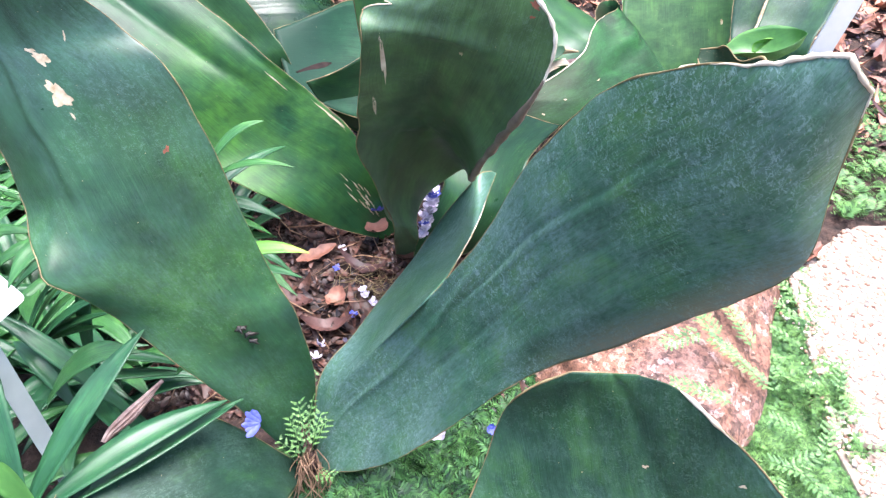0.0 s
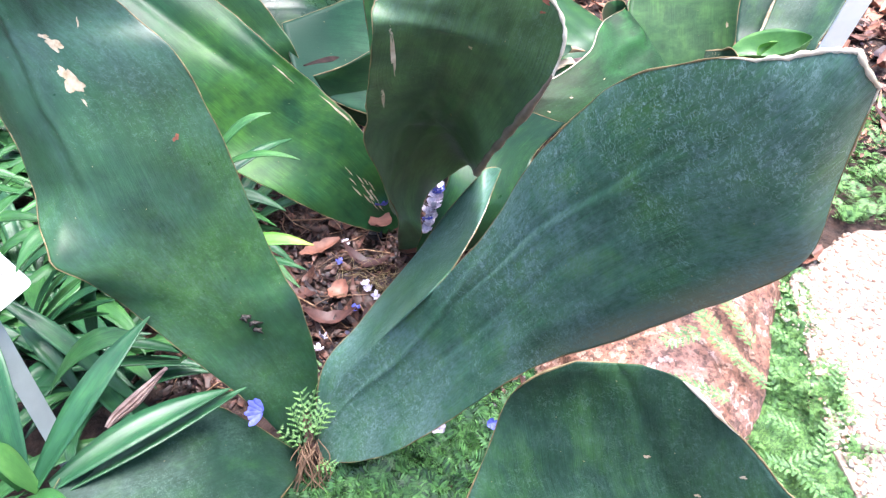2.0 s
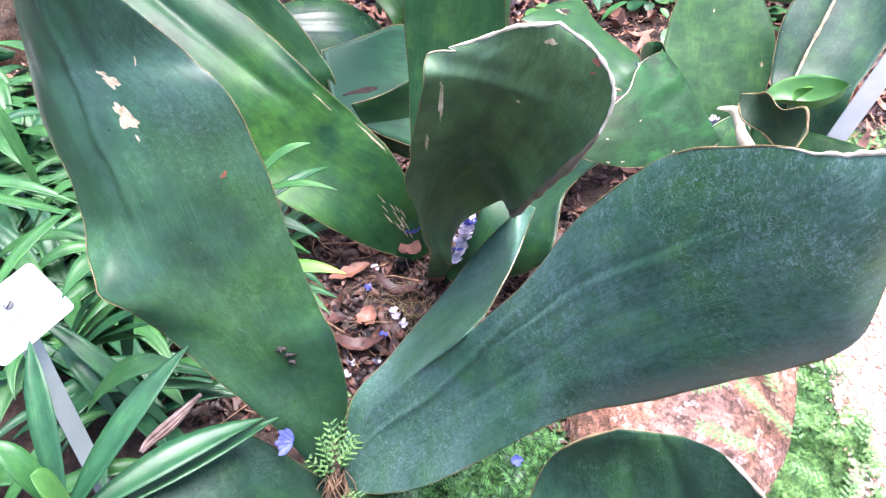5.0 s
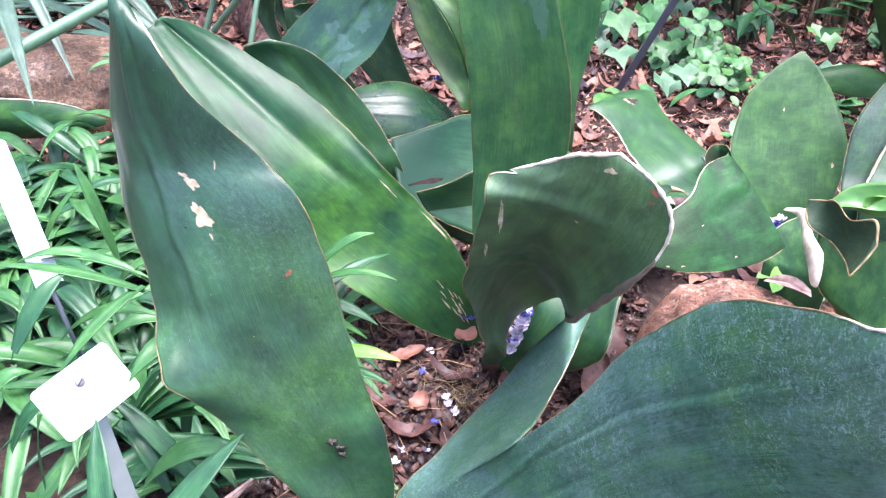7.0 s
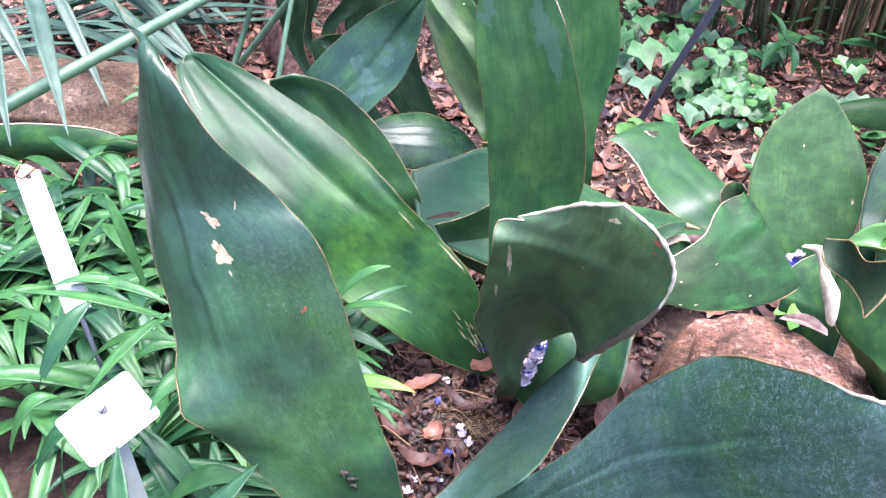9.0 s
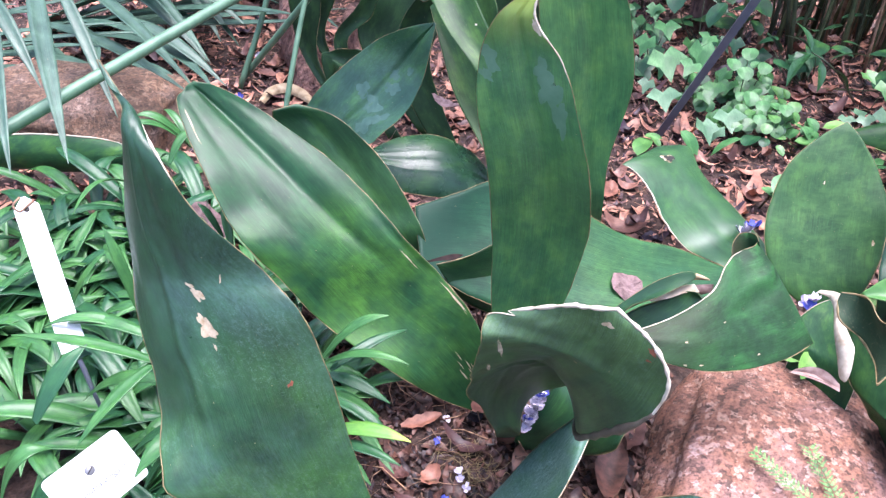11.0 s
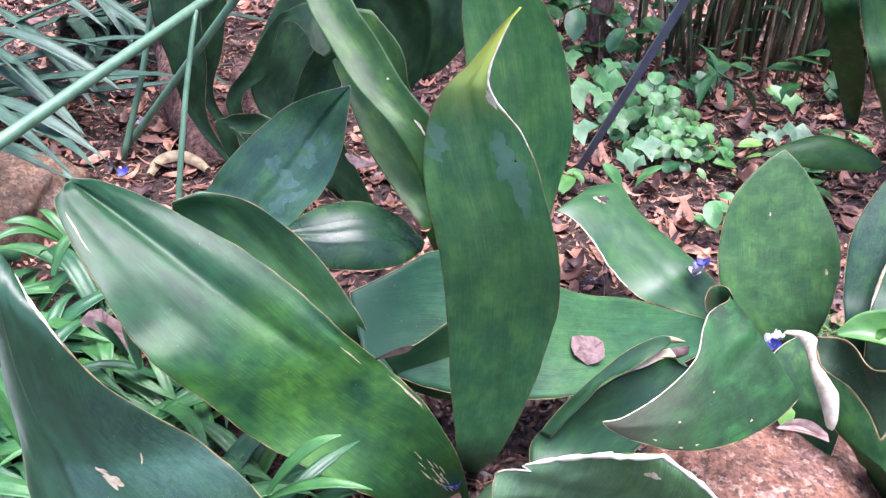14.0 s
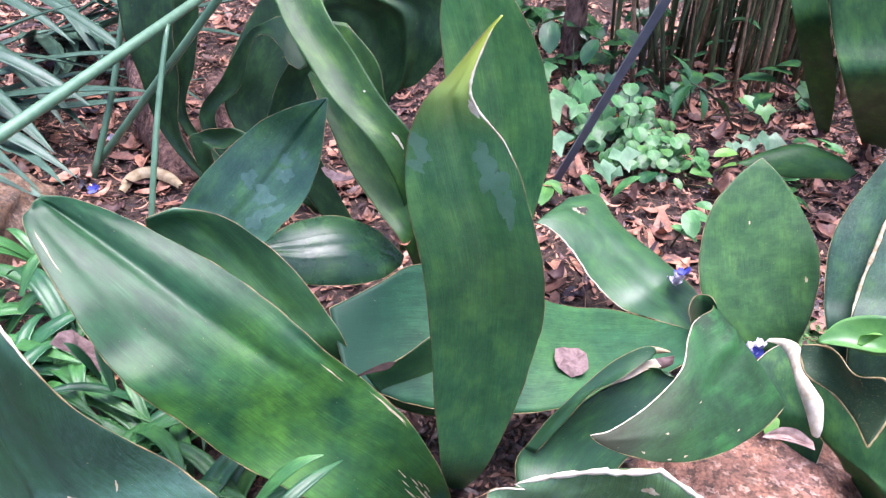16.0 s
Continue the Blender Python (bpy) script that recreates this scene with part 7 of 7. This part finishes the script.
def twig_shrub(branch, leaves):
    """A thin twig with long pointed glossy leaves from base to tip."""
    p = thing("dark_leaf_shrub", (branch[0][0], branch[0][1], 0), "small shrub with dark glossy pointed leaves", "plant", "shrubs")
    part("twig", tube(spline(branch, 4), [0.003, 0.0018], 5), M_CANE, p)
    for base, tip, width in leaves:
        base, tip = Vector(base), Vector(tip)
        along = (tip - base).normalized()
        across = along.cross(Vector((0, 0.45, 1))).normalized()
        up = across.cross(along)
        length = (tip - base).length
        verts, uvs, faces = [], [], []
        for i in range(9):
            s = i / 8
            half = 0.5 * width * length * math.sin(math.pi * s ** 0.8) * (1 - 0.25 * s) + 0.0006
            for k in (-1, -0.5, 0, 0.5, 1):
                verts.append(base + along * length * s + across * half * k + up * (0.28 * half * abs(k) + 0.10 * length * math.sin(math.pi * s)))
                uvs.append((half * k * 4, length * s * 4))
        faces = [(i * 5 + k, i * 5 + k + 1, i * 5 + k + 6, i * 5 + k + 5) for i in range(8) for k in range(4)]
        with_uv(part("leaf", (verts, faces), M_SHADE, p), uvs)


iv = random.Random(33)
for sx, sy in [(0.08, 2.52), (0.02, 2.40)]:
    seedling("ivy", sx, sy, iv.uniform(0.07, 0.15), iv.randint(6, 9), 0.050, "star", M_IVY, iv.randint(1, 9999), "trailing ivy with pale green star-shaped leaves", "ivy plants", 0.09)
for sx, sy in [(0.70, 1.84), (0.80, 1.95), (0.62, 1.74), (0.88, 2.08), (0.50, 1.72), (0.13, 1.86), (0.40, 1.70), (0.58, 1.60)]:
    seedling("oval_leaf_seedling", sx, sy, iv.uniform(0.03, 0.07), iv.randint(3, 5), 0.032, "oval", M_LIGHT if iv.random() < 0.5 else M_IVY, iv.randint(1, 9999), "seedling with pale green oval leaves in leaf litter", "seedlings", 0.06)
for sx, sy in [(0.30, 2.78), (0.12, 2.85), (0.55, 2.75), (1.10, 2.3), (-0.02, 2.6), (0.20, 2.95)]:
    seedling("dark_leaf_shrub", sx, sy, iv.uniform(0.14, 0.28), iv.randint(6, 9), 0.052, "oval", M_SHADE, iv.randint(1, 9999), "small shrub with dark glossy pointed leaves", "shrubs", 0.11)
for sx, sy in [(0.33, 2.08), (0.40, 2.14), (0.47, 2.10), (0.44, 2.02), (0.52, 2.04), (0.36, 2.22), (0.37, 1.99), (0.28, 2.16), (0.45, 2.24)]:
    seedling("round_leaf_seedling", sx, sy, iv.uniform(0.03, 0.06), iv.randint(12, 17), 0.018, "round", M_IVY if iv.random() < 0.35 else M_STRAP, iv.randint(1, 9999), "low seedling with deep green rounded leaves", "seedlings", 0.06)
for sx, sy in [(0.13, 2.32), (0.22, 2.42), (0.27, 2.30), (0.14, 2.50), (0.32, 2.48), (0.40, 2.40), (0.56, 2.36)]:
    seedling("ivy", sx, sy, iv.uniform(0.03, 0.08), iv.randint(4, 6), 0.046, "star", M_STRAP if iv.random() < 0.5 else M_STRAP2, iv.randint(1, 9999), "ivy with deep green star-shaped leaves", "ivy plants", 0.08)
for sx, sy in [(0.62, 2.40), (0.95, 2.38), (0.85, 2.34), (0.30, 2.62), (0.42, 2.60)]:
    seedling("dark_leaf_shrub", sx, sy, iv.uniform(0.06, 0.16), iv.randint(4, 6), 0.045, "oval", M_GREEN, iv.randint(1, 9999), "small shrub with dark glossy pointed leaves", "shrubs", 0.09)
placed_plant("ivy", "trailing ivy with pale green star-shaped leaves", "ivy plants", "star", M_IVY, 242, [(0.173, 2.416, 0.120, 0.056, -1.3), (0.120, 2.289, 0.120, 0.049, -2.1), (0.142, 2.541, 0.120, 0.042, -1.5)])
placed_plant("ivy", "trailing ivy with pale green star-shaped leaves", "ivy plants", "star", M_IVY, 297, [(0.169, 2.186, 0.120, 0.075, -1.2), (0.272, 2.263, 0.120, 0.066, -1.5), (0.240, 2.153, 0.120, 0.047, -2.0), (0.294, 2.362, 0.120, 0.042, -2.0)])
placed_plant("ivy", "ivy with broad grey-green star-shaped leaves", "ivy plants", "star", M_PALEIVY, 950, [(0.170, 2.020, 0.090, 0.061, -1.4), (0.133, 2.145, 0.060, 0.035, -1.9)])
placed_plant("ivy", "ivy with broad grey-green star-shaped leaves", "ivy plants", "star", M_PALEIVY, 169, [(0.337, 1.983, 0.070, 0.057, -1.4), (0.274, 1.915, 0.070, 0.053, -1.1), (0.311, 1.938, 0.050, 0.036, -2.1)])
placed_plant("ivy", "ivy with deep green star-shaped leaves", "ivy plants", "star", M_STRAP, 621, [(0.309, 2.140, 0.070, 0.050, -1.7), (0.349, 2.171, 0.070, 0.045, -1.9), (0.278, 2.088, 0.070, 0.035, -0.9), (0.391, 2.176, 0.070, 0.055, -1.0), (0.346, 2.238, 0.070, 0.040, -2.3), (0.421, 2.155, 0.070, 0.039, -1.3)])
placed_plant("oval_leaf_seedling", "seedling with rounded pale green leaves on thin stems", "seedlings", "round", M_IVY, 320, [(0.396, 2.249, 0.130, 0.024, -1.6), (0.347, 2.168, 0.130, 0.022, -1.4), (0.427, 2.162, 0.130, 0.021, -2.0), (0.373, 2.117, 0.130, 0.022, -1.1), (0.405, 2.180, 0.130, 0.014, -2.2)])
placed_plant("round_leaf_seedling", "low seedling with small round fresh green leaves", "seedlings", "round", M_IVY, 642, [(0.396, 2.077, 0.080, 0.023, -1.5), (0.423, 2.042, 0.080, 0.019, -1.3), (0.409, 1.963, 0.080, 0.017, -1.3), (0.455, 2.047, 0.080, 0.018, -1.0), (0.371, 2.084, 0.080, 0.016, -1.7), (0.444, 2.091, 0.080, 0.013, -1.7), (0.480, 2.032, 0.080, 0.020, -1.4), (0.417, 2.119, 0.080, 0.014, -1.8)])
placed_plant("round_leaf_seedling", "low seedling with small bright round leaves", "seedlings", "round", M_LIGHT, 860, [(0.393, 2.017, 0.070, 0.015, -1.9), (0.449, 1.997, 0.070, 0.018, -1.4), (0.425, 1.939, 0.070, 0.016, -1.8), (0.507, 2.072, 0.070, 0.020, -1.6), (0.480, 2.100, 0.070, 0.014, -1.3), (0.473, 2.162, 0.070, 0.018, -0.9), (0.504, 2.020, 0.070, 0.016, -0.9), (0.435, 2.109, 0.070, 0.011, -1.9), (0.496, 2.149, 0.070, 0.015, -1.2), (0.503, 1.977, 0.070, 0.011, -0.9)])
placed_plant("round_leaf_seedling", "low seedling with dark glossy round leaves", "seedlings", "round", M_STRAP2, 636, [(0.394, 1.926, 0.040, 0.026, -2.2), (0.469, 1.997, 0.040, 0.019, -1.0), (0.426, 1.923, 0.040, 0.015, -1.9), (0.378, 1.993, 0.040, 0.017, -2.0)])
placed_plant("oval_leaf_seedling", "seedling with pale green oval leaves in leaf litter", "seedlings", "oval", M_IVY, 587, [(0.242, 1.860, 0.050, 0.036, -0.3), (0.329, 1.867, 0.050, 0.039, 3.4)])
placed_plant("oval_leaf_seedling", "seedling with fresh yellow-green oval leaves", "seedlings", "oval", M_YOUNG, 174, [(0.582, 1.943, 0.060, 0.035, 2.2), (0.607, 2.016, 0.060, 0.031, 3.3)])
placed_plant("oval_leaf_seedling", "seedling with fresh green leaves low in litter", "seedlings", "oval", M_LIGHT, 298, [(0.537, 1.964, 0.030, 0.032, 0.1), (0.470, 1.977, 0.030, 0.019, 2.6), (0.499, 1.943, 0.030, 0.016, 0.6), (0.549, 1.896, 0.030, 0.024, 0.3), (0.466, 1.912, 0.030, 0.016, -1.0)])
placed_plant("oval_leaf_seedling", "seedling with fresh yellow-green oval leaves", "seedlings", "oval", M_YOUNG, 64, [(0.702, 1.935, 0.050, 0.023, 0.3)])
placed_plant("ivy", "young ivy shoot with two bright leaves", "ivy plants", "star", M_LIGHT, 173, [(0.681, 2.166, 0.140, 0.035, -0.9), (0.714, 2.108, 0.140, 0.038, -1.5)])
placed_plant("ivy", "ivy with pale star-shaped leaves low in litter", "ivy plants", "star", M_PALEIVY, 597, [(0.668, 2.105, 0.060, 0.042, -0.9), (0.685, 2.073, 0.060, 0.034, -1.5), (0.744, 2.100, 0.060, 0.056, -1.7), (0.637, 2.063, 0.060, 0.032, -1.6)])
placed_plant("oval_leaf_seedling", "small plant with dark green oval leaves", "seedlings", "oval", M_STRAP2, 248, [(0.189, 2.460, 0.200, 0.051, -1.6), (0.315, 2.478, 0.150, 0.044, -2.2), (0.373, 2.468, 0.140, 0.036, 0.4), (0.294, 2.698, 0.150, 0.041, 0.9)])
placed_plant("oval_leaf_seedling", "small plant with dark green oval leaves", "seedlings", "oval", M_STRAP2, 663, [(0.479, 2.378, 0.120, 0.043, 0.5), (0.503, 2.310, 0.080, 0.033, 0.2), (0.472, 2.434, 0.100, 0.030, 2.8), (0.889, 2.257, 0.080, 0.021, -0.4)])
twig_shrub([(0.717, 2.283, 0.000), (0.616, 2.158, 0.130), (0.561, 2.126, 0.180), (0.526, 2.154, 0.190)], [((0.525, 2.157, 0.190), (0.481, 2.223, 0.240), 0.40), ((0.525, 2.147, 0.190), (0.475, 2.082, 0.120), 0.40), ((0.547, 2.133, 0.180), (0.553, 2.090, 0.110), 0.36), ((0.583, 2.136, 0.160), (0.641, 2.133, 0.100), 0.33), ((0.570, 2.138, 0.180), (0.676, 2.161, 0.190), 0.28), ((0.529, 2.154, 0.190), (0.462, 2.225, 0.200), 0.36)])
twig_shrub([(0.888, 2.358, 0.000), (0.873, 2.293, 0.070), (0.862, 2.238, 0.120)], [((0.862, 2.238, 0.120), (0.772, 2.271, 0.150), 0.32), ((0.861, 2.229, 0.120), (0.926, 2.260, 0.060), 0.36)])


# ---- dense cane clump at the back ----
def cane_clump(x, y, count, sx, sy, height, seed):
    rnd = random.Random(seed)
    p = thing("cane_clump", (x, y, 0), "dense clump of thin green and brown canes in shade", "plant", "cane clumps")
    for k in range(count):
        bx, by = x + rnd.gauss(0, sx), y + rnd.gauss(0, sy)
        lx, ly = rnd.gauss(0, 0.13), rnd.uniform(-0.16, 0.10)
        h = height * rnd.uniform(0.75, 1.15)
        pts = [(bx, by, -0.01), (bx + lx * 0.3 + rnd.gauss(0, 0.012), by + ly * 0.3, h * 0.45), (bx + lx, by + ly, h)]
        part("cane", tube(spline(pts, 4), [rnd.uniform(0.003, 0.010), 0.003], 6), M_TWIG if rnd.random() < 0.18 else M_CANE, p)
    for k in range(count // 4):
        bx, by, bz, a = x + rnd.gauss(0, sx), y - 0.05 + rnd.gauss(0, sy), rnd.uniform(0.05, 0.7) * height, rnd.uniform(0, 6.28)
        v, f, uvs = strap((bx, by, bz), a, rnd.uniform(0.08, 0.16), rnd.uniform(0.02, 0.035), rnd.uniform(0.0, 0.8), rnd.uniform(0.6, 1.1), seed * 70 + k)
        with_uv(part("leaf", (v, f), M_SHADE, p), uvs)


cane_clump(0.78, 2.70, 85, 0.16, 0.12, 0.95, 3)
cane_clump(1.15, 2.75, 80, 0.16, 0.14, 0.95, 4)


# ---- small things on the leaves and ground ----
def dry_round_leaf(x, y, z, size, yaw, tilt, label):
    g, uvs = flat_leaf((x, y, z), yaw, size, tilt, "round", random.Random(3))
    crumple = random.Random(9)
    g = ([v + Vector((crumple.uniform(-1, 1), crumple.uniform(-1, 1), crumple.uniform(-1, 1))) * size * 0.11 for v in g[0]], g[1])
    ob = with_uv(part("fallen_leaf", g, M_DEAD, None, "", False), uvs)
    tagged(ob, label, "dry leaf", "fallen leaves")


dry_round_leaf(0.096, 1.135, lie_on(leaf_h, 0.096, 1.135)[2] + 0.006, 0.027, -1.57, 0.25, "crumpled brown dry leaf lying on a green leaf")
dry_round_leaf(-0.64, 1.107, 0.19, 0.045, 0.4, 0.9, "crumpled dark brown dead leaf among strap leaves")
fallen_leaf(-0.176, 1.395, 0.05, 0.028, 2.0, "orange-brown dry leaf base", 91, 0.201)
fallen_leaf(-0.310, 1.558, 0.075, 0.028, -0.5, "curled brown dry leaf between green leaves", 92, 0.226, M_DEAD)
fallen_leaf(0.10, 0.98, 0.12, 0.05, 1.2, "brown dry leaf leaning on the boulder", 94, 0.05)
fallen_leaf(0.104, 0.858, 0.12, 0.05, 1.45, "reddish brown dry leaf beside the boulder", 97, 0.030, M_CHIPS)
fallen_leaf(-0.105, 0.935, 0.07, 0.035, 1.5, "upright brown dry sheath at a leaf base", 95, 0.03)
fallen_leaf(0.56, 0.88, 0.07, 0.03, 0.5, "pale tan dry leaf on the path edge", 96, 0.018)
seedling("oval_leaf_seedling", 0.402, 1.075, 0.125, 2, 0.022, "oval", M_YOUNG, 5, "bright green shoot behind the boulder", "seedlings", 0.03)
for i, (fx, fy, fz) in enumerate([(0.305, 1.33, 0.175), (0.315, 1.35, 0.17), (0.295, 1.315, 0.175), (0.405, 1.19, 0.13), (0.415, 1.175, 0.12), (0.43, 1.16, 0.115), (0.40, 1.205, 0.13), (0.445, 1.14, 0.11), (0.408, 1.195, 0.145), (0.425, 1.17, 0.135), (0.41, 1.165, 0.12), (-0.10, 0.945, 0.06)]):
    flower(fx, fy, fz, 0.030, 80 + i, i % 2 == 0)
flower(-0.005, 0.545, 0.03, 0.02, 95, True)
log([(-0.158, 0.496, -0.01), (-0.155, 0.508, 0.03), (-0.150, 0.522, 0.075)], [0.010, 0.009, 0.005], "short reddish root stub between leaf bases", "root_stub")
rt = random.Random(8)
roots = thing("dry_roots", (-0.155, 0.50, 0.0), "tangle of thin orange-brown dry roots at the leaf bases", "roots")
for k in range(42):
    x0, y0 = -0.157 + rt.uniform(-0.014, 0.014), 0.498 + rt.uniform(-0.012, 0.012)
    z0 = rt.uniform(0.035, 0.085)
    part("root", tube(spline([(x0, y0, z0 * 0.8), (x0 + rt.uniform(-0.014, 0.014), y0 - 0.012, z0 * 0.55), (x0 + rt.uniform(-0.022, 0.022), y0 - rt.uniform(0.012, 0.03), 0.0)], 4), [0.0009, 0.0005], 4), M_TWIG, roots)


def sprigs(name, rows, label, size=1.0):
    """Creeping spikemoss stems with feathery side shoots."""
    rnd = random.Random(17)
    verts, faces = [], []
    for a, b in rows:
        a, b = Vector(a), Vector(b)
        v, f = tube([a, (a + b) / 2 + Vector((0, 0, 0.008)), b], [0.0006, 0.0004], 4)
        k = len(verts)
        verts += [Vector(q) for q in v]
        faces += [tuple(i + k for i in q) for q in f]
        d = (b - a).normalized()
        e = d.cross(Vector((0, 0, 1))).normalized()
        n = int((b - a).length / 0.007)
        for i in range(n):
            p = a + (b - a) * ((i + 0.5) / n) + Vector((0, 0, 0.006))
            for sgn in (-1, 1):
                ln = size * rnd.uniform(0.012, 0.024)
                w = (e * sgn + d * 0.7).normalized()
                for q in range(5):
                    c = p + w * ln * (q + 1) / 5
                    h = w.cross(Vector((0, 0, 1))).normalized() * size * 0.0048 * (1.15 - q / 6)
                    i0 = len(verts)
                    verts += [c - w * size * 0.001, c + h + w * size * 0.0012, c + w * size * 0.0036, c - h + w * size * 0.0012]
                    faces.append((i0, i0 + 1, i0 + 2, i0 + 3))
    ob = part(name, (verts, faces), M_MOSS)
    tagged(ob, label, "moss", kind="stuff")


sprigs("spikemoss_sprigs", [((0.41, 0.60, 0.05), (0.33, 0.63, 0.112)), ((0.34, 0.63, 0.11), (0.30, 0.72, 0.12)), ((0.40, 0.65, 0.07), (0.35, 0.74, 0.118)), ((0.32, 0.64, 0.112), (0.27, 0.62, 0.11)), ((0.34, 0.55, 0.09), (0.27, 0.57, 0.10)),
                         ((0.36, 0.80, 0.115), (0.29, 0.87, 0.115)), ((0.40, 0.82, 0.10), (0.37, 0.90, 0.11)), ((0.42, 0.80, 0.08), (0.42, 0.87, 0.09))],
       "thin green spikemoss sprigs creeping over stone", 0.7)
sprigs("spikemoss_sprigs", [((-0.16, 0.52, 0.07), (-0.145, 0.575, 0.11)), ((-0.165, 0.515, 0.06), (-0.185, 0.55, 0.09)), ((-0.15, 0.515, 0.06), (-0.13, 0.54, 0.08)), ((-0.155, 0.50, 0.075), (-0.165, 0.53, 0.115)), ((-0.15, 0.50, 0.07), (-0.138, 0.52, 0.11)), ((-0.165, 0.50, 0.05), (-0.19, 0.51, 0.07)), ((-0.16, 0.495, 0.06), (-0.175, 0.52, 0.10)), ((-0.15, 0.49, 0.03), (-0.125, 0.48, 0.04))], "clump of small spikemoss sprigs at the leaf bases", 0.5)
rng = random.Random(23)
trail = []
for _ in range(34):
    x, y, a = rng.uniform(0.39, 0.52), rng.uniform(0.46, 0.88), rng.uniform(0, 6.28)
    trail.append(((x, y, 0.018), (x + 0.045 * math.cos(a), y + 0.045 * math.sin(a), 0.034)))
sprigs("spikemoss_sprigs", trail, "thin pale spikemoss shoots trailing over the moss strip", 0.6)

strip_stake = thing("plant_label_stake", (0.50, 1.03, 0.0), "flat pale blue-grey metal label stake leaning among leaves", "plant label")
s0, s1 = Vector((0.518, 1.077, -0.01)), Vector((0.556, 0.976, 0.464))
sd = (s1 - s0).normalized()
se = sd.cross(Vector((0.1, -0.8, 0.55))).normalized()
sn = se.cross(sd)
sv = [q + se * 0.017 * a + sn * 0.0012 * c for q in (s0, s1) for a, c in ((-1, -1), (1, -1), (1, 1), (-1, 1))]
part("strip", (sv, [(3, 2, 1, 0), (4, 5, 6, 7), (0, 1, 5, 4), (1, 2, 6, 5), (2, 3, 7, 6), (3, 0, 4, 7)]), M_STRIP, strip_stake, "", False)
